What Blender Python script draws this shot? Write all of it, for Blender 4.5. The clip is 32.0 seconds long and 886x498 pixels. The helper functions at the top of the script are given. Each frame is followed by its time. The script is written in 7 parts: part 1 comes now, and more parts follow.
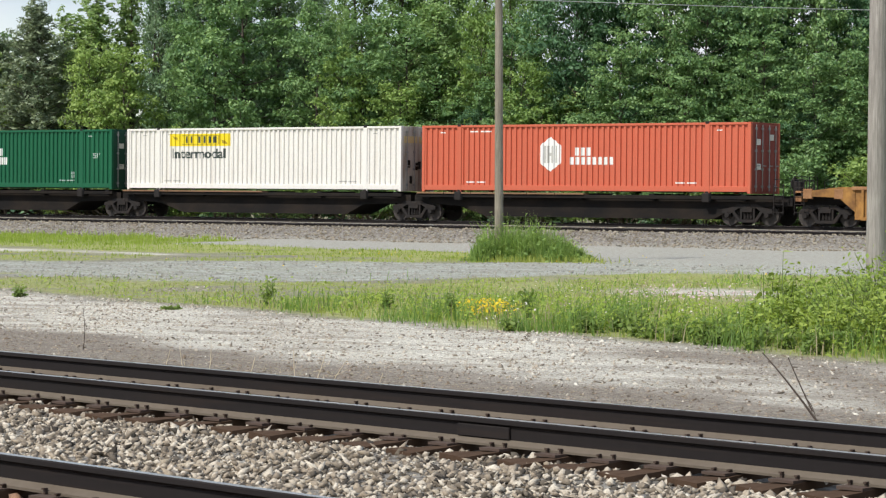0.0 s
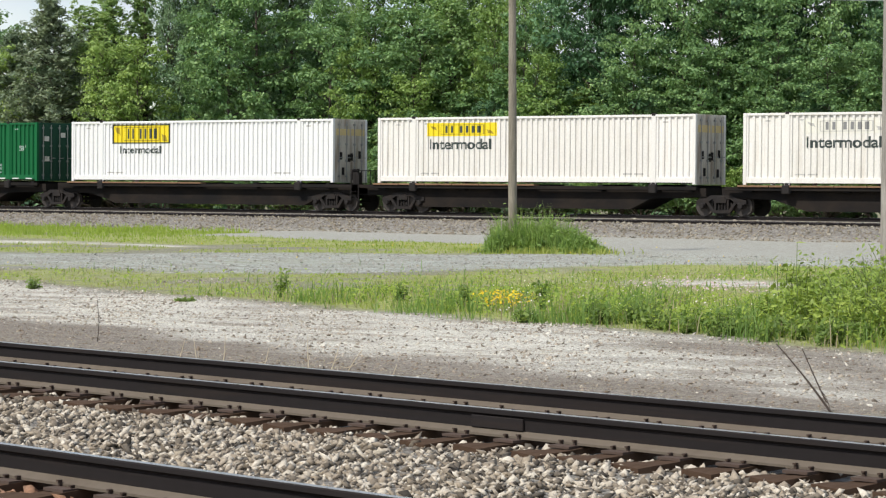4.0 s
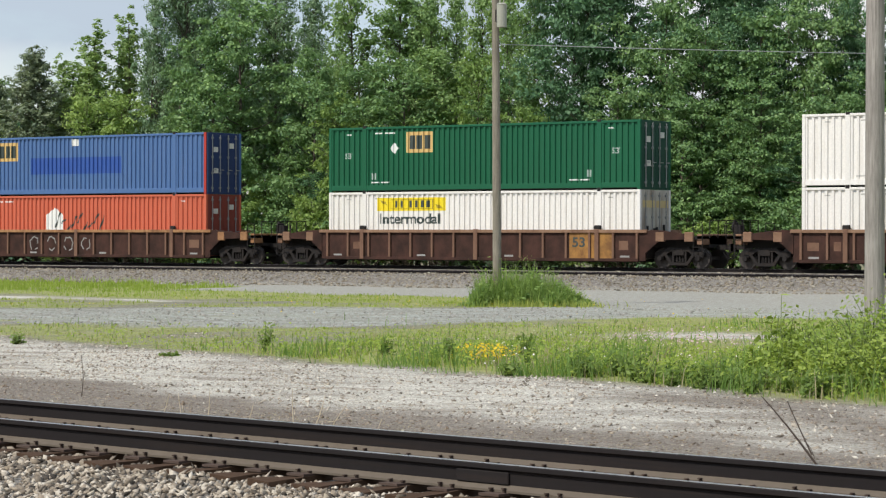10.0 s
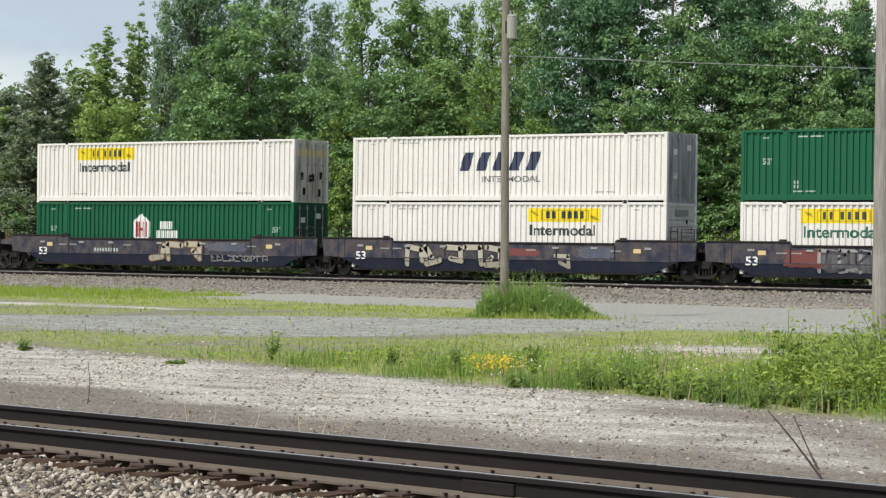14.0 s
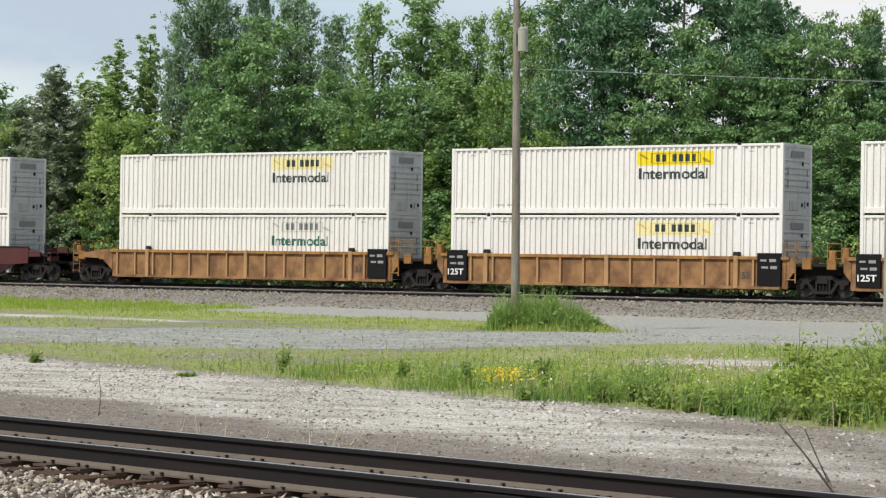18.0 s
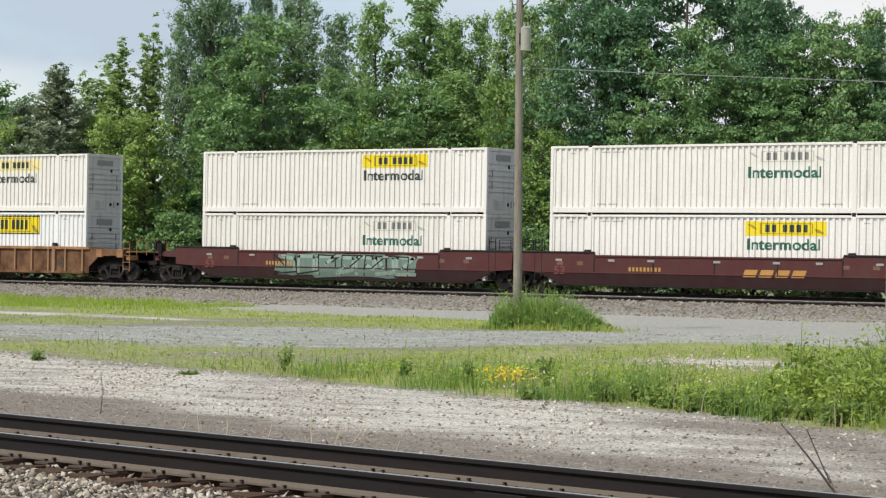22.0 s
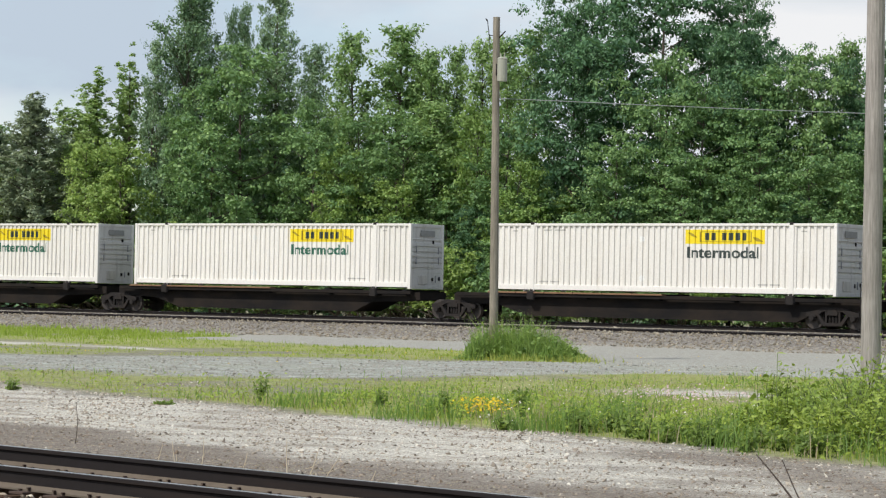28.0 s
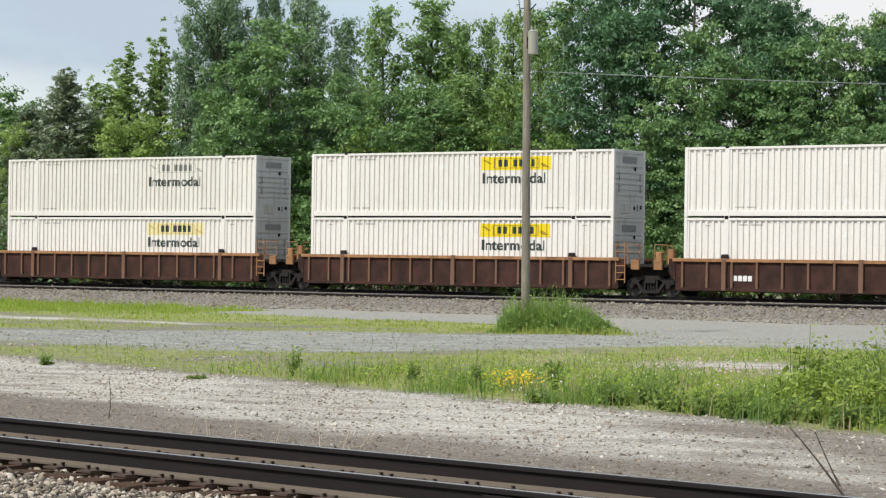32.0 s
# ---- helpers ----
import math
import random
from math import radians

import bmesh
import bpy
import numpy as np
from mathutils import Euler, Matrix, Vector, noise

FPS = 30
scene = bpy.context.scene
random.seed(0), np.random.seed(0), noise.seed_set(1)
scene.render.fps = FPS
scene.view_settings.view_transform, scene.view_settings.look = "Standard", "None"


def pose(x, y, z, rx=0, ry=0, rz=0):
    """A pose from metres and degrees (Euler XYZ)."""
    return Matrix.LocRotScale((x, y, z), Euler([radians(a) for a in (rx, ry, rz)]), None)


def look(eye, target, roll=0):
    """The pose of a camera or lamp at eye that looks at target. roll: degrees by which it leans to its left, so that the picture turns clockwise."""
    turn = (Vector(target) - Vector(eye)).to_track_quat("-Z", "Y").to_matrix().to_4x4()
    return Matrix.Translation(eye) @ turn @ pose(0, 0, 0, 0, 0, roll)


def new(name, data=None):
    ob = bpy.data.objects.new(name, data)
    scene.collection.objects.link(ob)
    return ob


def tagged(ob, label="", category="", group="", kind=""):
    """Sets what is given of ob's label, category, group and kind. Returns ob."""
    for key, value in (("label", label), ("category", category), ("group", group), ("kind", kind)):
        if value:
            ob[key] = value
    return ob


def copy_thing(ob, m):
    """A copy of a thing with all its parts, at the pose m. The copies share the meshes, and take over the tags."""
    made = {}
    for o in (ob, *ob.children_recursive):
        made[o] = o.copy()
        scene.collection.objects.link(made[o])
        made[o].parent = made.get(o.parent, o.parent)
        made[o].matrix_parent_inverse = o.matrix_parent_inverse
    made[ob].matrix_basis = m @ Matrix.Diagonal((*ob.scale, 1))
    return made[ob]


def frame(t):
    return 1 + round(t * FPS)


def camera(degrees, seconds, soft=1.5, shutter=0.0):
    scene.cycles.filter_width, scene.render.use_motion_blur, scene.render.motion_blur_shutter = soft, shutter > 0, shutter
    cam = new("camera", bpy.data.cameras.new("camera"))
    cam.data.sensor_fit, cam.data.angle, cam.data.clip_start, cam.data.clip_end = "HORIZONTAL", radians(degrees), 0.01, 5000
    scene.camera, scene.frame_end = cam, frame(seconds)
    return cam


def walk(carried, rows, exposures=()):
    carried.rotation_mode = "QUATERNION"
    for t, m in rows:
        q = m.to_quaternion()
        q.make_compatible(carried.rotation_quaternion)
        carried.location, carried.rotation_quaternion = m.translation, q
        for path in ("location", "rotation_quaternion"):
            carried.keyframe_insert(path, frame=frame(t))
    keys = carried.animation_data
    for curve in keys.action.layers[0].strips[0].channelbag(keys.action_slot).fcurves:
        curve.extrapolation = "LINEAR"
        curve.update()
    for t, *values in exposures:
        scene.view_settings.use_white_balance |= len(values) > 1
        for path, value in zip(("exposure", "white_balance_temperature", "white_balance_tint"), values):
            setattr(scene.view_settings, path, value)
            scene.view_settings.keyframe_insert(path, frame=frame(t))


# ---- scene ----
# World: x runs along the far main line (the train heads towards +x), y away from the camera, z = 0 at the far rail heads.
cam = camera(20.54, 32.0, soft=1.25)
EYE = Vector((0.0, 0.0, 1.258))
# seconds, heading (degrees from +y towards +x), pitch, roll
PATH = [
    (0, -34.576, -1.328, 0.419),
    (0.5, -34.571, -1.415, 0.476),
    (1, -34.613, -1.512, 0.433),
    (1.5, -34.667, -1.573, 0.414),
    (2, -34.703, -1.598, 0.429),
    (2.5, -34.751, -1.602, 0.416),
    (3, -34.827, -1.586, 0.407),
    (3.5, -34.892, -1.575, 0.388),
    (5.5, -34.748, -1.099, 0.063),
    (6, -34.721, -0.911, -0.021),
    (6.5, -34.684, -0.798, -0.021),
    (7, -34.664, -0.631, -0.051),
    (7.5, -34.667, -0.479, -0.071),
    (8, -34.623, -0.381, -0.048),
    (8.5, -34.619, -0.315, -0.040),
    (9, -34.599, -0.266, -0.026),
    (9.5, -34.574, -0.254, 0.063),
    (10, -34.537, -0.271, 0.123),
    (10.5, -34.570, -0.289, 0.198),
    (11, -34.596, -0.226, 0.254),
    (11.5, -34.615, -0.119, 0.312),
    (12, -34.636, -0.073, 0.406),
    (12.5, -34.666, -0.082, 0.570),
    (13, -34.714, -0.066, 0.649),
    (13.5, -34.727, -0.049, 0.677),
    (14, -34.721, -0.020, 0.719),
    (14.5, -34.758, 0.021, 0.765),
    (16.5, -34.958, 0.132, 0.720),
    (17, -34.978, 0.164, 0.722),
    (17.5, -34.981, 0.198, 0.764),
    (18, -34.979, 0.274, 0.775),
    (18.5, -35.009, 0.337, 0.792),
    (19, -35.052, 0.352, 0.844),
    (19.5, -35.041, 0.406, 0.837),
    (20, -35.061, 0.412, 0.899),
    (20.5, -35.054, 0.365, 0.906),
    (21, -35.033, 0.330, 0.939),
    (21.5, -35.032, 0.290, 0.937),
    (22, -35.031, 0.249, 0.939),
    (22.5, -34.974, 0.277, 0.914),
    (23, -34.929, 0.291, 0.943),
    (23.5, -34.852, 0.351, 0.946),
    (24, -34.819, 0.399, 1.015),
    (24.5, -34.800, 0.462, 1.021),
    (25, -34.772, 0.501, 0.999),
    (25.5, -34.719, 0.569, 1.036),
    (27.5, -34.505, 0.906, 1.071),
    (28, -34.486, 0.967, 1.069),
    (28.5, -34.485, 1.030, 1.065),
    (29, -34.506, 1.065, 1.089),
    (29.5, -34.518, 1.084, 1.151),
    (30, -34.583, 1.005, 1.051),
    (30.5, -34.694, 0.769, 0.983),
    (31, -34.836, 0.602, 0.910),
    (31.5, -35.017, 0.469, 0.865),
    (32, -35.217, 0.334, 0.805),
]


def aim(yaw, pitch, roll):
    a, p = radians(yaw), radians(pitch)
    return look(EYE, EYE + Vector((math.sin(a) * math.cos(p), math.cos(a) * math.cos(p), math.sin(p))), roll)


walk(cam, [(t, aim(a, p, r)) for t, a, p, r in PATH], exposures=[(0, 0.14), (3, 0.14), (6, 0.08), (8, 0.0), (32, 0.0)])

# ---------------------------------------------------------------- light
SUN_TO = Vector((-0.22, -0.74, 0.92)).normalized()
world = bpy.data.worlds.new("sky")
scene.world = world
world.use_nodes = True
wn, wl = world.node_tree.nodes, world.node_tree.links
wn.clear()
w_out = wn.new("ShaderNodeOutputWorld")
w_bg = wn.new("ShaderNodeBackground")
w_sky = wn.new("ShaderNodeTexSky")
w_sky.sky_type = "NISHITA"
w_sky.sun_disc = False
w_sky.sun_elevation = math.asin(SUN_TO.z)
w_sky.sun_rotation = math.atan2(SUN_TO.x, SUN_TO.y)
w_sky.air_density, w_sky.dust_density, w_sky.ozone_density = 1.0, 0.6, 1.0
w_co = wn.new("ShaderNodeTexCoord")
w_map = wn.new("ShaderNodeMapping")
w_map.inputs["Scale"].default_value = (5.0, 5.0, 13.0)
w_map.inputs["Location"].default_value = (1.35, 0.1, 0.55)
w_noise = wn.new("ShaderNodeTexNoise")
w_noise.inputs["Scale"].default_value = 1.15
w_noise.inputs["Detail"].default_value = 7.0
w_noise.inputs["Roughness"].default_value = 0.52
w_ramp = wn.new("ShaderNodeValToRGB")
w_ramp.color_ramp.elements[0].position = 0.26
w_ramp.color_ramp.elements[1].position = 0.52
w_cloud = wn.new("ShaderNodeMixRGB")
w_tone = wn.new("ShaderNodeValToRGB")
w_tone.color_ramp.elements[0].position, w_tone.color_ramp.elements[1].position = 0.40, 0.62
w_tone.color_ramp.elements[0].color, w_tone.color_ramp.elements[1].color = (3.55, 4.15, 4.85, 1), (5.85, 5.9, 6.0, 1)
w_shape = wn.new("ShaderNodeTexNoise")
w_shape.inputs["Scale"].default_value, w_shape.inputs["Detail"].default_value, w_shape.inputs["Roughness"].default_value = 0.8, 6.0, 0.5
wl.new(w_map.outputs["Vector"], w_shape.inputs["Vector"])
wl.new(w_shape.outputs["Fac"], w_tone.inputs["Fac"])
wl.new(w_tone.outputs["Color"], w_cloud.inputs["Color2"])
wl.new(w_co.outputs["Generated"], w_map.inputs["Vector"])
wl.new(w_map.outputs["Vector"], w_noise.inputs["Vector"])
wl.new(w_noise.outputs["Fac"], w_ramp.inputs["Fac"])
w_up = wn.new("ShaderNodeSeparateXYZ")
w_thin = wn.new("ShaderNodeMapRange")
w_thin.inputs["From Min"].default_value, w_thin.inputs["From Max"].default_value = 0.22, 0.60
w_thin.inputs["To Min"].default_value, w_thin.inputs["To Max"].default_value = 1.0, 0.40
w_cover = wn.new("ShaderNodeMath")
w_cover.operation = "MULTIPLY"
wl.new(w_co.outputs["Generated"], w_up.inputs["Vector"])
wl.new(w_up.outputs["Z"], w_thin.inputs["Value"])
wl.new(w_thin.outputs["Result"], w_cover.inputs[0])
wl.new(w_ramp.outputs["Color"], w_cover.inputs[1])
wl.new(w_cover.outputs["Value"], w_cloud.inputs["Fac"])
wl.new(w_sky.outputs["Color"], w_cloud.inputs["Color1"])
wl.new(w_cloud.outputs["Color"], w_bg.inputs["Color"])
w_bg.inputs["Strength"].default_value = 0.15
wl.new(w_bg.outputs["Background"], w_out.inputs["Surface"])

sun = new("sun", bpy.data.lights.new("sun", "SUN"))
sun.data.energy, sun.data.angle, sun.data.color = 3.85, radians(0.6), (1.0, 0.950, 0.868)
sun.matrix_world = look(SUN_TO * 60, (0, 0, 0))


# ---------------------------------------------------------------- materials
def shader(name, rough=0.6, metal=0.0, spec=0.4):
    m = bpy.data.materials.new(name)
    m.use_nodes = True
    b = m.node_tree.nodes["Principled BSDF"]
    b.inputs["Roughness"].default_value, b.inputs["Metallic"].default_value = rough, metal
    b.inputs["Specular IOR Level"].default_value = spec
    return m, m.node_tree.nodes, m.node_tree.links, b


def tex(nodes, links, scale, detail=4.0, rough=0.6, coords="Object", stretch=(1, 1, 1)):
    co, mp, nz = nodes.new("ShaderNodeTexCoord"), nodes.new("ShaderNodeMapping"), nodes.new("ShaderNodeTexNoise")
    mp.inputs["Scale"].default_value = stretch
    nz.inputs["Scale"].default_value, nz.inputs["Detail"].default_value, nz.inputs["Roughness"].default_value = scale, detail, rough
    links.new(co.outputs[coords], mp.inputs["Vector"])
    links.new(mp.outputs["Vector"], nz.inputs["Vector"])
    return nz


def ramp(nodes, links, source, lo, hi, a=(0, 0, 0, 1), b=(1, 1, 1, 1)):
    r = nodes.new("ShaderNodeValToRGB")
    r.color_ramp.elements[0].position, r.color_ramp.elements[1].position = lo, hi
    r.color_ramp.elements[0].color, r.color_ramp.elements[1].color = a, b
    links.new(source, r.inputs["Fac"])
    return r


def mix(nodes, links, fac, one, two, how="MIX"):
    m = nodes.new("ShaderNodeMixRGB")
    m.blend_type = how
    for socket, value in (("Fac", fac), ("Color1", one), ("Color2", two)):
        if isinstance(value, bpy.types.NodeSocket):
            links.new(value, m.inputs[socket])
        elif socket == "Fac":
            m.inputs[socket].default_value = value
        else:
            m.inputs[socket].default_value = (*value[:3], 1)
    return m.outputs["Color"]


def bump(nodes, links, height, b, strength=0.4, distance=0.02):
    n = nodes.new("ShaderNodeBump")
    n.inputs["Strength"].default_value, n.inputs["Distance"].default_value = strength, distance
    links.new(height, n.inputs["Height"])
    links.new(n.outputs["Normal"], b.inputs["Normal"])


def painted(name, colour, dirt=(0.12, 0.09, 0.07), amount=0.35, rough=0.5, grain=1.0, streak=(1.6, 1.6, 0.22), metal=0.0, spec=0.4, cover=0.0):
    """Painted steel: base paint, run-down streaks of dirt, fine mottling and a slight change from object to object."""
    m, n, l, b = shader(name, rough, metal, spec)
    streaks = tex(n, l, 2.2 * grain, 6, 0.62, stretch=streak)
    fine = tex(n, l, 14 * grain, 3, 0.5)
    info = n.new("ShaderNodeObjectInfo")
    base = mix(n, l, ramp(n, l, fine.outputs["Fac"], 0.3, 0.7).outputs["Color"], [c * 0.93 for c in colour], [min(1, c * 1.04) for c in colour])
    mask = ramp(n, l, streaks.outputs["Fac"], 0.52 - cover, 0.82 - 1.4 * cover, b=(amount, amount, amount, 1))
    col = mix(n, l, mask.outputs["Color"], base, dirt)
    shade = ramp(n, l, info.outputs["Random"], 0.0, 1.0, a=(0.94, 0.94, 0.93, 1), b=(1, 1, 1, 1))
    l.new(mix(n, l, 1.0, col, shade.outputs["Color"], "MULTIPLY"), b.inputs["Base Color"])
    l.new(ramp(n, l, streaks.outputs["Fac"], 0.3, 0.8, a=(rough - 0.08,) * 3 + (1,), b=(rough + 0.2,) * 3 + (1,)).outputs["Color"], b.inputs["Roughness"])
    bump(n, l, fine.outputs["Fac"], b, 0.15, 0.004)
    return m


WHITE = painted("white_paint", (0.775, 0.750, 0.705), (0.40, 0.33, 0.25), 0.36, 0.5)
CREAM = painted("aged_white_paint", (0.765, 0.742, 0.690), (0.38, 0.31, 0.22), 0.45, 0.5)
SNOW = painted("new_white_paint", (0.80, 0.80, 0.79), (0.55, 0.53, 0.5), 0.12, 0.35)
GREEN = painted("green_paint", (0.009, 0.104, 0.048), (0.02, 0.07, 0.04), 0.30, 0.5, spec=0.28)
GREEN_NEW = painted("fresh_green_paint", (0.004, 0.112, 0.035), (0.010, 0.08, 0.03), 0.2, 0.5, spec=0.25)
ORANGE = painted("orange_paint", (0.55, 0.122, 0.064), (0.42, 0.14, 0.085), 0.4, 0.55)
BLUE = painted("blue_paint", (0.070, 0.145, 0.32), (0.12, 0.17, 0.28), 0.40, 0.5)
BLUE_DEEP = painted("deep_blue_paint", (0.03, 0.085, 0.32), (0.06, 0.1, 0.28), 0.2, 0.45)
RED = painted("red_paint", (0.42, 0.04, 0.03), (0.2, 0.04, 0.03), 0.3, 0.5)
# White boxes' front walls: the end's shade is put into a darker white.
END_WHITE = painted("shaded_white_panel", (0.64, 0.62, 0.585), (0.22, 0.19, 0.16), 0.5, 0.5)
# Grey base holds the shade on white boxes' door ends; the streaks are dirt.
DOOR_GREY = painted("shaded_door_grey", (0.36, 0.37, 0.38), (0.10, 0.09, 0.085), 0.7, 0.55, cover=0.1)
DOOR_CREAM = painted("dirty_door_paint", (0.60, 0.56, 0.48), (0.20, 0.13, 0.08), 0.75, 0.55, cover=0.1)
# Coloured boxes' ends: shade painted in as darker copies of the side paints.
BLUE_SHADED = painted("shaded_blue_door_paint", (0.022, 0.042, 0.125), (0.03, 0.04, 0.07), 0.5, 0.5)
ORANGE_SHADED = painted("shaded_orange_door_paint", (0.26, 0.050, 0.034), (0.12, 0.04, 0.03), 0.5, 0.55)
GREEN_SHADED = painted("shaded_green_door_paint", (0.010, 0.062, 0.036), (0.02, 0.04, 0.03), 0.4, 0.5)
GREY_END = painted("grey_panel", (0.60, 0.57, 0.515), (0.15, 0.14, 0.13), 0.55, 0.5)
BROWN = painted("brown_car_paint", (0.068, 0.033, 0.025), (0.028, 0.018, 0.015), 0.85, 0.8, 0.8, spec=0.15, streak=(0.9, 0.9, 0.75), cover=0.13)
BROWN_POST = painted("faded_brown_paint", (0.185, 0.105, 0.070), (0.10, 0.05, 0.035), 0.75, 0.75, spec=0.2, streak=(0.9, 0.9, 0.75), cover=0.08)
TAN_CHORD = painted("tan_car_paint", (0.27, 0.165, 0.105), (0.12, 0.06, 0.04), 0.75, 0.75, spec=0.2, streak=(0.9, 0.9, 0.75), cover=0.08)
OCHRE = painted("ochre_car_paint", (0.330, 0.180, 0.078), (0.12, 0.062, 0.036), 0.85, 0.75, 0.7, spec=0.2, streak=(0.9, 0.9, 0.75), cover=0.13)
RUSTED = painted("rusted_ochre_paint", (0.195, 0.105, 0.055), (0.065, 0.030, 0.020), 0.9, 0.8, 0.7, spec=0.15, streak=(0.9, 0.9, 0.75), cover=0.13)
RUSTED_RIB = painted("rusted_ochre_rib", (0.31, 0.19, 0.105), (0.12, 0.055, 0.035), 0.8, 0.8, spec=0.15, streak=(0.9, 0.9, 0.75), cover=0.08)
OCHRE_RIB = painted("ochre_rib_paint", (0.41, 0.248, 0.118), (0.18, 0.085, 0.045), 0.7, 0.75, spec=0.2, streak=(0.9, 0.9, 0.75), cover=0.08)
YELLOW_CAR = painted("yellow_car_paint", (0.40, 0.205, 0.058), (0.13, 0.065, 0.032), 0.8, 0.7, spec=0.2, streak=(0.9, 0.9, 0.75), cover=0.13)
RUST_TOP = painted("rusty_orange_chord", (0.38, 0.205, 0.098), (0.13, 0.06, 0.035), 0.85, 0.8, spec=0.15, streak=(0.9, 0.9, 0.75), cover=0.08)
NAVY = painted("navy_car_paint", (0.030, 0.036, 0.058), (0.125, 0.100, 0.088), 0.75, 0.75, spec=0.2, streak=(0.9, 0.9, 0.75), cover=0.13)
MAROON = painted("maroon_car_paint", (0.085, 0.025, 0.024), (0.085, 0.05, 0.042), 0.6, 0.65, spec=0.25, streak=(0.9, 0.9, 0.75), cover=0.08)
# Lower side plates: darker paint holds the shade of their inward tilt, plus grime.
NAVY_SHADED = painted("shaded_clean_navy_paint", (0.018, 0.024, 0.046), (0.05, 0.045, 0.045), 0.5, 0.7, spec=0.2, streak=(0.9, 0.9, 0.75), cover=0.1)
MAROON_SHADED = painted("shaded_grimy_maroon_paint", (0.046, 0.018, 0.019), (0.05, 0.034, 0.030), 0.7, 0.7, spec=0.2, streak=(0.9, 0.9, 0.75), cover=0.13)
BLACK_CAR = painted("black_car_paint", (0.012, 0.012, 0.013), (0.03, 0.024, 0.02), 0.4, 0.8, spec=0.12)
SPINE = painted("dusty_black_car_paint", (0.013, 0.012, 0.012), (0.045, 0.034, 0.026), 0.45, 0.85, 0.8, spec=0.12, streak=(0.5, 0.5, 0.9), cover=0.13)
STEEL = painted("dirty_cast_steel", (0.024, 0.021, 0.020), (0.055, 0.040, 0.031), 0.5, 0.8, spec=0.2)
WHEEL = painted("wheel_steel", (0.06, 0.052, 0.047), (0.12, 0.08, 0.055), 0.6, 0.6, metal=0.3)
WOOD_DECK = painted("weathered_timber_deck", (0.23, 0.135, 0.075), (0.08, 0.05, 0.035), 0.7, 0.85)
ROD = painted("galvanised_rod", (0.33, 0.33, 0.32), (0.12, 0.1, 0.09), 0.5, 0.45, metal=0.4)
SIGN_YELLOW = painted("sign_yellow", (0.81, 0.64, 0.022), (0.6, 0.42, 0.05), 0.15, 0.4)
SIGN_PALE = painted("sun_bleached_sign", (0.78, 0.70, 0.36), (0.70, 0.66, 0.52), 0.5, 0.5)
SIGN_TAN = painted("browned_sign", (0.66, 0.52, 0.24), (0.6, 0.5, 0.3), 0.5, 0.5)
SIGN_WHITE = painted("whitened_sign", (0.74, 0.72, 0.64), (0.62, 0.58, 0.48), 0.5, 0.5)
INK = painted("dark_lettering", (0.045, 0.06, 0.055), (0.15, 0.15, 0.14), 0.3, 0.5)
INK_GREEN = painted("green_lettering", (0.03, 0.13, 0.085), (0.2, 0.25, 0.2), 0.3, 0.5)
INK_GREY = painted("faded_lettering", (0.46, 0.45, 0.42), (0.6, 0.58, 0.52), 0.5, 0.5)
INK_NAVY = painted("navy_lettering", (0.045, 0.055, 0.10), (0.2, 0.2, 0.22), 0.3, 0.5)
INK_OLIVE = painted("olive_sign_shade", (0.36, 0.27, 0.03), (0.4, 0.3, 0.05), 0.2, 0.5)
LETTER_WHITE = painted("white_lettering", (0.78, 0.78, 0.75), (0.5, 0.5, 0.46), 0.3, 0.5)
LETTER_DULL = painted("dulled_white_lettering", (0.40, 0.47, 0.43), (0.2, 0.3, 0.25), 0.5, 0.5)
INK_STONE = painted("grey_lettering", (0.22, 0.22, 0.22), (0.4, 0.4, 0.38), 0.4, 0.5)
LETTER_RED = painted("red_lettering", (0.36, 0.05, 0.04), (0.4, 0.1, 0.08), 0.2, 0.5)
LETTER_GOLD = painted("gold_lettering", (0.45, 0.24, 0.06), (0.3, 0.12, 0.05), 0.4, 0.5)
GOLD = painted("gold_panel", (0.62, 0.42, 0.16), (0.4, 0.26, 0.1), 0.2, 0.5)
GRAFFITI_CREAM = painted("cream_spray_paint", (0.42, 0.39, 0.31), (0.3, 0.27, 0.2), 0.3, 0.7)
GRAFFITI_GREY = painted("grey_spray_paint", (0.30, 0.295, 0.28), (0.2, 0.18, 0.17), 0.4, 0.7)
GRAFFITI_MINT = painted("mint_spray_paint", (0.14, 0.21, 0.165), (0.07, 0.09, 0.075), 0.7, 0.75)
GRAFFITI_RED = painted("red_spray_paint", (0.17, 0.05, 0.045), (0.12, 0.06, 0.06), 0.5, 0.7)


# ---------------------------------------------------------------- mesh helpers
def part(name, bm, material, parent=None, label="", at=None):
    me = bpy.data.meshes.new(name)
    bm.to_mesh(me)
    bm.free()
    me.materials.append(material)
    return share(name, me, parent, label, at)


def share(name, me, parent=None, label="", at=None):
    """One more object on a mesh that is there already."""
    ob = new(name, me)
    ob.parent = parent
    if at is not None:
        ob.matrix_basis = at
    if label:
        tagged(ob, label)
    return ob


def box(bm, x0, x1, y0, y1, z0, z1, m=None):
    vs = [bm.verts.new((x, y, z)) for x in (x0, x1) for y in (y0, y1) for z in (z0, z1)]
    if m is not None:
        for v in vs:
            v.co = m @ v.co
    for f in ((0, 1, 3, 2), (4, 6, 7, 5), (0, 4, 5, 1), (2, 3, 7, 6), (0, 2, 6, 4), (1, 5, 7, 3)):
        bm.faces.new([vs[i] for i in f])
    return vs


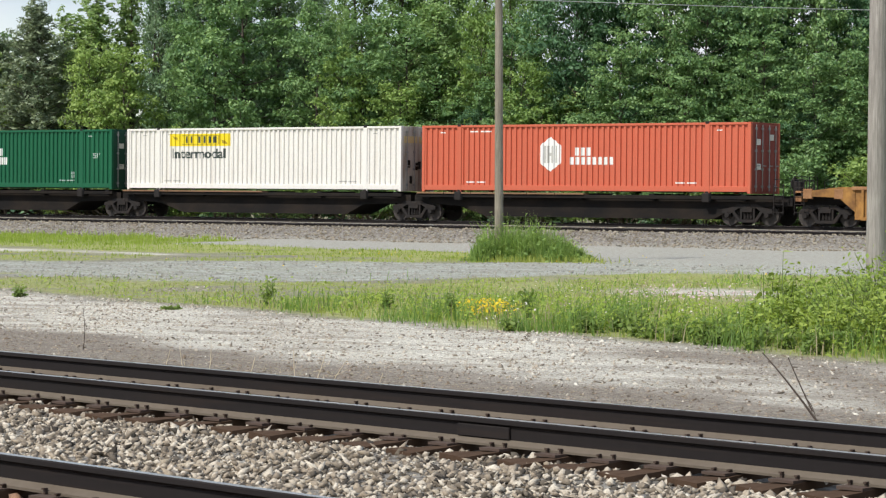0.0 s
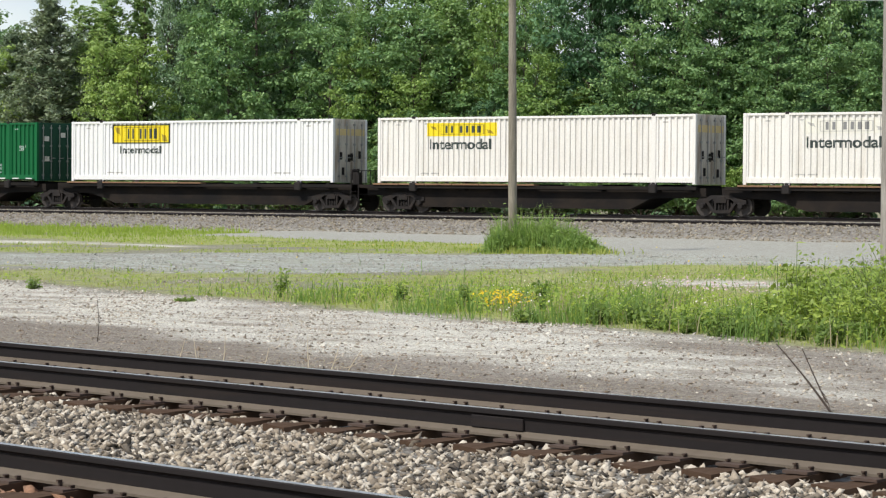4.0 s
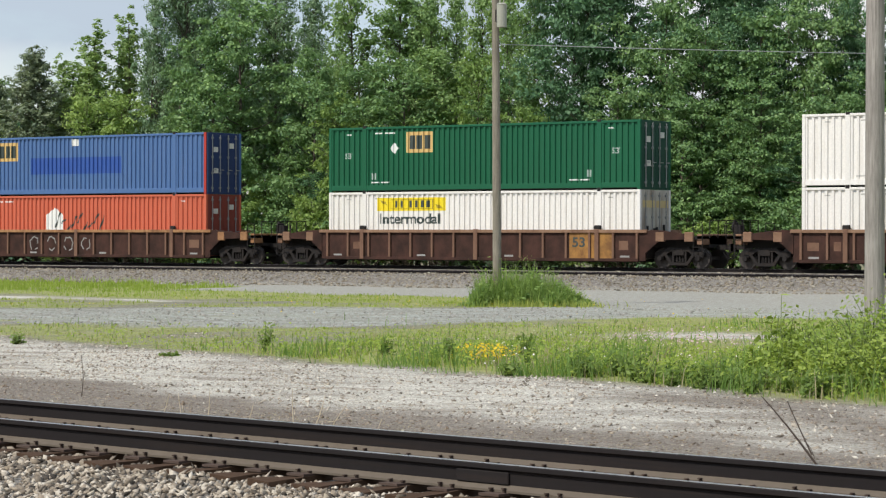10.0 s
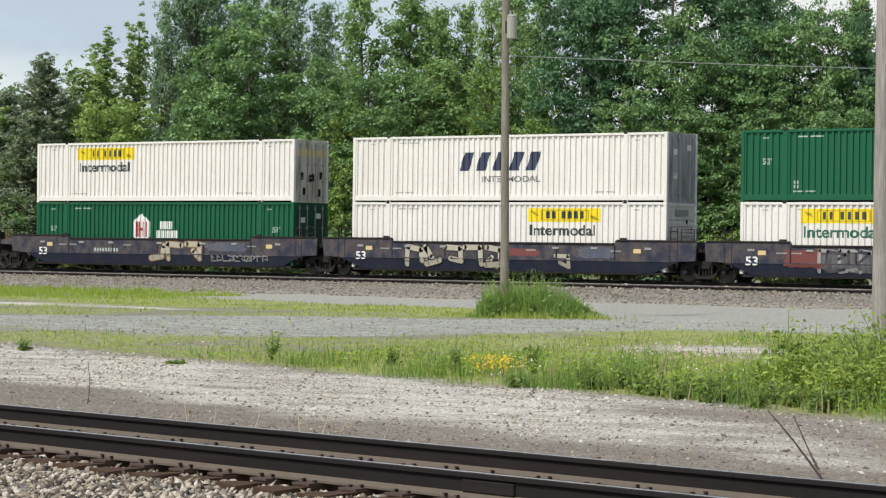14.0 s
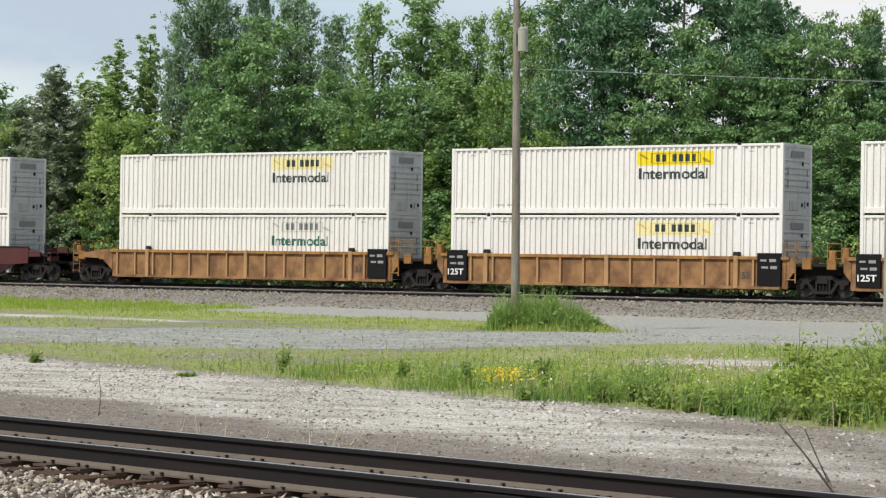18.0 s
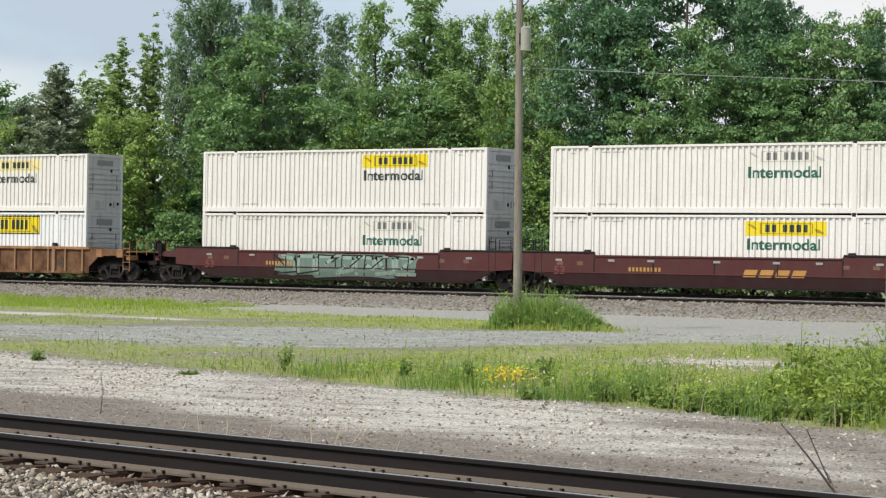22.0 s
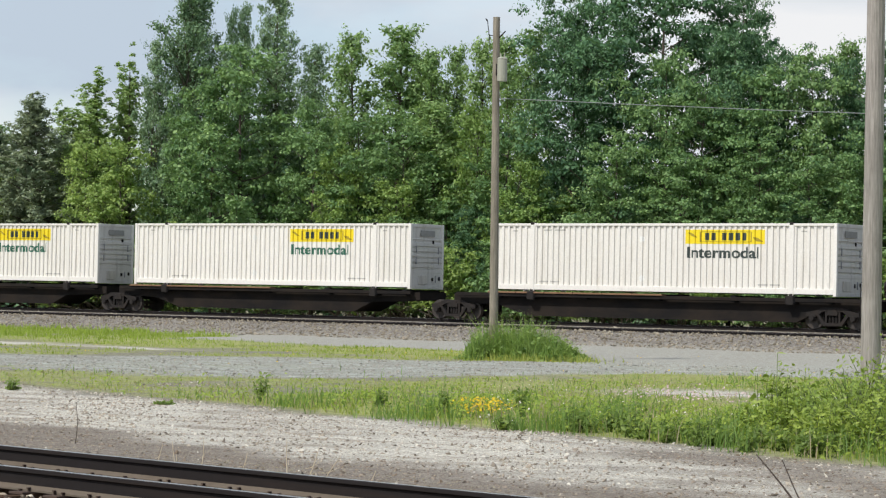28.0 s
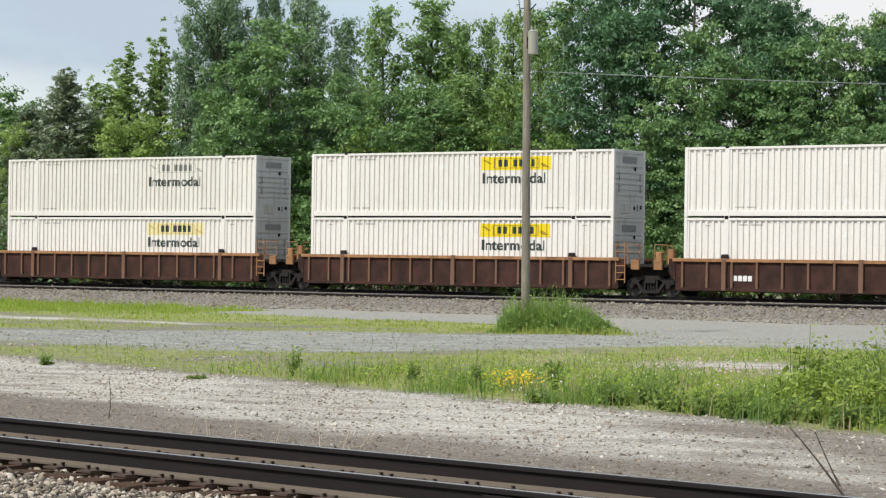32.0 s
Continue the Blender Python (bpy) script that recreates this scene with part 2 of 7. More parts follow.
def bar(x0, x1, y0, y1, z0, z1, soft=0.0):
    bm = bmesh.new()
    box(bm, x0, x1, y0, y1, z0, z1)
    if soft:
        bmesh.ops.bevel(bm, geom=list(bm.edges), offset=soft, segments=1, affect="EDGES")
    return bm


def tube(bm, a, b, r0, r1=None, sides=10, caps=True):
    a, b, r1 = Vector(a), Vector(b), r0 if r1 is None else r1
    q = (b - a).to_track_quat("Z", "Y")
    rings = []
    for c, r in ((a, r0), (b, r1)):
        rings.append([bm.verts.new(c + q @ Vector((r * math.cos(2 * math.pi * i / sides), r * math.sin(2 * math.pi * i / sides), 0))) for i in range(sides)])
    for i in range(sides):
        bm.faces.new((rings[0][i], rings[0][(i + 1) % sides], rings[1][(i + 1) % sides], rings[1][i]))
    if caps:
        bm.faces.new(rings[0][::-1])
        bm.faces.new(rings[1])


def prism(bm, outline, y0, y1):
    """An outline in x and z, given depth from y0 to y1."""
    a = [bm.verts.new((x, y0, z)) for x, z in outline]
    b = [bm.verts.new((x, y1, z)) for x, z in outline]
    n = len(outline)
    bm.faces.new(a)
    bm.faces.new(b[::-1])
    for i in range(n):
        bm.faces.new((a[i], b[i], b[(i + 1) % n], a[(i + 1) % n]))
    bmesh.ops.recalc_face_normals(bm, faces=list(bm.faces))


def sheet(name, verts, faces, material, smooth=False):
    me = bpy.data.meshes.new(name)
    me.from_pydata(verts, [], faces)
    me.materials.append(material)
    if smooth:
        me.shade_smooth()
    return me


WORDS = {}


def word(text, width, height, material):
    """A mesh of the words, width by height metres, standing in the x-z plane and facing -y, its lower left corner at the origin."""
    key = (text, width, height, material.name)
    if key not in WORDS:
        cu = bpy.data.curves.new("writing", "FONT")
        cu.body, cu.extrude, cu.offset = text, 0.0, 0.022
        ob = new("writing", cu)
        bpy.context.view_layer.update()
        me = bpy.data.meshes.new_from_object(ob.evaluated_get(bpy.context.evaluated_depsgraph_get()))
        bpy.data.objects.remove(ob)
        co = np.array([v.co[:] for v in me.vertices])
        lo, hi = co.min(0), co.max(0)
        for v in me.vertices:
            v.co = ((v.co.x - lo[0]) / (hi[0] - lo[0]) * width, 0, (v.co.y - lo[1]) / (hi[1] - lo[1]) * height)
        me.materials.clear()
        me.materials.append(material)
        WORDS[key] = me
    return WORDS[key]


# ---------------------------------------------------------------- containers (53 ft)
CL, CW, CH = 16.154, 2.591, 2.896
POST = 1.98
SHARED = {}


def cached(key, make):
    if key not in SHARED:
        SHARED[key] = make()
    return SHARED[key]


def mesh_of(name, bm, material):
    me = bpy.data.meshes.new(name)
    bm.to_mesh(me)
    bm.free()
    me.materials.append(material)
    return me


def corrugated(x0, x1, z0, z1, pitch, deep, material, y=0.03, name="side_panel"):
    """An upright panel of trapezoid folds, facing -y, with some thickness."""
    n = max(1, round((x1 - x0) / pitch))
    p = (x1 - x0) / n
    line = []
    for i in range(n):
        for f, dy in ((0.0, 0), (0.32, 0), (0.41, deep), (0.84, deep), (0.95, 0)):
            line.append((x0 + (i + f) * p, y + dy))
    line.append((x1, y))
    verts, faces = [], []
    for x, yy in line:
        verts += [(x, yy, z0), (x, yy, z1)]
    for i in range(len(line) - 1):
        faces.append((2 * i, 2 * i + 2, 2 * i + 3, 2 * i + 1))
    k = len(verts)
    verts += [(x0, y + deep + 0.03, z0), (x0, y + deep + 0.03, z1), (x1, y + deep + 0.03, z0), (x1, y + deep + 0.03, z1)]
    faces.append((k, k + 1, k + 3, k + 2))
    return sheet(name, verts, faces, material)


def fold_profile():
    """The near side's outline in plan: x and y of every bend of the folds, post to post."""
    line = [(-0.5, 0.0), (0.129, 0.0)]
    for x0, x1 in ((0.13, POST - 0.11), (POST + 0.11, CL - POST - 0.11), (CL - POST + 0.11, CL - 0.13)):
        n = round((x1 - x0) / 0.272)
        p = (x1 - x0) / n
        for i in range(n):
            line += [(x0 + (i + f) * p, 0.03 + dy) for f, dy in ((0.0, 0), (0.32, 0), (0.41, 0.062), (0.84, 0.062), (0.95, 0))]
        line += [(x1, 0.03), (x1 + 0.001, -0.006), (x1 + 0.219, -0.006)]
    return np.array(line[:-2] + [(CL + 0.5, 0.0)])


FOLDS = fold_profile()


def on_folds(bm, lift):
    """Cuts a flat paint film at the bends and lays it on the folds."""
    xs = [v.co.x for v in bm.verts]
    for x in FOLDS[:, 0]:
        if min(xs) + 1e-4 < x < max(xs) - 1e-4:
            bmesh.ops.bisect_plane(bm, geom=list(bm.verts) + list(bm.edges) + list(bm.faces), plane_co=(x, 0, 0), plane_no=(1, 0, 0))
    for v in bm.verts:
        v.co.y = float(np.interp(v.co.x, FOLDS[:, 0], FOLDS[:, 1])) - lift


def film(poly, lift, material):
    bm = bmesh.new()
    bm.faces.new([bm.verts.new((x, 0, z)) for x, z in poly])
    on_folds(bm, lift)
    return mesh_of("paint_film", bm, material)


def sign_word(c, text, width, height, ink, x, z, label):
    """A painted word on a container's folded side."""
    def make():
        bm = bmesh.new()
        bm.from_mesh(word(text, width, height, ink))
        for v in bm.verts:
            v.co += Vector((x, 0, z))
        on_folds(bm, 0.006)
        return mesh_of("writing", bm, ink)
    return share("writing", cached((text, width, height, ink.name, x, z), make), c, label)


def decal(name, polygons, parent, material, y=-0.012, label=""):
    """Thin marks on the near side, each a part: polygons in x and z. On containers they are paint on the folds."""
    ob = None
    for poly in polygons:
        if y > -0.05:
            ob = share(name, cached(("film", tuple(poly), y, material.name), lambda: film(poly, 0.002 - 0.8 * (y + 0.008), material)), parent, label)
            continue
        bm = bmesh.new()
        a = [bm.verts.new((x, y, z)) for x, z in poly]
        b = [bm.verts.new((x, y + 0.012, z)) for x, z in poly]
        bm.faces.new(a)
        for i in range(len(poly)):
            bm.faces.new((a[i], b[i], b[(i + 1) % len(poly)], a[(i + 1) % len(poly)]))
        bmesh.ops.recalc_face_normals(bm, faces=list(bm.faces))
        ob = part(name, bm, material, parent, label)
    return ob


def rect(x0, x1, z0, z1, slant=0.0):
    return [(x0, z0), (x1, z0), (x1 + slant, z1), (x0 + slant, z1)]


def block_letters(x0, x1, z0, z1, n, gap=0.36, slant=0.0):
    """A row of plain bars where lettering stands."""
    w = (x1 - x0) / n
    return [rect(x0 + i * w + w * gap / 2, x0 + (i + 1) * w - w * gap / 2, z0, z1, slant) for i in range(n)]


def hexagon(cx, cz, r, squash=0.82):
    return [(cx + r * squash * math.sin(math.pi / 3 * i), cz + r * math.cos(math.pi / 3 * i)) for i in range(6)]


def logo_carrier(c, at, look_of, word_ink, tall=False, words=True):
    """The yellow name board with the word under it; at = left edge in metres."""
    z0, z1 = (1.82, 2.74) if tall else (2.06, 2.64)
    w = 3.65
    sign = {"bright": SIGN_YELLOW, "pale": SIGN_PALE, "tan": SIGN_TAN, "white": SIGN_WHITE}[look_of]
    ink = INK_STONE if look_of == "white" else INK
    shade = {"bright": INK_OLIVE, "pale": SIGN_TAN, "tan": INK_OLIVE, "white": INK_GREY}[look_of]
    board = decal("name_board", [rect(at, at + w, z0, z1)], c, sign, -0.012, look_of + " yellow name board")
    if tall:
        edge = 0.06
        decal("border", [rect(at, at + w, z0, z0 + edge), rect(at, at + w, z1 - edge, z1), rect(at, at + edge, z0, z1), rect(at + w - edge, at + w, z0, z1)], board, INK, -0.016)
    h = z1 - z0
    za, zb = z0 + h * 0.25, z1 - h * 0.22
    decal("lettering", block_letters(at + w * 0.24, at + w * 0.40, za, zb, 2, 0.45) + block_letters(at + w * 0.45, at + w * 0.79, za, zb, 4, 0.42), board, ink, -0.017)
    decal("frame_line", [rect(at + w * 0.19, at + w * 0.205, z0 + h * 0.14, z1 - h * 0.14), rect(at + w * 0.815, at + w * 0.83, z0 + h * 0.14, z1 - h * 0.14),
                         rect(at + w * 0.205, at + w * 0.815, z0 + h * 0.13, z0 + h * 0.17), rect(at + w * 0.205, at + w * 0.815, z1 - h * 0.17, z1 - h * 0.13)], board, shade, -0.016)
    decal("scroll", [[(at + 0.12, z1 - 0.1), (at + 0.42, z1 - 0.18), (at + 0.55, z0 + h * 0.42), (at + 0.3, z0 + h * 0.55)],
                     [(at + w - 0.55, z0 + h * 0.5), (at + w - 0.30, z0 + h * 0.42), (at + w - 0.1, z0 + 0.09), (at + w - 0.42, z0 + 0.12)]], board, shade, -0.015)
    if words:
        tw, th, tx = (2.6, 0.36, 0.5) if tall else (3.25, 0.46, 0.12)
        sign_word(c, "Intermodal", tw, th, word_ink, at + tx, z0 - 0.12 - th, "dark word along the side")


def logo_hexagon(c, frac, ink=LETTER_RED, inc=False):
    x = frac * CL
    d = decal("hexagon", [hexagon(x, 1.62, 0.74)], c, LETTER_WHITE, -0.012, "white hexagon emblem")
    decal("emblem_bar", [rect(x - 0.34, x - 0.24, 1.25, 1.98), rect(x - 0.16, x - 0.06, 1.25, 1.98), rect(x + 0.06, x + 0.16, 1.25, 1.98),
                          rect(x + 0.24, x + 0.34, 1.25, 1.98), rect(x - 0.06, x + 0.06, 1.55, 1.68)], d, ink, -0.017)
    x += 0.95
    if inc:
        decal("lettering", block_letters(x + 0.25, x + 1.1, 1.56, 1.90, 3, 0.3) + block_letters(x, x + 2.2, 1.18, 1.50, 8, 0.3), c, LETTER_WHITE, -0.012)
    else:
        decal("lettering", block_letters(x + 0.2, x + 1.0, 1.62, 2.0, 3, 0.28) + block_letters(x, x + 1.35, 1.20, 1.56, 5, 0.25), c, LETTER_WHITE, -0.012)


def logo_speed(c, frac, z, ink, big=True, ghost=False):
    x = frac * CL
    parts_of = block_letters(x, x + 4.3, z, z + 0.80, 5, 0.42, 0.30)
    if ghost:
        decal("faded_lettering", parts_of[:1] + parts_of[2:], c, SIGN_WHITE, -0.011, "ghost of removed lettering")
        decal("lettering", [parts_of[1]], c, ink, -0.013)
    else:
        for i, poly in enumerate(parts_of):
            decal("lettering", [poly], c, ink)


def logo_square(c, frac, w=1.45, z0=1.72):
    x = frac * CL
    b = decal("gold_square", [rect(x, x + w, z0, z0 + 0.92)], c, GOLD, -0.012, "gold square emblem")
    decal("lettering", block_letters(x + 0.12, x + w - 0.12, z0 + 0.16, z0 + 0.76, 3, 0.24), b, INK, -0.017)


def small_marks(c, ink):
    marks = [rect(2.3, 2.75, 0.40, 0.455), rect(2.85, 3.3, 0.40, 0.455), rect(12.7, 13.1, 0.40, 0.455), rect(13.2, 13.65, 0.40, 0.455), rect(0.95, 1.2, 2.55, 2.60), rect(14.6, 14.85, 2.55, 2.60), rect(2.5, 2.95, 2.58, 2.64), rect(3.05, 3.6, 2.58, 2.64)]
    for m in marks:
        decal("small_lettering", [m], c, ink, -0.010)


def container(name, label, paint, doors_lead, end_paint, group):
    """A 53 ft box: x along it, near side at y = 0, bottom at z = 0."""
    top = new(name)
    tagged(top, label, "container", group)
    k = (paint.name,)
    pitch = 0.272
    pane = cached(k + ("mid",), lambda: corrugated(POST + 0.11, CL - POST - 0.11, 0.30, CH - 0.11, pitch, 0.062, paint))
    end = cached(k + ("end",), lambda: corrugated(0.13, POST - 0.11, 0.30, CH - 0.11, pitch, 0.062, paint))
    for nm, me, x in (("side_panel", pane, 0), ("side_panel", end, 0), ("side_panel", end, CL - POST - 0.02)):
        share(nm, me, top, "", pose(x, 0, 0))
        share(nm, me, top, "", pose(CL - x, CW, 0, 0, 0, 180))
    post = cached(k + ("post",), lambda: mesh_of("corner_post", bar(-0.075, 0.075, -0.075, 0.075, 0, CH, 0.012), paint))
    lift = cached(k + ("lift",), lambda: mesh_of("lifting_post", bar(-0.11, 0.11, 0, 0.09, -0.0, CH, 0.01), paint))
    for y in (0.075, CW - 0.075):
        for x in (0.075, CL - 0.075):
            share("corner_post", post, top, "", pose(x, y, 0))
    for x in (POST, CL - POST):
        share("lifting_post", lift, top, "", pose(x, -0.006, 0))
        share("lifting_post", lift, top, "", pose(x, CW + 0.006, 0, 0, 0, 180))
        cast = cached("cast", lambda: mesh_of("corner_casting", bar(-0.10, 0.10, 0, 0.20, 0, 0.12, 0.02), STEEL))
        share("corner_casting", cast, top, "dark steel casting", pose(x, -0.012, CH - 0.075))
        share("corner_casting", cast, top, "dark steel casting", pose(x, -0.012, -0.02))
    low = cached(k + ("low",), lambda: mesh_of("bottom_rail", bar(0.15, CL - 0.15, 0.006, 0.12, 0.075, 0.30, 0.01), paint))
    high = cached(k + ("high",), lambda: mesh_of("top_rail", bar(0.15, CL - 0.15, 0.004, 0.10, CH - 0.11, CH - 0.005, 0.012), paint))
    for me, nm in ((low, "bottom_rail"), (high, "top_rail")):
        share(nm, me, top)
        share(nm, me, top, "", pose(CL, CW, 0, 0, 0, 180))
    roof = cached(k + ("roof",), lambda: mesh_of("roof", bar(0.1, CL - 0.1, 0.1, CW - 0.1, CH - 0.06, CH - 0.012), paint))
    share("roof", roof, top)
    floor = cached("floor", lambda: mesh_of("floor", bar(0.1, CL - 0.1, 0.12, CW - 0.12, 0.05, 0.2), STEEL))
    share("floor", floor, top)

    def door_end():
        bm = bmesh.new()
        for i in range(2):
            y0 = 0.16 + i * 1.14
            box(bm, -0.05, -0.01, y0, y0 + 1.12, 0.16, CH - 0.15)
        return mesh_of("door", bm, end_paint)

    def front_end():
        line = [(-0.05, 0.1), (-0.02, 0.14), (-0.02, 0.72)]
        for i in range(6):
            z = 0.74 + i * 0.235
            line += [(-0.01, z), (-0.01, z + 0.14), (-0.075, z + 0.17), (-0.075, z + 0.215)]
        line += [(-0.02, 2.22), (-0.045, 2.25), (-0.045, CH - 0.12), (-0.05, CH - 0.1)]
        verts = [(x, y, z) for x, z in line for y in (0.14, CW - 0.14)]
        return sheet("front_wall", verts, [(2 * i, 2 * i + 1, 2 * i + 3, 2 * i + 2) for i in range(len(line) - 1)], end_paint)

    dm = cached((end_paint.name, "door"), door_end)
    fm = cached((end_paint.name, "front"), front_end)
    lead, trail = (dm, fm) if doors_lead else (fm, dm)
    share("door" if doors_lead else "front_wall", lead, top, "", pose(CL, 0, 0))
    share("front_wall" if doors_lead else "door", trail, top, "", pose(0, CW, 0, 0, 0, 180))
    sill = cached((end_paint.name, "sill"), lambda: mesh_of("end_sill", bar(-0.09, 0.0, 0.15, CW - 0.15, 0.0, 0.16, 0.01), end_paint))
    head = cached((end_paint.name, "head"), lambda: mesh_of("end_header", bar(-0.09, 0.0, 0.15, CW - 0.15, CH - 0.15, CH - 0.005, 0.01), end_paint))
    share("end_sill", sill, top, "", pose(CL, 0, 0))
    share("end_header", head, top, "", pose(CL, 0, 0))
    if doors_lead:
        rod = cached("rod", lambda: rod_mesh())
        for y in (0.42, 0.98, 1.58, 2.14):
            share("locking_rod", rod, top, "", pose(CL, y, 0))
        plate = cached("plate", lambda: mesh_of("door_plate", bar(-0.008, 0.006, -0.16, 0.16, -0.12, 0.12), SIGN_WHITE))
        if end_paint in (CREAM, DOOR_CREAM):
            strip = cached("door_strip", lambda: mesh_of("sign_strip", bar(0.0, 0.012, -0.50, 0.50, -0.15, 0.15), SIGN_TAN))
            share("sign_strip", strip, top, "browned yellow sign", pose(CL, 0.72, 2.30))
            share("sign_strip", strip, top, "browned yellow sign", pose(CL, 1.86, 2.30))
            smear = cached("smear", lambda: mesh_of("handle_box", bar(-0.01, 0.02, -0.09, 0.09, 0, 0.34, 0.01), STEEL))
            for y, z in ((0.60, 1.05), (1.20, 0.95), (1.40, 1.00), (2.0, 1.1), (0.75, 0.35), (1.9, 0.3)):
                share("handle_box", smear, top, "dark handle recess", pose(CL, y, z))
        for y, z in ((0.70, 2.1), (0.72, 1.1), (1.86, 2.3), (1.86, 1.25))[2 * (end_paint in (CREAM, DOOR_CREAM)):3]:
            share("door_plate", plate, top, "pale plate on the door", pose(CL, y, z))
    else:
        latch = cached("latch", lambda: mesh_of("latch", bar(-0.02, 0.03, -0.022, 0.022, 0, 0.30, 0.01), DOOR_GREY))
        for y, z in ((0.42, 1.10), (0.44, 1.62), (2.16, 1.12), (2.14, 1.58), (1.95, 0.30)):
            share("latch", latch, top, "dark steel latch", pose(CL, y, z))
        hole = cached("vent", lambda: mesh_of("vent", bar(-0.02, 0.012, -0.07, 0.07, 0, 0.16, 0.02), STEEL))
        for y, z in ((1.72, 0.36), (2.24, 0.40), (1.75, 2.02)):
            share("vent", hole, top, "dark round vent", pose(CL, y, z))
        unit = cached("unit", lambda: mesh_of("equipment_box", bar(-0.02, 0.03, -0.35, 0.35, 0, 0.42, 0.02), GREY_END))
        share("equipment_box", unit, top, "", pose(CL, 0.95, 0.2))
        band = cached("band", lambda: mesh_of("sign_strip", bar(0.0, 0.012, -0.55, 0.55, -0.13, 0.13), GRAFFITI_GREY))
        share("sign_strip", band, top, "small faded sign", pose(CL, 1.3, CH - 0.42))
    return top


def rod_mesh():
    bm = bmesh.new()
    tube(bm, (0.035, 0, 0.1), (0.035, 0, CH - 0.1), 0.022, sides=8)
    for z in (0.25, 0.95, 1.7, CH - 0.3):
        box(bm, -0.012, 0.06, -0.05, 0.05, z, z + 0.09)
    box(bm, 0.04, 0.07, -0.03, 0.26, 1.12, 1.16)
    return mesh_of("locking_rod", bm, ROD)


# ---------------------------------------------------------------- trucks and cars
MOVERS, WHEELS = [], []
TRAIN_Y = 87.99
AXLE, RADIUS = 0.89, 0.42


def wheelset_mesh():
    bm = bmesh.new()
    tube(bm, (0, -1.02, 0), (0, 1.02, 0), 0.075, sides=10)
    for s in (-1, 1):
        tube(bm, (0, s * 0.70, 0), (0, s * 0.735, 0), RADIUS + 0.025, sides=28)
        tube(bm, (0, s * 0.735, 0), (0, s * 0.83, 0), RADIUS, RADIUS - 0.008, sides=28)
        tube(bm, (0, s * 0.83, 0), (0, s * 0.85, 0), RADIUS - 0.07, 0.13, sides=20)
        tube(bm, (0, s * 0.85, 0), (0, s * 0.98, 0), 0.11, sides=12)
        for i in range(4):
            a = i * math.pi / 2
            tube(bm, (0.22 * math.cos(a), s * 0.83, 0.22 * math.sin(a)), (0.22 * math.cos(a), s * 0.862, 0.22 * math.sin(a)), 0.05, sides=6)
    bmesh.ops.recalc_face_normals(bm, faces=list(bm.faces))
    return mesh_of("wheelset", bm, WHEEL)


def side_frame_mesh():
    bm = bmesh.new()
    top = [(-1.14, 0.50), (-1.14, 0.66), (-0.72, 0.74), (-0.45, 0.86), (0.45, 0.86), (0.72, 0.74), (1.14, 0.66), (1.14, 0.50), (0.68, 0.52), (0.42, 0.70), (-0.42, 0.70), (-0.68, 0.52)]
    prism(bm, top, -0.09, 0.09)
    for s in (-1, 1):
        prism(bm, [(s * 0.74, 0.60), (s * 0.60, 0.60), (s * 0.26, 0.16), (s * 0.42, 0.16)], -0.085, 0.085)
        prism(bm, [(s * 0.33, 0.22), (s * 0.25, 0.22), (s * 0.25, 0.72), (s * 0.33, 0.72)], -0.07, 0.07)
    box(bm, -0.42, 0.42, -0.09, 0.09, 0.13, 0.25)
    return mesh_of("side_frame", bm, STEEL)


def spring_mesh():
    """A coil spring as one turned body with a wavy outline."""
    bm = bmesh.new()
    k, rings = 10, []
    for i in range(13):
        r = 0.066 if i % 2 else 0.046
        rings.append([bm.verts.new((r * math.cos(2 * math.pi * j / k), r * math.sin(2 * math.pi * j / k), 0.25 + i * 0.024)) for j in range(k)])
    for p, q in zip(rings, rings[1:]):
        for j in range(k):
            bm.faces.new((p[j], p[(j + 1) % k], q[(j + 1) % k], q[j]))
    bm.faces.new(rings[0][::-1])
    bm.faces.new(rings[-1])
    return mesh_of("spring", bm, STEEL)


def truck(car, x, u):
    """A two-axle truck under a car, centred at x."""
    cy = CW / 2
    for s in (-1, 1):
        share("side_frame", cached("side_frame", side_frame_mesh), car, "", pose(x, cy + s * 0.99, 0))
        for dx in (-0.14, 0.0, 0.14):
            if s < 0 or dx == 0:
                share("spring", cached("springs", spring_mesh), car, "", pose(x + dx, cy + s * 0.985, 0))
        share("spring_seat", cached("seat", lambda: mesh_of("spring_seat", bar(-0.23, 0.23, -0.12, 0.12, 0.54, 0.70, 0.01), STEEL)), car, "", pose(x, cy + s * 0.985, 0))
        for a in (-AXLE, AXLE):
            cap = cached("cap", lambda: cap_mesh())
            share("bearing_cap", cap, car, "", pose(x + a, cy + s * 1.06, RADIUS, 0, 0, 0 if s > 0 else 180))
    share("bolster", cached("bolster", lambda: mesh_of("bolster", bar(-0.19, 0.19, -1.1, 1.1, 0.56, 0.84, 0.03), STEEL)), car, "", pose(x, cy, 0))
    for a in (-AXLE, AXLE):
        w = share("wheelset", cached("wheelset", wheelset_mesh), car, "dark steel wheels on an axle", pose(x + a, cy, RADIUS))
        WHEELS.append((w, x + a, cy, u))


def cap_mesh():
    bm = bmesh.new()
    tube(bm, (0, -0.02, 0), (0, 0.10, 0), 0.13, 0.10, sides=14)
    box(bm, -0.16, 0.16, -0.1, 0.03, 0.06, 0.16)
    return mesh_of("bearing_cap", bm, STEEL)


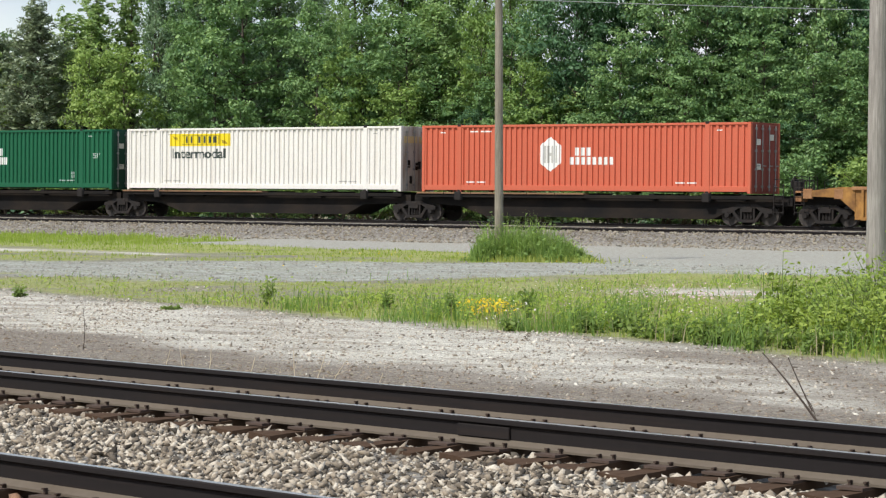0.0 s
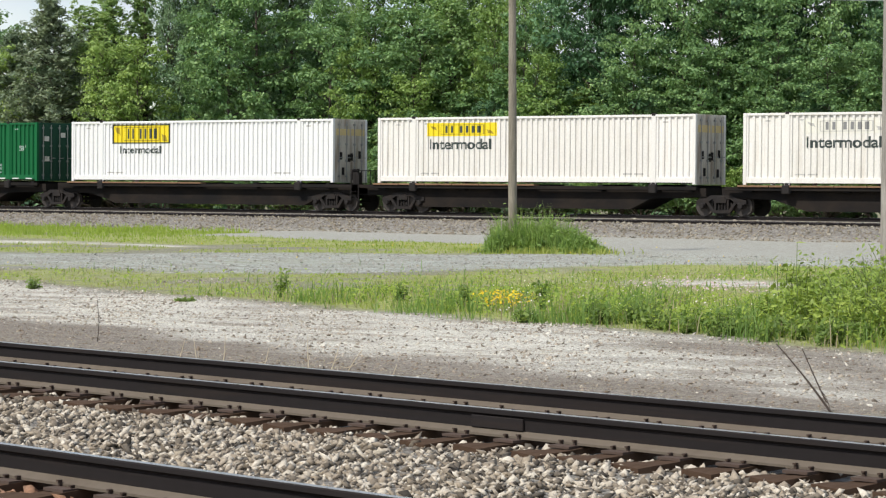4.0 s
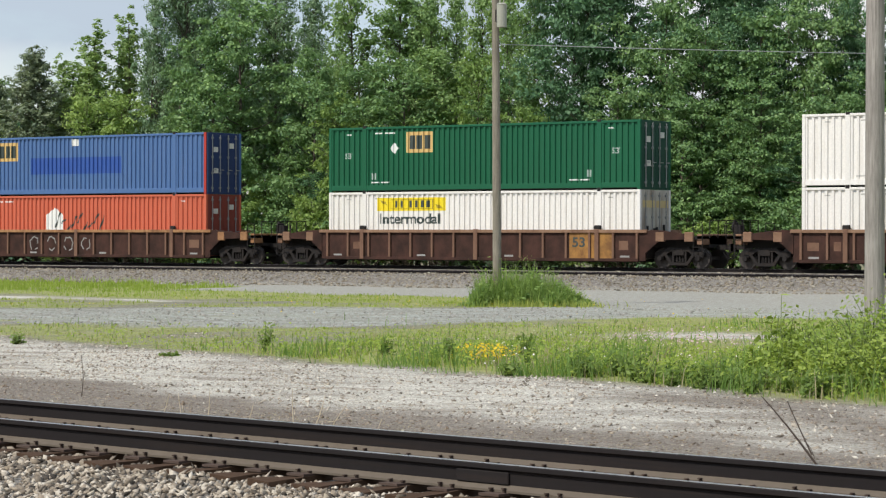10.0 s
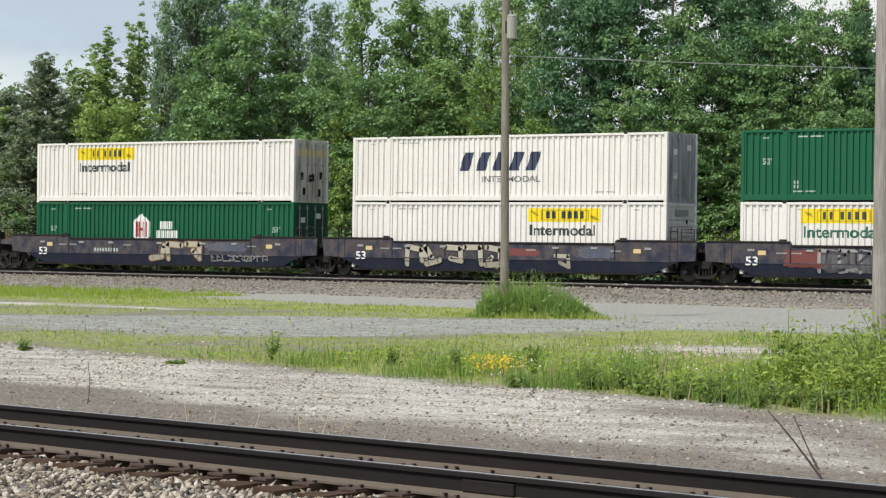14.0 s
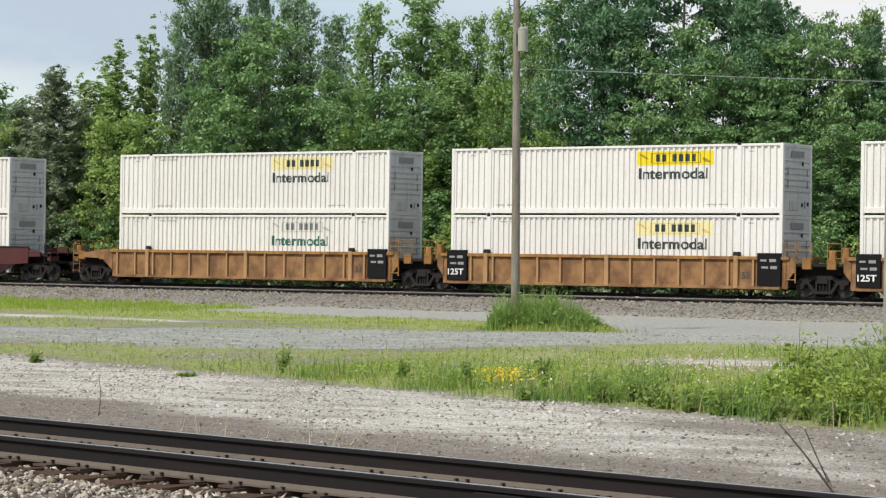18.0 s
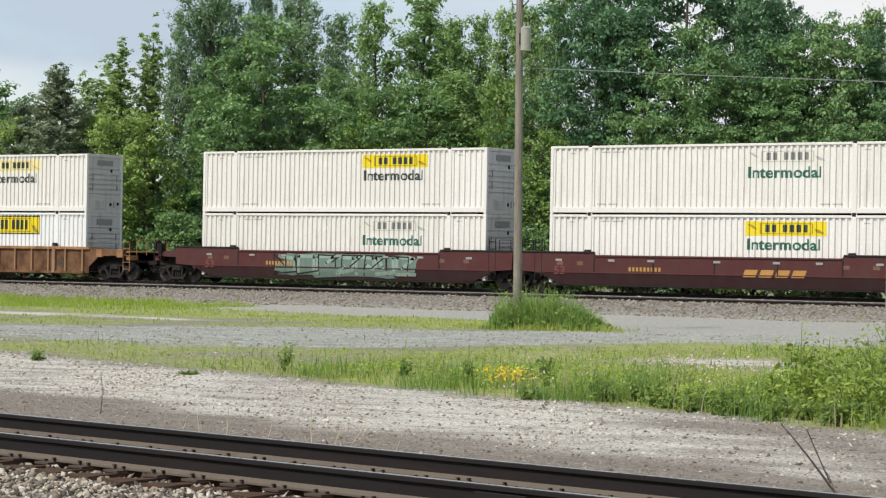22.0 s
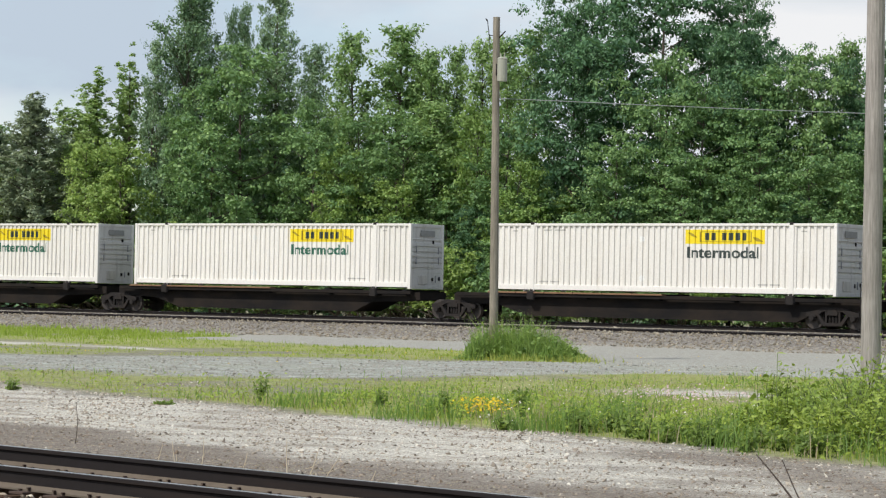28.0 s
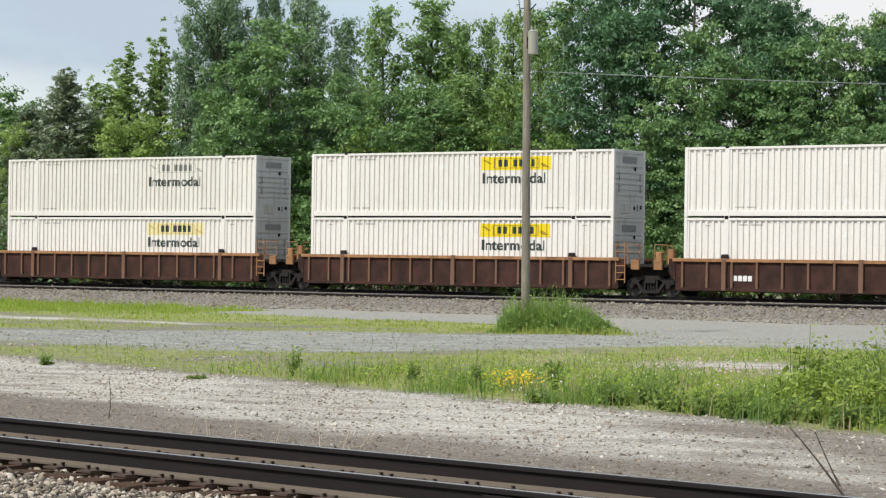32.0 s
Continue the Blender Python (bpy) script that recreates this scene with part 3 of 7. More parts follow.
def coupler(car, x, way):
    bm = bmesh.new()
    cy = CW / 2
    box(bm, min(x, x - way * 0.75), max(x, x - way * 0.75), cy - 0.1, cy + 0.1, 0.78, 0.96)
    box(bm, min(x, x + way * 0.22), max(x, x + way * 0.22), cy - 0.17, cy + 0.17, 0.70, 1.02)
    tube(bm, (x + way * 0.1, cy - 0.45, 0.62), (x + way * 0.1, cy - 0.1, 0.72), 0.018, sides=6)
    part("coupler", bm, STEEL, car)
    bm = bmesh.new()
    for i in range(6):
        a, b = i / 6, (i + 1) / 6
        sag = lambda q: 0.72 - 0.32 * math.sin(math.pi * q)
        tube(bm, (x - way * 0.3 + way * 0.6 * a, cy - 0.3, sag(a)), (x - way * 0.3 + way * 0.6 * b, cy - 0.3, sag(b)), 0.025, sides=6)
    part("air_hose", bm, BLACK_CAR, car)


def handrails(car, x, way, paint, base=1.25, tall=1.05):
    """Grab irons, ladder and uprights at a car's end; way is +1 at the leading end."""
    cy = CW / 2
    for y in (-0.06, CW + 0.06):
        bm = bmesh.new()
        for dx in (0.0, 0.42):
            tube(bm, (x - way * dx, y, 0.45), (x - way * dx, y, base + tall * 0.55), 0.02, sides=6)
        for k in range(5):
            tube(bm, (x, y, 0.55 + k * 0.33), (x - way * 0.42, y, 0.55 + k * 0.33), 0.016, sides=6)
        part("ladder", bm, paint, car)
    bm = bmesh.new()
    for y in (0.25, 0.95, 1.65, 2.35):
        tube(bm, (x + way * 0.18, y, base), (x + way * 0.18, y, base + tall * 0.7), 0.022, sides=6)
    tube(bm, (x + way * 0.18, 0.25, base + tall * 0.7), (x + way * 0.18, 2.35, base + tall * 0.7), 0.02, sides=6)
    part("end_railing", bm, paint, car)
    if way < 0:
        bm = bmesh.new()
        tube(bm, (x + way * 0.3, 0.62, base + 0.45), (x + way * 0.36, 0.62, base + 0.45), 0.26, sides=18)
        tube(bm, (x + way * 0.1, 0.62, base + 0.45), (x + way * 0.42, 0.62, base + 0.45), 0.04, sides=8)
        part("brake_wheel", bm, STEEL, car)
        part("brake_stand", bar(min(x, x + way * 0.3), max(x, x + way * 0.3), 0.45, 0.8, base - 0.1, base + 0.55, 0.02), paint, car)


def well_car(label, u, ribbed, panel, ribs, chord, left, right, lead_truck=False, raised=0.0, black_ends=False, group=""):
    """One well unit; x = 0 at its container's trailing end. left/right: 'coupler' or 'joint'."""
    car = new("well_car")
    tagged(car, label, "railway car", group)
    x0, x1 = -0.32, CL + 0.32
    key = ("well", ribbed, panel.name, raised)

    if ribbed:
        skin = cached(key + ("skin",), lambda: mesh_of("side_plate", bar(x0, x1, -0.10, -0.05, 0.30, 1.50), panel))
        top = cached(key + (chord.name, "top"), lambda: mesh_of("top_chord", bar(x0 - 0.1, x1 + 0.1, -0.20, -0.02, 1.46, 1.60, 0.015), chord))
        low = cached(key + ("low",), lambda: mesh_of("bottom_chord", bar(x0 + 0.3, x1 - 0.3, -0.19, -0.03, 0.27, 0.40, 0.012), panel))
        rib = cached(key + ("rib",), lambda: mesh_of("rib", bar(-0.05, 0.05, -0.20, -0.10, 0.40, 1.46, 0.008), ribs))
    else:
        r = raised
        outline = [(x0 - 1.15, 0.86), (x0 - 1.2, 1.36 + r), (2.35, 1.36 + r), (2.35, 1.50), (CL - 2.35, 1.50), (CL - 2.35, 1.36 + r), (x1 + 1.2, 1.36 + r),
                   (x1 + 1.15, 0.86), (x1 - 0.1, 0.50), (x1 - 1.0, 0.32), (x0 + 1.0, 0.32), (x0 + 0.1, 0.50)]

        def smooth_side():
            bm = bmesh.new()
            prism(bm, outline[:8] + [(x1 + 0.2, 0.80), (x0 - 0.2, 0.80)], -0.16, -0.06)
            return mesh_of("side_plate", bm, panel)

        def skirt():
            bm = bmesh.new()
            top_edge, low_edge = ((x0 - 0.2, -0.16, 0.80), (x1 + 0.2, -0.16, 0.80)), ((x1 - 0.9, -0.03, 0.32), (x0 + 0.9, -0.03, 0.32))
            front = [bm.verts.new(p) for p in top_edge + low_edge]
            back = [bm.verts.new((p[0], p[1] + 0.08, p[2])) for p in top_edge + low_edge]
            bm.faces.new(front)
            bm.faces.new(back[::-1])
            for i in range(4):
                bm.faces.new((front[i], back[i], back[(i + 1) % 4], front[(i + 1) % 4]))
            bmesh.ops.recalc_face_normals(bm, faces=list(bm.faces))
            return mesh_of("lower_side_plate", bm, NAVY_SHADED if panel is NAVY else MAROON_SHADED)
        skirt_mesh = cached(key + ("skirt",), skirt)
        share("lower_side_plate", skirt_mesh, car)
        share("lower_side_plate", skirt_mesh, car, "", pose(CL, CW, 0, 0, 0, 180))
        skin = cached(key + ("skin",), smooth_side)
        top = cached(key + ("top",), lambda: mesh_of("top_chord", bar(2.4, CL - 2.4, -0.20, -0.03, 1.48, 1.56, 0.012), chord))
        low = cached(key + ("low",), lambda: mesh_of("bottom_chord", bar(x0 + 1.4, x1 - 1.4, -0.02, 0.14, 0.25, 0.34, 0.012), STEEL))
        rib = None
    flip = pose(CL, CW, 0, 0, 0, 180)
    for nm, me in (("side_plate", skin), ("top_chord", top), ("bottom_chord", low)):
        share(nm, me, car)
        share(nm, me, car, "", flip)
    if rib:
        n = 14
        for i in range(n + 1):
            x = 0.05 + i * (CL - 0.1) / n
            share("rib", rib, car, "", pose(x, 0, 0))
            if i % 2 == 0:
                share("rib", rib, car, "", pose(CL - x, CW, 0, 0, 0, 180))
        wide = cached(key + ("wide",), lambda: mesh_of("load_post", bar(-0.10, 0.10, -0.215, -0.10, 0.30, 1.62, 0.01), ribs))
        for x in (POST, CL / 2, CL - POST):
            share("load_post", wide, car, "", pose(x, 0, 0))
    else:
        # welded plates and brackets along the smooth side
        plate = cached(key + ("tag",), lambda: mesh_of("bracket", bar(-0.16, 0.16, -0.19, -0.15, -0.05, 0.05, 0.01), GRAFFITI_GREY))
        for x in (0.6, 3.2, 5.1, 8.2, 10.9, 12.8, 15.4):
            share("bracket", plate, car, "", pose(x, 0, 1.33))
        seam = cached(key + ("seam",), lambda: mesh_of("seam_strip", bar(-0.03, 0.03, -0.172, -0.155, 0.84, 1.46), STEEL))
        for x in (2.35, 5.2, 8.08, 10.95, CL - 2.35):
            share("seam_strip", seam, car, "", pose(x, 0, 0))
        ledge = cached(key + ("ledge",), lambda: mesh_of("ledge", bar(x0 + 0.3, x1 - 0.3, -0.175, -0.15, 0.79, 0.84, 0.008), panel))
        share("ledge", ledge, car)
        dark = cached(key + ("cap",), lambda: mesh_of("end_cap", bar(-1.45, 2.3, -0.19, -0.02, 1.34 + raised, 1.42 + raised, 0.015), STEEL))
        share("end_cap", dark, car, "", pose(0, 0, 0))
        share("end_cap", dark, car, "", pose(CL - 0.85, 0, 0))
    stop = cached(("stop", panel.name), lambda: mesh_of("container_guide", bar(-0.16, 0.16, -0.17, -0.02, 1.55, 1.78, 0.04), STEEL))
    for x in (POST, CL - POST):
        share("container_guide", stop, car, "dark steel guide", pose(x, 0, 0))
    part("well_floor", bar(0.1, CL - 0.1, 0.0, CW, 0.25, 0.36), STEEL, car)
    # ends
    for way, kind, xe in ((-1, left, 0.0), (1, right, CL)):
        out = 1.69 if kind == "joint" else 2.95
        a, b = xe + way * 0.15, xe + way * out
        bm = bmesh.new()
        box(bm, min(a, b), max(a, b), 0.55, CW - 0.55, 0.86, 1.22)
        box(bm, min(a, b), max(a, b), -0.02, CW + 0.02, 1.22, 1.34)
        prism(bm, [(xe + way * 0.1, 0.4), (xe + way * 0.25, 0.4), (xe + way * 0.5, 1.2), (xe + way * 0.1, 1.3)], 0.1, CW - 0.1)
        part("end_platform", bm, STEEL, car)
        bm = bmesh.new()
        if kind == "coupler":
            prism(bm, [(xe + way * 0.3, 0.60), (xe + way * 0.3, 1.58), (xe + way * 0.95, 1.58), (xe + way * 2.3, 1.42), (xe + way * 2.3, 1.20), (xe + way * 1.0, 1.16)], -0.13, -0.06)
        else:
            prism(bm, [(xe + way * 0.3, 0.62), (xe + way * 0.3, 1.58), (xe + way * 0.62, 1.58), (xe + way * 0.62, 1.0)], -0.13, -0.06)
        wing = part("end_side_plate", bm, panel, car)
        share("end_side_plate", wing.data, car, "", pose(2 * xe, CW, 0, 0, 0, 180))
        if ribbed:
            step = cached((chord.name, "step"), lambda: mesh_of("step_bracket", bar(-0.20, 0.20, -0.14, 0.0, 1.10, 1.50, 0.02), chord))
            for dx in ((1.15,) if kind == "joint" else (1.0, 2.35)):
                share("step_bracket", step, car, "", pose(xe + way * dx, 0, 0))
        if kind == "coupler":
            part("end_beam", bar(min(b - way * 0.28, b), max(b - way * 0.28, b), -0.02, CW + 0.02, 0.98, 1.42, 0.02), chord if ribbed else panel, car)
            coupler(car, xe + way * 3.62, way)
            handrails(car, b, way, chord if black_ends else STEEL)
        else:
            bm = bmesh.new()
            for y in (-0.05, CW + 0.05):
                tube(bm, (xe + way * 0.75, y, 1.3), (xe + way * 0.75, y, 2.15), 0.02, sides=6)
                tube(bm, (xe + way * 1.35, y, 1.3), (xe + way * 1.35, y, 2.15), 0.02, sides=6)
                for z in (1.55, 1.85, 2.15):
                    tube(bm, (xe + way * 0.75, y, z), (xe + way * 1.35, y, z), 0.018, sides=6)
            part("grab_iron", bm, chord if ribbed else STEEL, car)
            if ribbed and way > 0:
                bm = bmesh.new()
                for dx in (0.22, 0.66):
                    tube(bm, (xe + dx, -0.12, 0.55), (xe + dx, -0.12, 2.25), 0.03, sides=6)
                for k in range(6):
                    tube(bm, (xe + 0.22, -0.12, 0.68 + 0.29 * k), (xe + 0.66, -0.12, 0.68 + 0.29 * k), 0.022, sides=6)
                part("ladder", bm, chord, car)
            elif ribbed:
                for dx, z1 in ((0.55, 1.98), (1.12, 1.84)):
                    part("bracket_box", bar(xe - dx - 0.14, xe - dx + 0.14, -0.12, 0.10, 1.34, z1, 0.02), chord, car)
            else:
                # end steps, hoses and brake gear in the joint
                part("brake_cylinder", bar(xe + way * 0.9 - 0.22, xe + way * 0.9 + 0.22, 0.05, 0.45, 1.34, 1.66, 0.05), STEEL, car)
                bm = bmesh.new()
                for dx in (0.28, 0.62):
                    tube(bm, (xe + way * dx, -0.14, 0.60), (xe + way * dx, -0.14, 2.20), 0.028, sides=6)
                for k in range(5):
                    tube(bm, (xe + way * 0.28, -0.14, 0.75 + 0.33 * k), (xe + way * 0.62, -0.14, 0.75 + 0.33 * k), 0.02, sides=6)
                part("ladder", bm, STEEL, car)
        if black_ends and kind == "joint":
            xa = xe + way * 0.05
            part("warning_panel", bar(min(xa, xa - way * 1.05), max(xa, xa - way * 1.05), -0.225, -0.10, 0.42, 1.74, 0.01), BLACK_CAR, car, "black painted panel")
            lo = min(xa, xa - way * 1.05)
            decal("mark", [rect(lo + 0.15, lo + 0.42, 1.40, 1.48), rect(lo + 0.55, lo + 0.85, 1.38, 1.50), rect(lo + 0.2, lo + 0.5, 1.12, 1.20), rect(lo + 0.6, lo + 0.9, 1.10, 1.22)], car, GRAFFITI_GREY, -0.232)
            if way < 0:
                share("writing", word("125T", 0.82, 0.27, LETTER_WHITE), car, "white load marking", pose(0.02, -0.232, 0.66))
    truck(car, -1.69 if left == "joint" else -1.72, u)
    if lead_truck:
        truck(car, CL + 1.72, u)
    MOVERS.append((car, u, TRAIN_Y, 0.0))
    return car


def spine_car(label, u, gap, left, right, length=CL, group=""):
    """One platform of a spine car; gap: metres from its container's trailing end to the shared truck."""
    car = new("spine_car")
    tagged(car, label, "railway car", group)
    xl = -gap if left == "joint" else -1.7
    xr = CL + 0.35 if right == "joint" else CL + 1.75
    cy = CW / 2
    bm = bmesh.new()
    prism(bm, [(xl, 0.80), (xl, 1.14), (xr, 1.14), (xr, 0.80), (xr - 2.6, 0.70), (xr - 3.6, 0.24), (xl + 3.8, 0.24), (xl + 2.4, 0.68)], 0.28, CW - 0.28)
    part("centre_sill", bm, SPINE, car)
    for y in (-0.04, CW - 0.10):
        part("side_sill", bar(xl + 0.3, xr - 0.3, y, y + 0.14, 1.05, 1.20, 0.012), SPINE, car)
    n = 6
    for i in range(n):
        w = 8.6 / n
        part("deck_board", bar(-0.2 + i * w, -0.2 + (i + 1) * w - 0.03, -0.10, 0.32, 1.20, 1.27, 0.008), WOOD_DECK, car, "weathered timber board")
    for x in (POST, CL - POST):
        part("bolster_arm", bar(x - 0.22, x + 0.22, -0.08, CW + 0.08, 0.98, 1.275, 0.02), BLACK_CAR, car)
        part("pedestal", bar(x - 0.17, x + 0.17, -0.13, 0.05, 0.92, 1.30, 0.03), STEEL, car, "grey cast pedestal")
    for x in (0.3, 4.6, 8.1, 11.6, CL - 0.3):
        part("cross_bearer", bar(x - 0.12, x + 0.12, 0.0, CW, 1.0, 1.26, 0.01), BLACK_CAR, car)
    if left == "joint":
        truck(car, -gap, u)
    else:
        truck(car, 1.25, u)
        coupler(car, -2.3, -1)
        handrails(car, -1.45, -1, STEEL, 1.2, 0.9)
    if right != "joint":
        truck(car, CL - 0.25, u)
        coupler(car, CL + 2.4, 1)
        handrails(car, CL + 1.5, 1, STEEL, 1.2, 0.9)
    MOVERS.append((car, u, TRAIN_Y, 0.0))
    return car


def load(c, u, z):
    MOVERS.append((c, u, TRAIN_Y, z))
    return c


# ---------------------------------------------------------------- the train, leading car first
ON_SPINE, UPPER, LOWER = 1.285, 3.272, 0.372
BOXES = "containers on the freight train"
WELLS = "well cars of the freight train"
SPINES = "spine cars of the freight train"


def white_box(u, z, doors, sign, ink=None, paint=None, tall=False, words=True):
    kind = {"bright": "bright yellow", "pale": "faded yellow", "tan": "browned yellow", "white": "almost whitened"}[sign]
    where = "stacked on another" if z == UPPER else "in a well car" if z == LOWER else "on a spine car"
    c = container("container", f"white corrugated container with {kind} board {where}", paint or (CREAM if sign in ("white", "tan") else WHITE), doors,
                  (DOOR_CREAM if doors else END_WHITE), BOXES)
    logo_carrier(c, (0.166 if doors else 0.578) * CL, sign, ink or INK, tall, words)
    small_marks(c, INK_GREY)
    if not doors:
        decal("placard_holder", [hexagon(7.3, 2.25, 0.14, 1.0), hexagon(7.3, 0.62, 0.14, 1.0)], c, LETTER_WHITE, -0.012, "small white placard")
    return load(c, u, z)


def green_box(u, z, frac=0.425, fresh=False):
    paint = GREEN_NEW if fresh else GREEN
    c = container("container", ("bright" if fresh else "dark") + " green corrugated container with a white hexagon emblem", paint, True, GREEN_SHADED, BOXES)
    logo_hexagon(c, frac)
    small_marks(c, LETTER_DULL)
    for x in (0.95, 14.9):
        sign_word(c, "53'", 0.42, 0.26, LETTER_DULL, x, 1.5, "white length mark")
    for x in (2.34, 13.45):
        decal("mark", block_letters(x, x + 0.22, 0.55, 0.68, 2) + block_letters(x, x + 0.22, 0.72, 0.85, 2), c, LETTER_DULL, -0.011)
    if fresh:
        # pale reflective strips along the bottom rail
        for i in range(17):
            part("reflective_strip", bar(0.5 + i * 0.93, 0.95 + i * 0.93, -0.004, 0.01, 0.10, 0.145), LETTER_WHITE, c, "pale reflective strip")
    return load(c, u, z)


# spine cars: containers' trailing ends along the train
spine_units = [(-61.81, 0.56, "joint", "coupler"), (-79.09, 0.50, "joint", "joint"), (-96.23, 0.55, "joint", "joint"), (-113.48, 1.09, "joint", "joint"), (-131.81, 0, "coupler", "joint"),
               (-150.48, 1.17, "joint", "coupler"), (-168.97, 2.25, "joint", "joint"), (-189.63, 0, "coupler", "joint"),
               (-529.49, 2.18, "joint", "coupler"), (-550.0, 1.18, "joint", "joint"), (-568.51, 0, "coupler", "joint")]
for u, gap, left, right in spine_units:
    spine_car("black spine car platform with rusty timber edge boards under a container", u, gap, left, right, group=SPINES)

c = container("container", "orange-red corrugated container with a white hexagon emblem", ORANGE, True, ORANGE_SHADED, BOXES)
logo_hexagon(c, 0.41, INK_GREY, True)
small_marks(c, LETTER_WHITE)
load(c, -61.81, ON_SPINE)
white_box(-79.09, ON_SPINE, True, "bright")
green_box(-96.23, ON_SPINE)
white_box(-113.48, ON_SPINE, True, "white", INK)
white_box(-131.81, ON_SPINE, True, "bright")
white_box(-150.48, ON_SPINE, True, "bright", paint=SNOW, tall=True)
green_box(-168.97, ON_SPINE, fresh=True)
green_box(-189.63, ON_SPINE, fresh=True)
for u in (-529.49, -550.0, -568.51):
    white_box(u, ON_SPINE, False, "bright", INK_GREEN if u < -540 else INK)

# the car ahead
well_car("yellow ribbed well car with rusty ends", -40.71, True, YELLOW_CAR, YELLOW_CAR, RUST_TOP, "coupler", "coupler", True, group=WELLS)
white_box(-40.41, LOWER, False, "bright")
white_box(-40.41, UPPER, False, "bright")

# three single brown well cars
for u in (-210.74, -234.27, -257.63):
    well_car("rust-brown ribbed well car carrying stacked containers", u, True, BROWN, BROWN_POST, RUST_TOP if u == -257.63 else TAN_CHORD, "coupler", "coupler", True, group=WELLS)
    car = MOVERS[-1][0]
    r = np.random.default_rng(int(-u))
    for i in (0, 1, 12, 13):
        # repainted squares near the ends
        x = 0.05 + i * (CL - 0.1) / 14
        if r.uniform() < 0.75:
            decal("paint_patch", [rect(x + 0.25, x + 0.25 + r.uniform(0.3, 0.6), 0.75, 0.75 + r.uniform(0.25, 0.45))], car, BROWN_POST, -0.106, "faded repainted square")
    for i in (0, 4, 8, 13):
        x = 0.05 + i * (CL - 0.1) / 14
        decal("mark", [rect(x + 0.3, x + 0.75, 0.44, 0.52)], car, GRAFFITI_GREY, -0.106)
    if u == -257.63:
        # round sprayed scribbles, one in each of four panels
        for i in (4, 5, 6, 7):
            cx, cz = 0.05 + (i + 0.5) * (CL - 0.1) / 14, 0.92
            for k in range(9):
                if r.uniform() < 0.2:
                    continue
                a, b = 2 * math.pi * k / 9, 2 * math.pi * (k + 1) / 9
                ra, rb = r.uniform(0.8, 1.1), r.uniform(0.8, 1.1)
                ring = [(cx + 0.34 * ra * math.cos(a), cz + 0.36 * ra * math.sin(a)), (cx + 0.34 * rb * math.cos(b), cz + 0.36 * rb * math.sin(b))]
                decal("graffiti_line", [[ring[0], ring[1], (ring[1][0] * 0.84 + cx * 0.16, ring[1][1] * 0.84 + cz * 0.16), (ring[0][0] * 0.84 + cx * 0.16, ring[0][1] * 0.84 + cz * 0.16)]], car, GRAFFITI_GREY, -0.106)
    if u == -234.27:
        part("yellow_panel", bar(12.80, 14.95, -0.125, -0.105, 0.40, 1.46), YELLOW_CAR, car, "yellow repainted side panel")
        share("writing", word("53", 0.62, 0.42, INK), car, "black length mark", pose(12.95, -0.131, 0.86))
for z, ghost in ((LOWER, False), (UPPER, True)):
    c = container("container", "white container with dark slanted lettering" if not ghost else "white container with mostly removed lettering", WHITE, True, DOOR_GREY, BOXES)
    logo_speed(c, 0.345, 1.30 if not ghost else 1.5, INK_NAVY, ghost=ghost)
    if ghost:
        sign_word(c, "INTERMODAL", 3.0, 0.27, INK_STONE, 0.43 * CL, 0.95, "grey word along the side")
    small_marks(c, INK_GREY)
    load(c, -210.74, z)
white_box(-234.27, LOWER, True, "bright")
c = container("container", "dark green corrugated container with a gold square emblem", GREEN, True, GREEN_SHADED, BOXES)
logo_square(c, 0.262)
small_marks(c, LETTER_WHITE)
decal("placard", [[(3.36, 1.93), (3.6, 1.68), (3.84, 1.93), (3.6, 2.18)]], c, LETTER_WHITE, -0.012, "white diamond placard")
for x in (0.85, 14.75):
    sign_word(c, "53'", 0.42, 0.26, LETTER_DULL, x, 1.5, "white length mark")
for x in (2.35, 13.55):
    decal("mark", block_letters(x, x + 0.24, 0.55, 0.84, 2), c, LETTER_DULL, -0.011)
load(c, -234.27, UPPER)
c = container("container", "orange-red container with graffiti, sunk in a well car", ORANGE, True, ORANGE_SHADED, BOXES)
decal("emblem", [[(0.365 * CL, 1.0), (0.435 * CL, 1.0), (0.435 * CL, 1.95), (0.40 * CL, 2.3), (0.365 * CL, 1.95)]], c, LETTER_WHITE, -0.012, "white house-shaped emblem")
small_marks(c, LETTER_WHITE)
tag = []
for i in range(9):
    x = 0.40 * CL + i * 0.36
    a, b = 0.25 * math.sin(i * 2.1), 0.3 * math.cos(i * 1.7)
    tag.append([(x, 1.35 + a), (x + 0.06, 1.3 + a), (x + 0.40, 1.75 + b), (x + 0.33, 1.8 + b)])
decal("spray_tag", tag, c, INK, -0.016, "black sprayed strokes")
load(c, -257.63, LOWER)
c = container("container", "faded blue corrugated container with gold emblem and red edges", BLUE, True, BLUE_SHADED, BOXES)
logo_square(c, 0.157)
decal("repainted_patch", [rect(0.30 * CL, 0.67 * CL, 1.05, 1.85)], c, BLUE_DEEP, -0.008, "fresher blue repainted patch")
for x in (0.0, CL - 0.15):
    part("red_edge", bar(x, x + 0.15, -0.012, 0.06, 0.0, CH, 0.01), RED, c, "red painted corner edge")
sign_word(c, "53", 0.42, 0.34, LETTER_WHITE, 0.72, 2.05, "white length mark")
decal("mark", [rect(0.72, 1.1, 1.45, 1.80)], c, LETTER_WHITE, -0.011)
decal("mark", [rect(7.6, 8.0, 2.4, 2.74)], c, LETTER_WHITE, -0.012)
load(c, -257.63, UPPER)

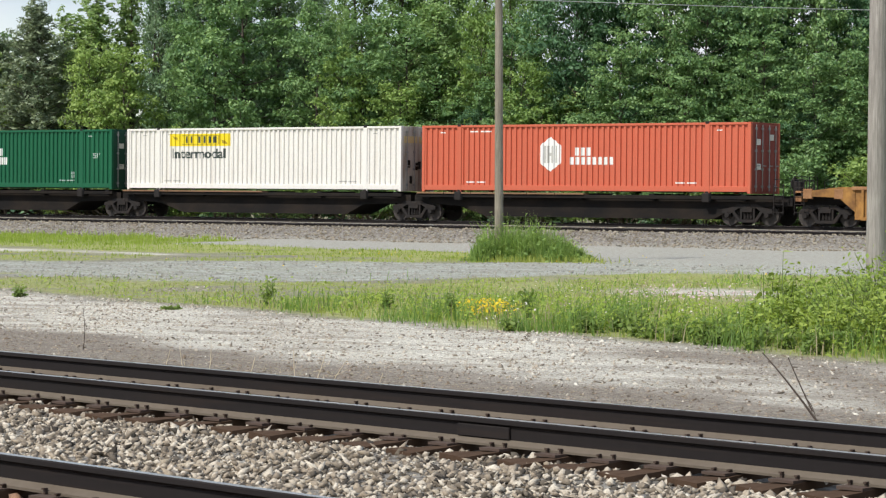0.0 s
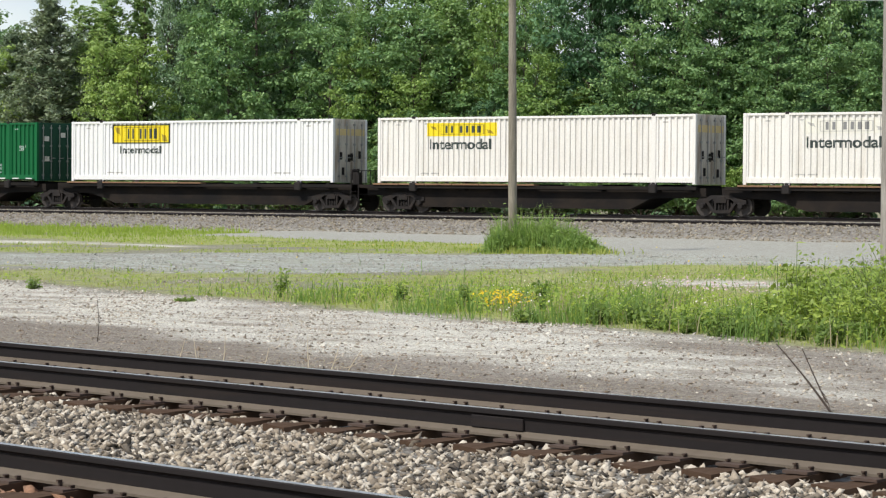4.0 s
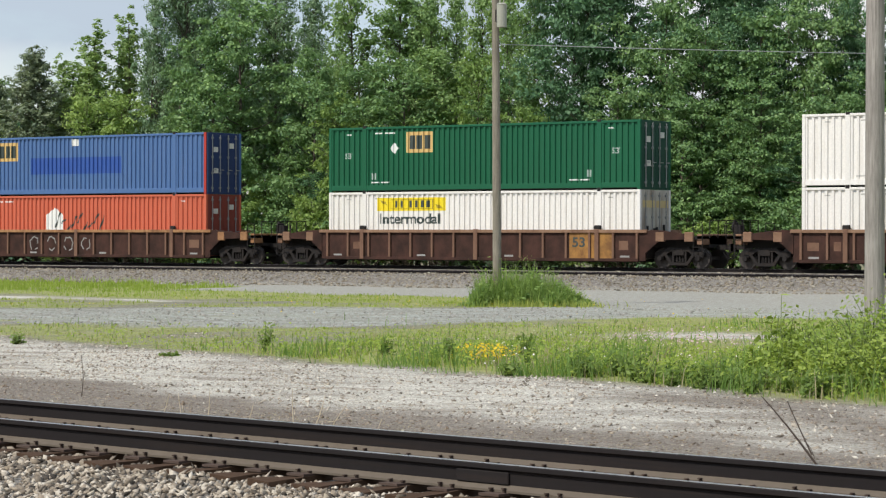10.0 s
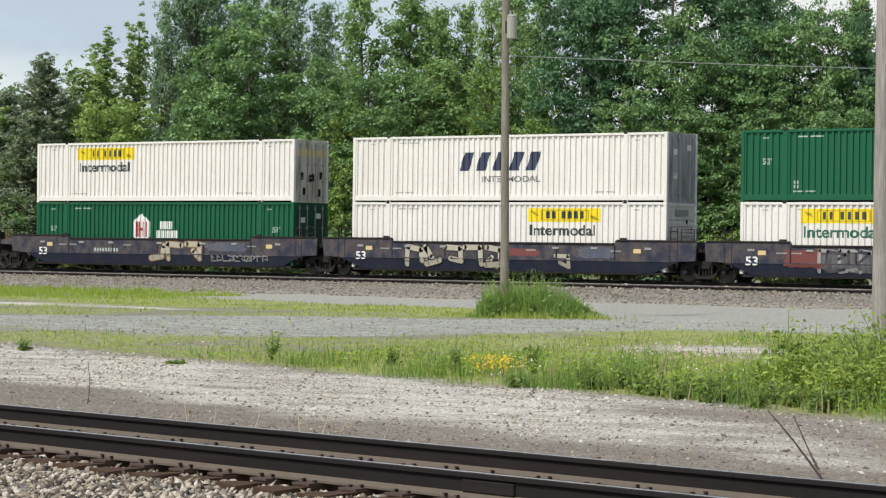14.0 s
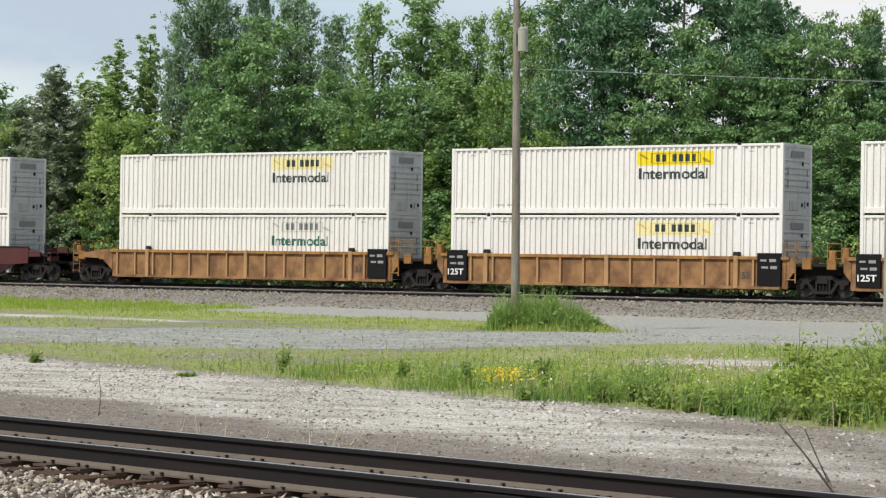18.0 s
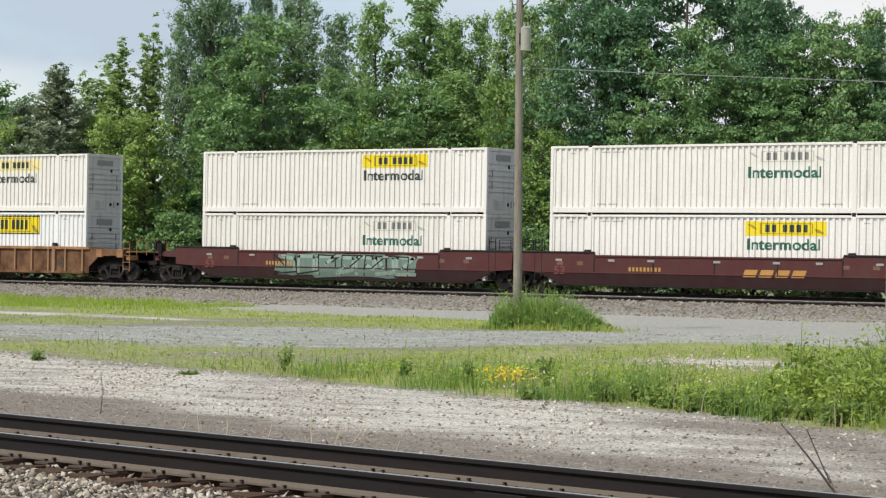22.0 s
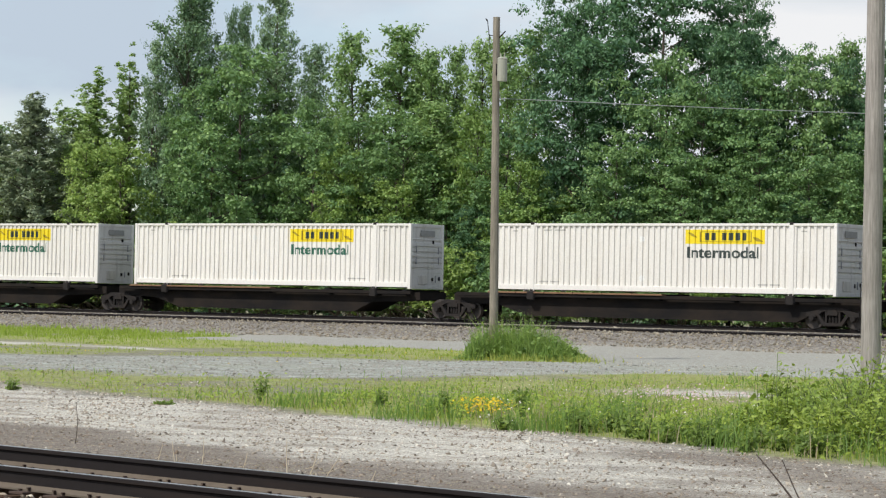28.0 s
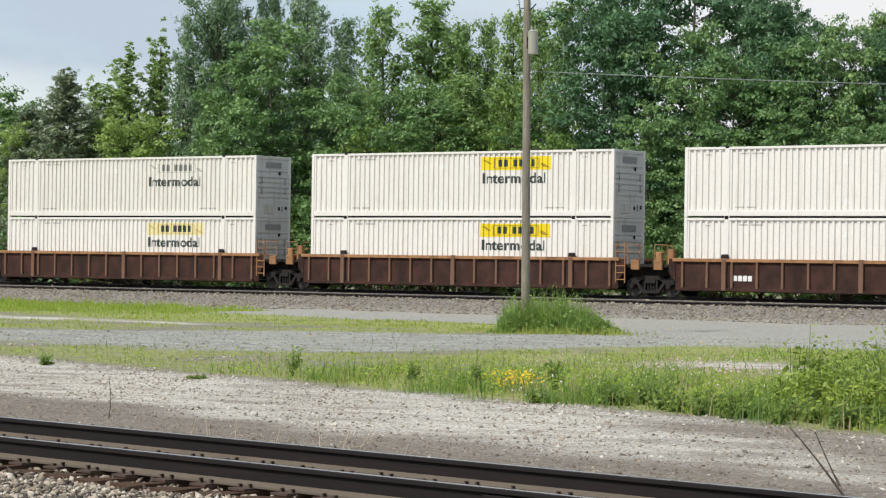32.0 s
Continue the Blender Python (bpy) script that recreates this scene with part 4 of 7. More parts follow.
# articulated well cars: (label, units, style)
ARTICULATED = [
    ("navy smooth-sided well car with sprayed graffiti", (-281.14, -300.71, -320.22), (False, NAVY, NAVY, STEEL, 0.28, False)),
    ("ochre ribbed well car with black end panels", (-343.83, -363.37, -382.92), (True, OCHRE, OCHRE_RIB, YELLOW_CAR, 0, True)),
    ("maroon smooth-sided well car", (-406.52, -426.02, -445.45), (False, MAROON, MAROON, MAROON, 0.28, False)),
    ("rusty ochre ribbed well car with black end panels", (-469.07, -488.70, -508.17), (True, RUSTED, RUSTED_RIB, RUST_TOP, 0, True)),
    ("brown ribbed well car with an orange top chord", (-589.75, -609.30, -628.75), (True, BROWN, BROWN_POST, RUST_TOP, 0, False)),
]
UNITS = {}
for label, units, (ribbed, panel, ribs, chord, raised, black) in ARTICULATED:
    for i, u in enumerate(units):
        UNITS[u] = well_car(label, u, ribbed, panel, ribs, chord, "coupler" if i == 2 else "joint", "coupler" if i == 0 else "joint", i == 0, raised, black, WELLS)
        if black:
            share("writing", word("53", 0.36, 0.28, INK), UNITS[u], "black length mark", pose(CL - 1.75, -0.106, 0.68))
        elif not ribbed:
            share("writing", word("53", 0.55, 0.36, LETTER_WHITE if raised and panel is NAVY else GRAFFITI_RED), UNITS[u], "length mark", pose(0.35, -0.166, 0.72))

green_box(-281.14, UPPER)
white_box(-281.14, LOWER, True, "bright", INK_GREEN)
c = container("container", "white container with dark slanted lettering, stacked on another", CREAM, True, DOOR_GREY, BOXES)
logo_speed(c, 0.345, 1.36, INK_NAVY)
sign_word(c, "INTERMODAL", 3.0, 0.27, INK_STONE, 0.43 * CL, 0.86, "grey word along the side")
small_marks(c, INK_GREY)
load(c, -300.71, UPPER)
white_box(-300.71, LOWER, False, "bright")
white_box(-320.22, UPPER, True, "bright")
green_box(-320.22, LOWER)
for u, top, low in ((-343.83, ("bright", INK_GREEN), ("white", INK_GREEN)), (-363.37, ("bright", INK), ("pale", INK)), (-382.92, ("pale", INK), ("white", INK_GREEN)),
                    (-406.52, ("bright", INK), ("pale", INK_GREEN)), (-426.02, ("white", INK_GREEN), ("bright", INK_GREEN)), (-445.45, ("bright", INK), ("white", INK_GREEN)),
                    (-469.07, ("pale", INK), None), (-488.70, ("bright", INK), ("tan", INK)), (-508.17, ("bright", INK), ("bright", INK)),
                    (-589.75, ("bright", INK), ("bright", INK)), (-609.30, ("bright", INK), ("bright", INK)), (-628.75, ("white", INK), ("pale", INK))):
    white_box(u, UPPER, False, *top)
    if low:
        white_box(u, LOWER, False, *low)
    else:
        white_box(u, LOWER, False, "bright", paint=SNOW, tall=True, words=False)


def side_film(name, pieces, car, paint, lift, label=""):
    """Spray paint on a smooth-sided car: one film of flat pieces, bent where the side turns inwards."""
    bm = bmesh.new()
    for poly in pieces:
        bm.faces.new([bm.verts.new((x, 0, z)) for x, z in poly])
    bmesh.ops.bisect_plane(bm, geom=list(bm.verts) + list(bm.edges) + list(bm.faces), plane_co=(0, 0, 0.84), plane_no=(0, 0, 1))
    for v in bm.verts:
        v.co.y = -0.161 - lift if v.co.z >= 0.839 else -0.178 - lift + max(0.0, 0.80 - v.co.z) * 0.27
    return part(name, bm, paint, car, label)


def ribbon(points, half):
    """A bent stroke of even width: a piece for each stretch and a rounded one at each bend."""
    out = []
    for (xa, za), (xb, zb) in zip(points, points[1:]):
        d = math.hypot(xb - xa, zb - za) or 1.0
        nx, nz = -(zb - za) / d * half, (xb - xa) / d * half
        out.append([(xa + nx, za + nz), (xb + nx, zb + nz), (xb - nx, zb - nz), (xa - nx, za - nz)])
    for x, z in points:
        out.append([(x + half * math.cos(k * math.pi / 4), z + half * math.sin(k * math.pi / 4)) for k in range(8)])
    return out


def spray(car, x0, x1, z0, z1, paint, label, seed, n=7, ink=None, bold=0.15, lift=0.0):
    """Graffiti: a row of thick bent strokes with darker edges, no letters."""
    rnd = random.Random(seed)
    w, h = (x1 - x0) / n, z1 - z0
    half = bold * min(1.2 * w, h)
    for i in range(n):
        left, right = x0 + i * w + half * 1.2, x0 + (i + 1) * w - half * 0.9
        low, high = z0 + half * 1.25, z1 - half * 1.25
        mid = rnd.uniform(0.35, 0.65)
        nodes = [(left, low), (left + rnd.uniform(-0.05, 0.1) * w, high), (right, high - rnd.uniform(0, 0.15) * h), (right + rnd.uniform(-0.1, 0.06) * w, low + rnd.uniform(0, 0.2) * h), (left + (right - left) * mid, low + (high - low) * mid)]
        start = rnd.randrange(4)
        path = [nodes[(start + k) % 4] for k in range(rnd.choice((3, 4)))]
        if rnd.random() < 0.6:
            path.append(nodes[4])
        if ink:
            side_film("graffiti_outline", ribbon(path, half * 1.32), car, ink, 0.002 + 0.001 * (i % 2), "dark edge of a sprayed stroke")
        side_film("graffiti_stroke", ribbon(path, half), car, paint, lift + 0.006 + 0.001 * (i % 2), label)


def haze(car, x0, x1, z0, z1, paint, label, seed, lift=0.0005):
    """A sprayed patch with an uneven edge."""
    rnd = random.Random(seed)
    cx, cz, ring = (x0 + x1) / 2, (z0 + z1) / 2, []
    for k in range(40):
        a, g = 2 * math.pi * k / 40, rnd.uniform(0.8, 1.05)
        ring.append((cx + (x1 - x0) / 2 * g * math.copysign(abs(math.cos(a)) ** 0.5, math.cos(a)), cz + (z1 - z0) / 2 * g * math.copysign(abs(math.sin(a)) ** 0.4, math.sin(a))))
    side_film("sprayed_patch", [ring], car, paint, lift, label)


HAZE_BLUE = painted("faded_navy_paint", (0.075, 0.085, 0.125), (0.16, 0.15, 0.14), 0.5, 0.8, cover=0.13)
HAZE_GREY = painted("worn_grey_spray_paint", (0.15, 0.15, 0.15), (0.05, 0.05, 0.065), 0.8, 0.8, 1.6, cover=0.13)
HAZE_MINT = painted("pale_mint_spray_paint", (0.27, 0.36, 0.29), (0.12, 0.16, 0.13), 0.6, 0.75, cover=0.05)
haze(UNITS[-281.14], 2.0, 3.9, 0.62, 1.40, GRAFFITI_RED, "faded red sprayed haze", 4)
haze(UNITS[-281.14], 3.6, 8.7, 0.45, 1.45, HAZE_GREY, "grey sprayed ground", 34, 0.001)
spray(UNITS[-281.14], 3.5, 8.8, 0.42, 1.45, GRAFFITI_GREY, "pale grey sprayed strokes", 3, 6, None, 0.07)
spray(UNITS[-281.14], 3.8, 8.9, 0.42, 1.40, NAVY, "dark sprayed strokes", 23, 5, None, 0.06, 0.004)
haze(UNITS[-300.71], 8.3, 10.1, 0.95, 1.30, GRAFFITI_RED, "faded red sprayed patch", 6)
spray(UNITS[-300.71], 3.0, 8.2, 0.40, 1.46, GRAFFITI_CREAM, "cream-grey sprayed strokes", 5, 5, STEEL, 0.115)
spray(UNITS[-300.71], 10.7, 11.6, 0.4, 1.1, GRAFFITI_CREAM, "cream sprayed stroke", 8, 1, None, 0.12)
haze(UNITS[-300.71], 11.9, 13.9, 0.9, 1.40, HAZE_BLUE, "faded repainted blue patch", 31)
spray(UNITS[-320.22], 7.5, 10.8, 0.45, 1.46, GRAFFITI_CREAM, "cream and ochre sprayed strokes", 7, 3, OCHRE, 0.125)
spray(UNITS[-320.22], 11.4, 14.8, 0.5, 0.82, GRAFFITI_GREY, "thin grey sprayed strokes", 9, 10, None, 0.08)
haze(UNITS[-320.22], 11.0, 13.6, 0.95, 1.40, HAZE_BLUE, "faded repainted blue patch", 32)
haze(UNITS[-445.45], 4.4, 12.8, 0.36, 1.47, GRAFFITI_MINT, "mint green sprayed ground", 33)
spray(UNITS[-445.45], 4.7, 12.5, 0.46, 1.42, HAZE_MINT, "pale mint sprayed strokes", 11, 7, None, 0.085)
spray(UNITS[-445.45], 4.5, 12.2, 0.46, 1.42, STEEL, "dark sprayed strokes", 41, 6, None, 0.03, 0.004)
spray(UNITS[-406.52], 6.0, 7.5, 0.42, 1.44, GRAFFITI_GREY, "white sprayed strokes", 12, 3, None, 0.045)
for u in (-281.14, -300.71, -320.22):
    for x in (0.9, 14.7):
        decal("reflector", [rect(x, x + 0.36, 1.14, 1.32)], UNITS[u], SIGN_TAN, -0.166, "dull yellow reflector plate")
    for x in (1.7, 2.35, 5.9, 9.4, 13.6):
        decal("mark", [rect(x, x + 0.5, 1.20, 1.25)], UNITS[u], GRAFFITI_GREY, -0.1625)
for u in (-406.52, -426.02, -445.45):
    for x in (0.5, 1.5, 13.8, 15.1):
        decal("mark", [rect(x, x + 0.3, 1.12, 1.28)], UNITS[u], BROWN_POST, -0.166, "faded patch of primer")
decal("small_lettering", block_letters(2.35, 3.25, 0.70, 0.92, 4, 0.2), UNITS[-589.75], LETTER_WHITE, -0.106)
for u in (-406.52, -426.02):
    decal("lettering", block_letters(9.3, 12.2, 0.75, 1.05, 4, 0.2, 0.12), UNITS[u], LETTER_GOLD, -0.167, "gold slanted lettering")
for u in (-281.14, -320.22, -426.02, -445.45):
    decal("small_lettering", block_letters(10.1 if u == -281.14 else 4.0, 12.0 if u == -281.14 else 5.6, 0.90, 1.07, 9, 0.42), UNITS[u], LETTER_GOLD if u < -400 else LETTER_DULL, -0.167)


# ---------------------------------------------------------------- ground
LINE = radians(-9.93)                       # heading of the two near tracks against the far line
DV, NV = np.array([math.cos(LINE), math.sin(LINE)]), np.array([-math.sin(LINE), math.cos(LINE)])
NEAR_TOP = -0.315                           # rail heads of the near tracks
FLAT = -0.75                                # the open ground between
rng = np.random.default_rng(7)


def smooth(e0, e1, v):
    t = np.clip((v - e0) / (e1 - e0), 0, 1)
    return t * t * (3 - 2 * t)


def wobble(x, y, scale, seed=0.0):
    """Soft value noise between -1 and 1."""
    v = np.zeros_like(x)
    for k, (fx, fy) in enumerate(((1.0, 0.37), (-0.61, 1.13), (1.71, -0.83), (0.43, 2.05), (-2.3, 1.2))):
        v += np.sin((x * fx + y * fy) / scale * 2.2 + seed + k * 1.7) / (1 + 0.45 * k)
    return v / 2.6


def ground_z(x, y):
    n = x * NV[0] + y * NV[1]
    z = FLAT + 0.03 * wobble(x, y, 3.0)
    bed = smooth(17.2, 15.2, n)
    z = z * (1 - bed) + (NEAR_TOP - 0.252 + 0.018 * wobble(x, y, 0.6, 2)) * bed
    far = smooth(80.2, 83.0, y) * (1 - smooth(94.5, 97.5, y))
    z = z * (1 - far) + (-0.24 + 0.10 * smooth(85.5, 87.8, y)) * far
    z = z - 0.1 * smooth(97.5, 102, y)
    return z


def zones(x, y):
    """How far a place is grass, pale gravel, grey stone and brown earth."""
    w, w2 = wobble(x, y, 4.0, 1.0), wobble(x, y, 1.1, 4)
    edge = 27.05 - 0.335 * (x + 12.2) + 0.5 * w + 0.3 * w2
    n = x * NV[0] + y * NV[1]
    grass = smooth(edge + 0.1, edge + 1.1, y)
    # a stone road crosses the yard and meets the lane along the main line
    near = np.interp(x, [-70, -42, -36, -33.2, -32, -30.5, -25], [40.5, 42.5, 40, 43.5, 47.5, 54, 56]) + 1.0 * w + 0.6 * w2
    far = np.interp(x, [-70, -55, -48, -46, -42, -39, -37.4, -36.6], [43, 47, 49.5, 53, 56, 58.5, 61.5, 90]) + 0.8 * w + 0.6 * w2
    road = smooth(near - 0.8, near + 1.2, y) * (1 - smooth(far - 1.2, far + 0.8, y))
    start = np.interp(x, [-90, -70, -63, -61, -50, -43, -40, -37], [84, 79.5, 77, 70.5, 68.5, 68, 64, 61]) + 0.9 * w
    lane = smooth(start - 0.8, start + 0.8, y) * (1 - smooth(82, 83, y))
    stone = np.clip(road * (0.9 + 0.25 * w2 - 0.2 * smooth(-44, -48, x)) + lane, 0, 1) * (1 - smooth(82, 83, y))
    # a green tongue on the lane beside the pole
    tongue = np.exp(-(((x + 39.0) / 1.9) ** 2 + ((y - 61.2) / 1.3) ** 2))
    stone = stone * (1 - np.clip(1.5 * tongue, 0, 1))
    grass = grass * (1 - stone * (0.82 + 0.18 * np.clip(w2, -1, 1)))
    thin = 0.35 - 0.2 * smooth(-28, -36, x) * (y < 60) + 0.65 * smooth(-0.55, 0.25, w + 0.7 * w2 + 0.8 * smooth(-33, -22, x) + 0.7 * smooth(60, 66, y))
    grass = grass * thin
    pale = smooth(15.4, 16.4, n) * (1 - smooth(edge - 0.5, edge + 0.5, y))
    patch = 1.2 * np.exp(-(((x + 58.5) / 4.5) ** 2 + ((y - 58.8) / 1.3) ** 2)) + 1.3 * np.exp(-(((x + 23.0) / 3.0) ** 2 + ((y - 44.3) / 1.6) ** 2)) + np.exp(-(((x + 52) / 2.5) ** 2 + ((y - 58.2) / 0.8) ** 2))
    patch = np.clip(patch * (1 + 0.5 * w2), 0, 1)
    grass = grass * (1 - patch)
    pale = np.clip(pale + patch + 0.5 * stone * smooth(0.0, 0.6, w2 + 0.5 * w) * smooth(50, 56, y) * smooth(-36, -32, x), 0, 1)
    back = smooth(96, 99, y)
    grass = np.maximum(grass * (1 - smooth(78, 79.5, y)), back * 0.3)
    limit = 19.3 + 0.17 * np.clip(-15 - x, 0, 12) + 0.7 * wobble(x, y, 2.5, 6) + 0.4 * w2
    earth = smooth(limit + 0.7, limit - 0.7, n) * smooth(15.2, 16.0, n)
    streak = smooth(-0.1, 0.7, wobble(x * 0.35, y, 0.9, 8) + 0.45 * w + 0.2 * w2) * 0.28
    earth = np.maximum(earth, streak * pale)
    tongue_n = np.interp(x, [-17.5, -16, -13.2, -11, -9], [24.4, 24.2, 23.7, 22.0, 20.0])
    earth = np.maximum(earth, np.exp(-((n - tongue_n - 0.4 * wobble(x, y, 1.2, 8)) / np.interp(x, [-16, -11], [0.8, 1.5])) ** 2) * smooth(-17.4, -15.0, x))
    loam = smooth(-0.35, 0.45, wobble(x * 0.6, y, 0.55, 71) + 0.5 * w2) * smooth(-17.5, -13.0, x) * pale * smooth(25, 21, n)
    earth = np.maximum(earth, 0.62 * loam)
    blotch = smooth(0.25, 0.7, wobble(x * 0.45, y, 0.8, 51) + 0.35 * wobble(x, y, 0.35, 52)) * pale * smooth(34, 22, n)
    earth = np.maximum(earth, 0.55 * blotch)
    # Behind the far line: earth tone put in for the shade there.
    earth = np.maximum(earth, 0.7 * smooth(94, 97, y))
    return grass, pale, stone * (1 - patch) * (1 - smooth(80, 81.5, y)), earth


def ground_material():
    m, n, l, b = shader("ground_soil", 0.95, 0, 0.2)
    at = n.new("ShaderNodeAttribute")
    at.attribute_name = "zone"
    sep = n.new("ShaderNodeSeparateColor")
    l.new(at.outputs["Color"], sep.inputs["Color"])
    fine, mid, wide = tex(n, l, 34, 3, 0.7), tex(n, l, 7, 5, 0.65), tex(n, l, 0.6, 5, 0.6)
    vor = n.new("ShaderNodeTexVoronoi")
    co = n.new("ShaderNodeTexCoord")
    l.new(co.outputs["Object"], vor.inputs["Vector"])
    vor.inputs["Scale"].default_value = 17
    stones = ramp(n, l, vor.outputs["Color"], 0.1, 0.9, (0.11, 0.10, 0.09, 1), (0.46, 0.43, 0.39, 1)).outputs["Color"]
    ballast = mix(n, l, 0.75, (0.28, 0.245, 0.21), stones)
    ballast = mix(n, l, ramp(n, l, mid.outputs["Fac"], 0.35, 0.7).outputs["Color"], mix(n, l, 0.6, ballast, (0.12, 0.095, 0.08)), ballast)
    vor2 = n.new("ShaderNodeTexVoronoi")
    l.new(co.outputs["Object"], vor2.inputs["Vector"])
    vor2.inputs["Scale"].default_value = 30
    chips = tex(n, l, 13, 4, 0.7)
    pale = mix(n, l, ramp(n, l, fine.outputs["Fac"], 0.35, 0.66).outputs["Color"], (0.46, 0.42, 0.36), (0.88, 0.83, 0.74))
    pale = mix(n, l, 0.45, pale, ramp(n, l, vor2.outputs["Color"], 0.15, 0.85, (0.16, 0.13, 0.10, 1), (0.94, 0.89, 0.80, 1)).outputs["Color"])
    pale = mix(n, l, ramp(n, l, chips.outputs["Fac"], 0.34, 0.46).outputs["Color"], mix(n, l, 0.6, pale, (0.20, 0.16, 0.12)), pale)
    lines = tex(n, l, 1.3, 6, 0.7, stretch=(0.35, 1.2, 1))
    pale = mix(n, l, ramp(n, l, lines.outputs["Fac"], 0.40, 0.50, (0.50, 0.50, 0.50, 1), (0, 0, 0, 1)).outputs["Color"], pale, (0.24, 0.19, 0.145))
    grey = mix(n, l, ramp(n, l, mid.outputs["Fac"], 0.38, 0.62).outputs["Color"], (0.33, 0.325, 0.27), mix(n, l, ramp(n, l, fine.outputs["Fac"], 0.35, 0.66).outputs["Color"], (0.36, 0.355, 0.31), (0.68, 0.67, 0.61)))
    away = n.new("ShaderNodeSeparateXYZ")
    l.new(co.outputs["Object"], away.inputs["Vector"])
    span = n.new("ShaderNodeMapRange")
    span.inputs["From Min"].default_value, span.inputs["From Max"].default_value = 56.0, 66.0
    l.new(away.outputs["Y"], span.inputs["Value"])
    grey = mix(n, l, span.outputs["Result"], grey, mix(n, l, ramp(n, l, mid.outputs["Fac"], 0.35, 0.65).outputs["Color"], (0.30, 0.272, 0.230), (0.47, 0.435, 0.375)))
    turf = mix(n, l, ramp(n, l, mid.outputs["Fac"], 0.36, 0.66).outputs["Color"], (0.21, 0.235, 0.068), (0.42, 0.435, 0.145))
    turf = mix(n, l, ramp(n, l, wide.outputs["Fac"], 0.45, 0.7).outputs["Color"], turf, mix(n, l, 0.5, turf, (0.40, 0.37, 0.20)))
    earth = mix(n, l, ramp(n, l, fine.outputs["Fac"], 0.3, 0.7).outputs["Color"], (0.105, 0.083, 0.067), (0.29, 0.242, 0.20))
    col = mix(n, l, sep.outputs["Green"], ballast, pale)
    earth_mask = n.new("ShaderNodeAttribute")
    earth_mask.attribute_name = "earth"
    broken = mix(n, l, 1.0, earth_mask.outputs["Fac"], ramp(n, l, chips.outputs["Fac"], 0.40, 0.62, (1, 1, 1, 1), (0.74, 0.74, 0.74, 1)).outputs["Color"], "MULTIPLY")
    col = mix(n, l, broken, col, earth)
    col = mix(n, l, sep.outputs["Red"], col, turf)
    rows = tex(n, l, 1.5, 6, 0.7, stretch=(0.3, 1.5, 1))
    gaps = mix(n, l, span.outputs["Result"], ramp(n, l, rows.outputs["Fac"], 0.40, 0.58, (0.38, 0.38, 0.38, 1), (1, 1, 1, 1)).outputs["Color"], (1, 1, 1))
    col = mix(n, l, mix(n, l, 1.0, sep.outputs["Blue"], gaps, "MULTIPLY"), col, mix(n, l, 1.0, grey, (0.97, 1.0, 1.03), "MULTIPLY"))
    dot = n.new("ShaderNodeVectorMath")
    dot.operation = "DOT_PRODUCT"
    dot.inputs[1].default_value = (NV[0], NV[1], 0)
    l.new(co.outputs["Object"], dot.inputs[0])
    close = n.new("ShaderNodeMapRange")
    close.inputs["From Min"].default_value, close.inputs["From Max"].default_value = 9.1, 8.5
    l.new(dot.outputs["Value"], close.inputs["Value"])
    inner = n.new("ShaderNodeMapRange")
    inner.inputs["From Min"].default_value, inner.inputs["From Max"].default_value = 5.4, 6.2
    l.new(dot.outputs["Value"], inner.inputs["Value"])
    rusted = mix(n, l, 1.0, close.outputs["Result"], inner.outputs["Result"], "MULTIPLY")
    col = mix(n, l, rusted, col, mix(n, l, ramp(n, l, mid.outputs["Fac"], 0.35, 0.65).outputs["Color"], (0.12, 0.065, 0.042), (0.30, 0.165, 0.10)))
    col = mix(n, l, 1.0, col, (0.97, 1.0, 0.99), "MULTIPLY")
    l.new(col, b.inputs["Base Color"])
    both = n.new("ShaderNodeMath")
    both.operation = "ADD"
    l.new(fine.outputs["Fac"], both.inputs[0])
    l.new(mid.outputs["Fac"], both.inputs[1])
    bump(n, l, both.outputs[0], b, 0.7, 0.05)
    return m


def spaced(lo, a, b, hi, step):
    core = np.arange(a, b + step / 2, step)
    left = a - np.geomspace(step, a - lo, 18)[::-1]
    right = b + np.geomspace(step, hi - b, 18)
    return np.concatenate([left, core, right])


def build_ground():
    xs, ys = spaced(-3000, -100, 4, 3000, 0.55), spaced(-3000, 2, 108, 3500, 0.45)
    X, Y = np.meshgrid(xs, ys, indexing="ij")
    Z = ground_z(X, Y)
    nx, ny = X.shape
    verts = np.stack([X.ravel(), Y.ravel(), Z.ravel()], 1)
    i = np.arange((nx - 1) * (ny - 1))
    a = (i // (ny - 1)) * ny + i % (ny - 1)
    faces = np.stack([a, a + ny, a + ny + 1, a + 1], 1)
    me = sheet("ground", verts.tolist(), faces.tolist(), ground_material(), True)
    g, p, s, e = zones(X.ravel(), Y.ravel())
    layer = me.attributes.new("zone", "FLOAT_COLOR", "POINT")
    layer.data.foreach_set("color", np.stack([g, p, s, np.ones_like(g)], 1).astype(np.float32).ravel())
    brown = me.attributes.new("earth", "FLOAT", "POINT")
    brown.data.foreach_set("value", e.astype(np.float32))
    ob = new("ground", me)
    tagged(ob, "gravel, bare earth and grass on level ground beside the tracks", "ground", kind="structure")


build_ground()


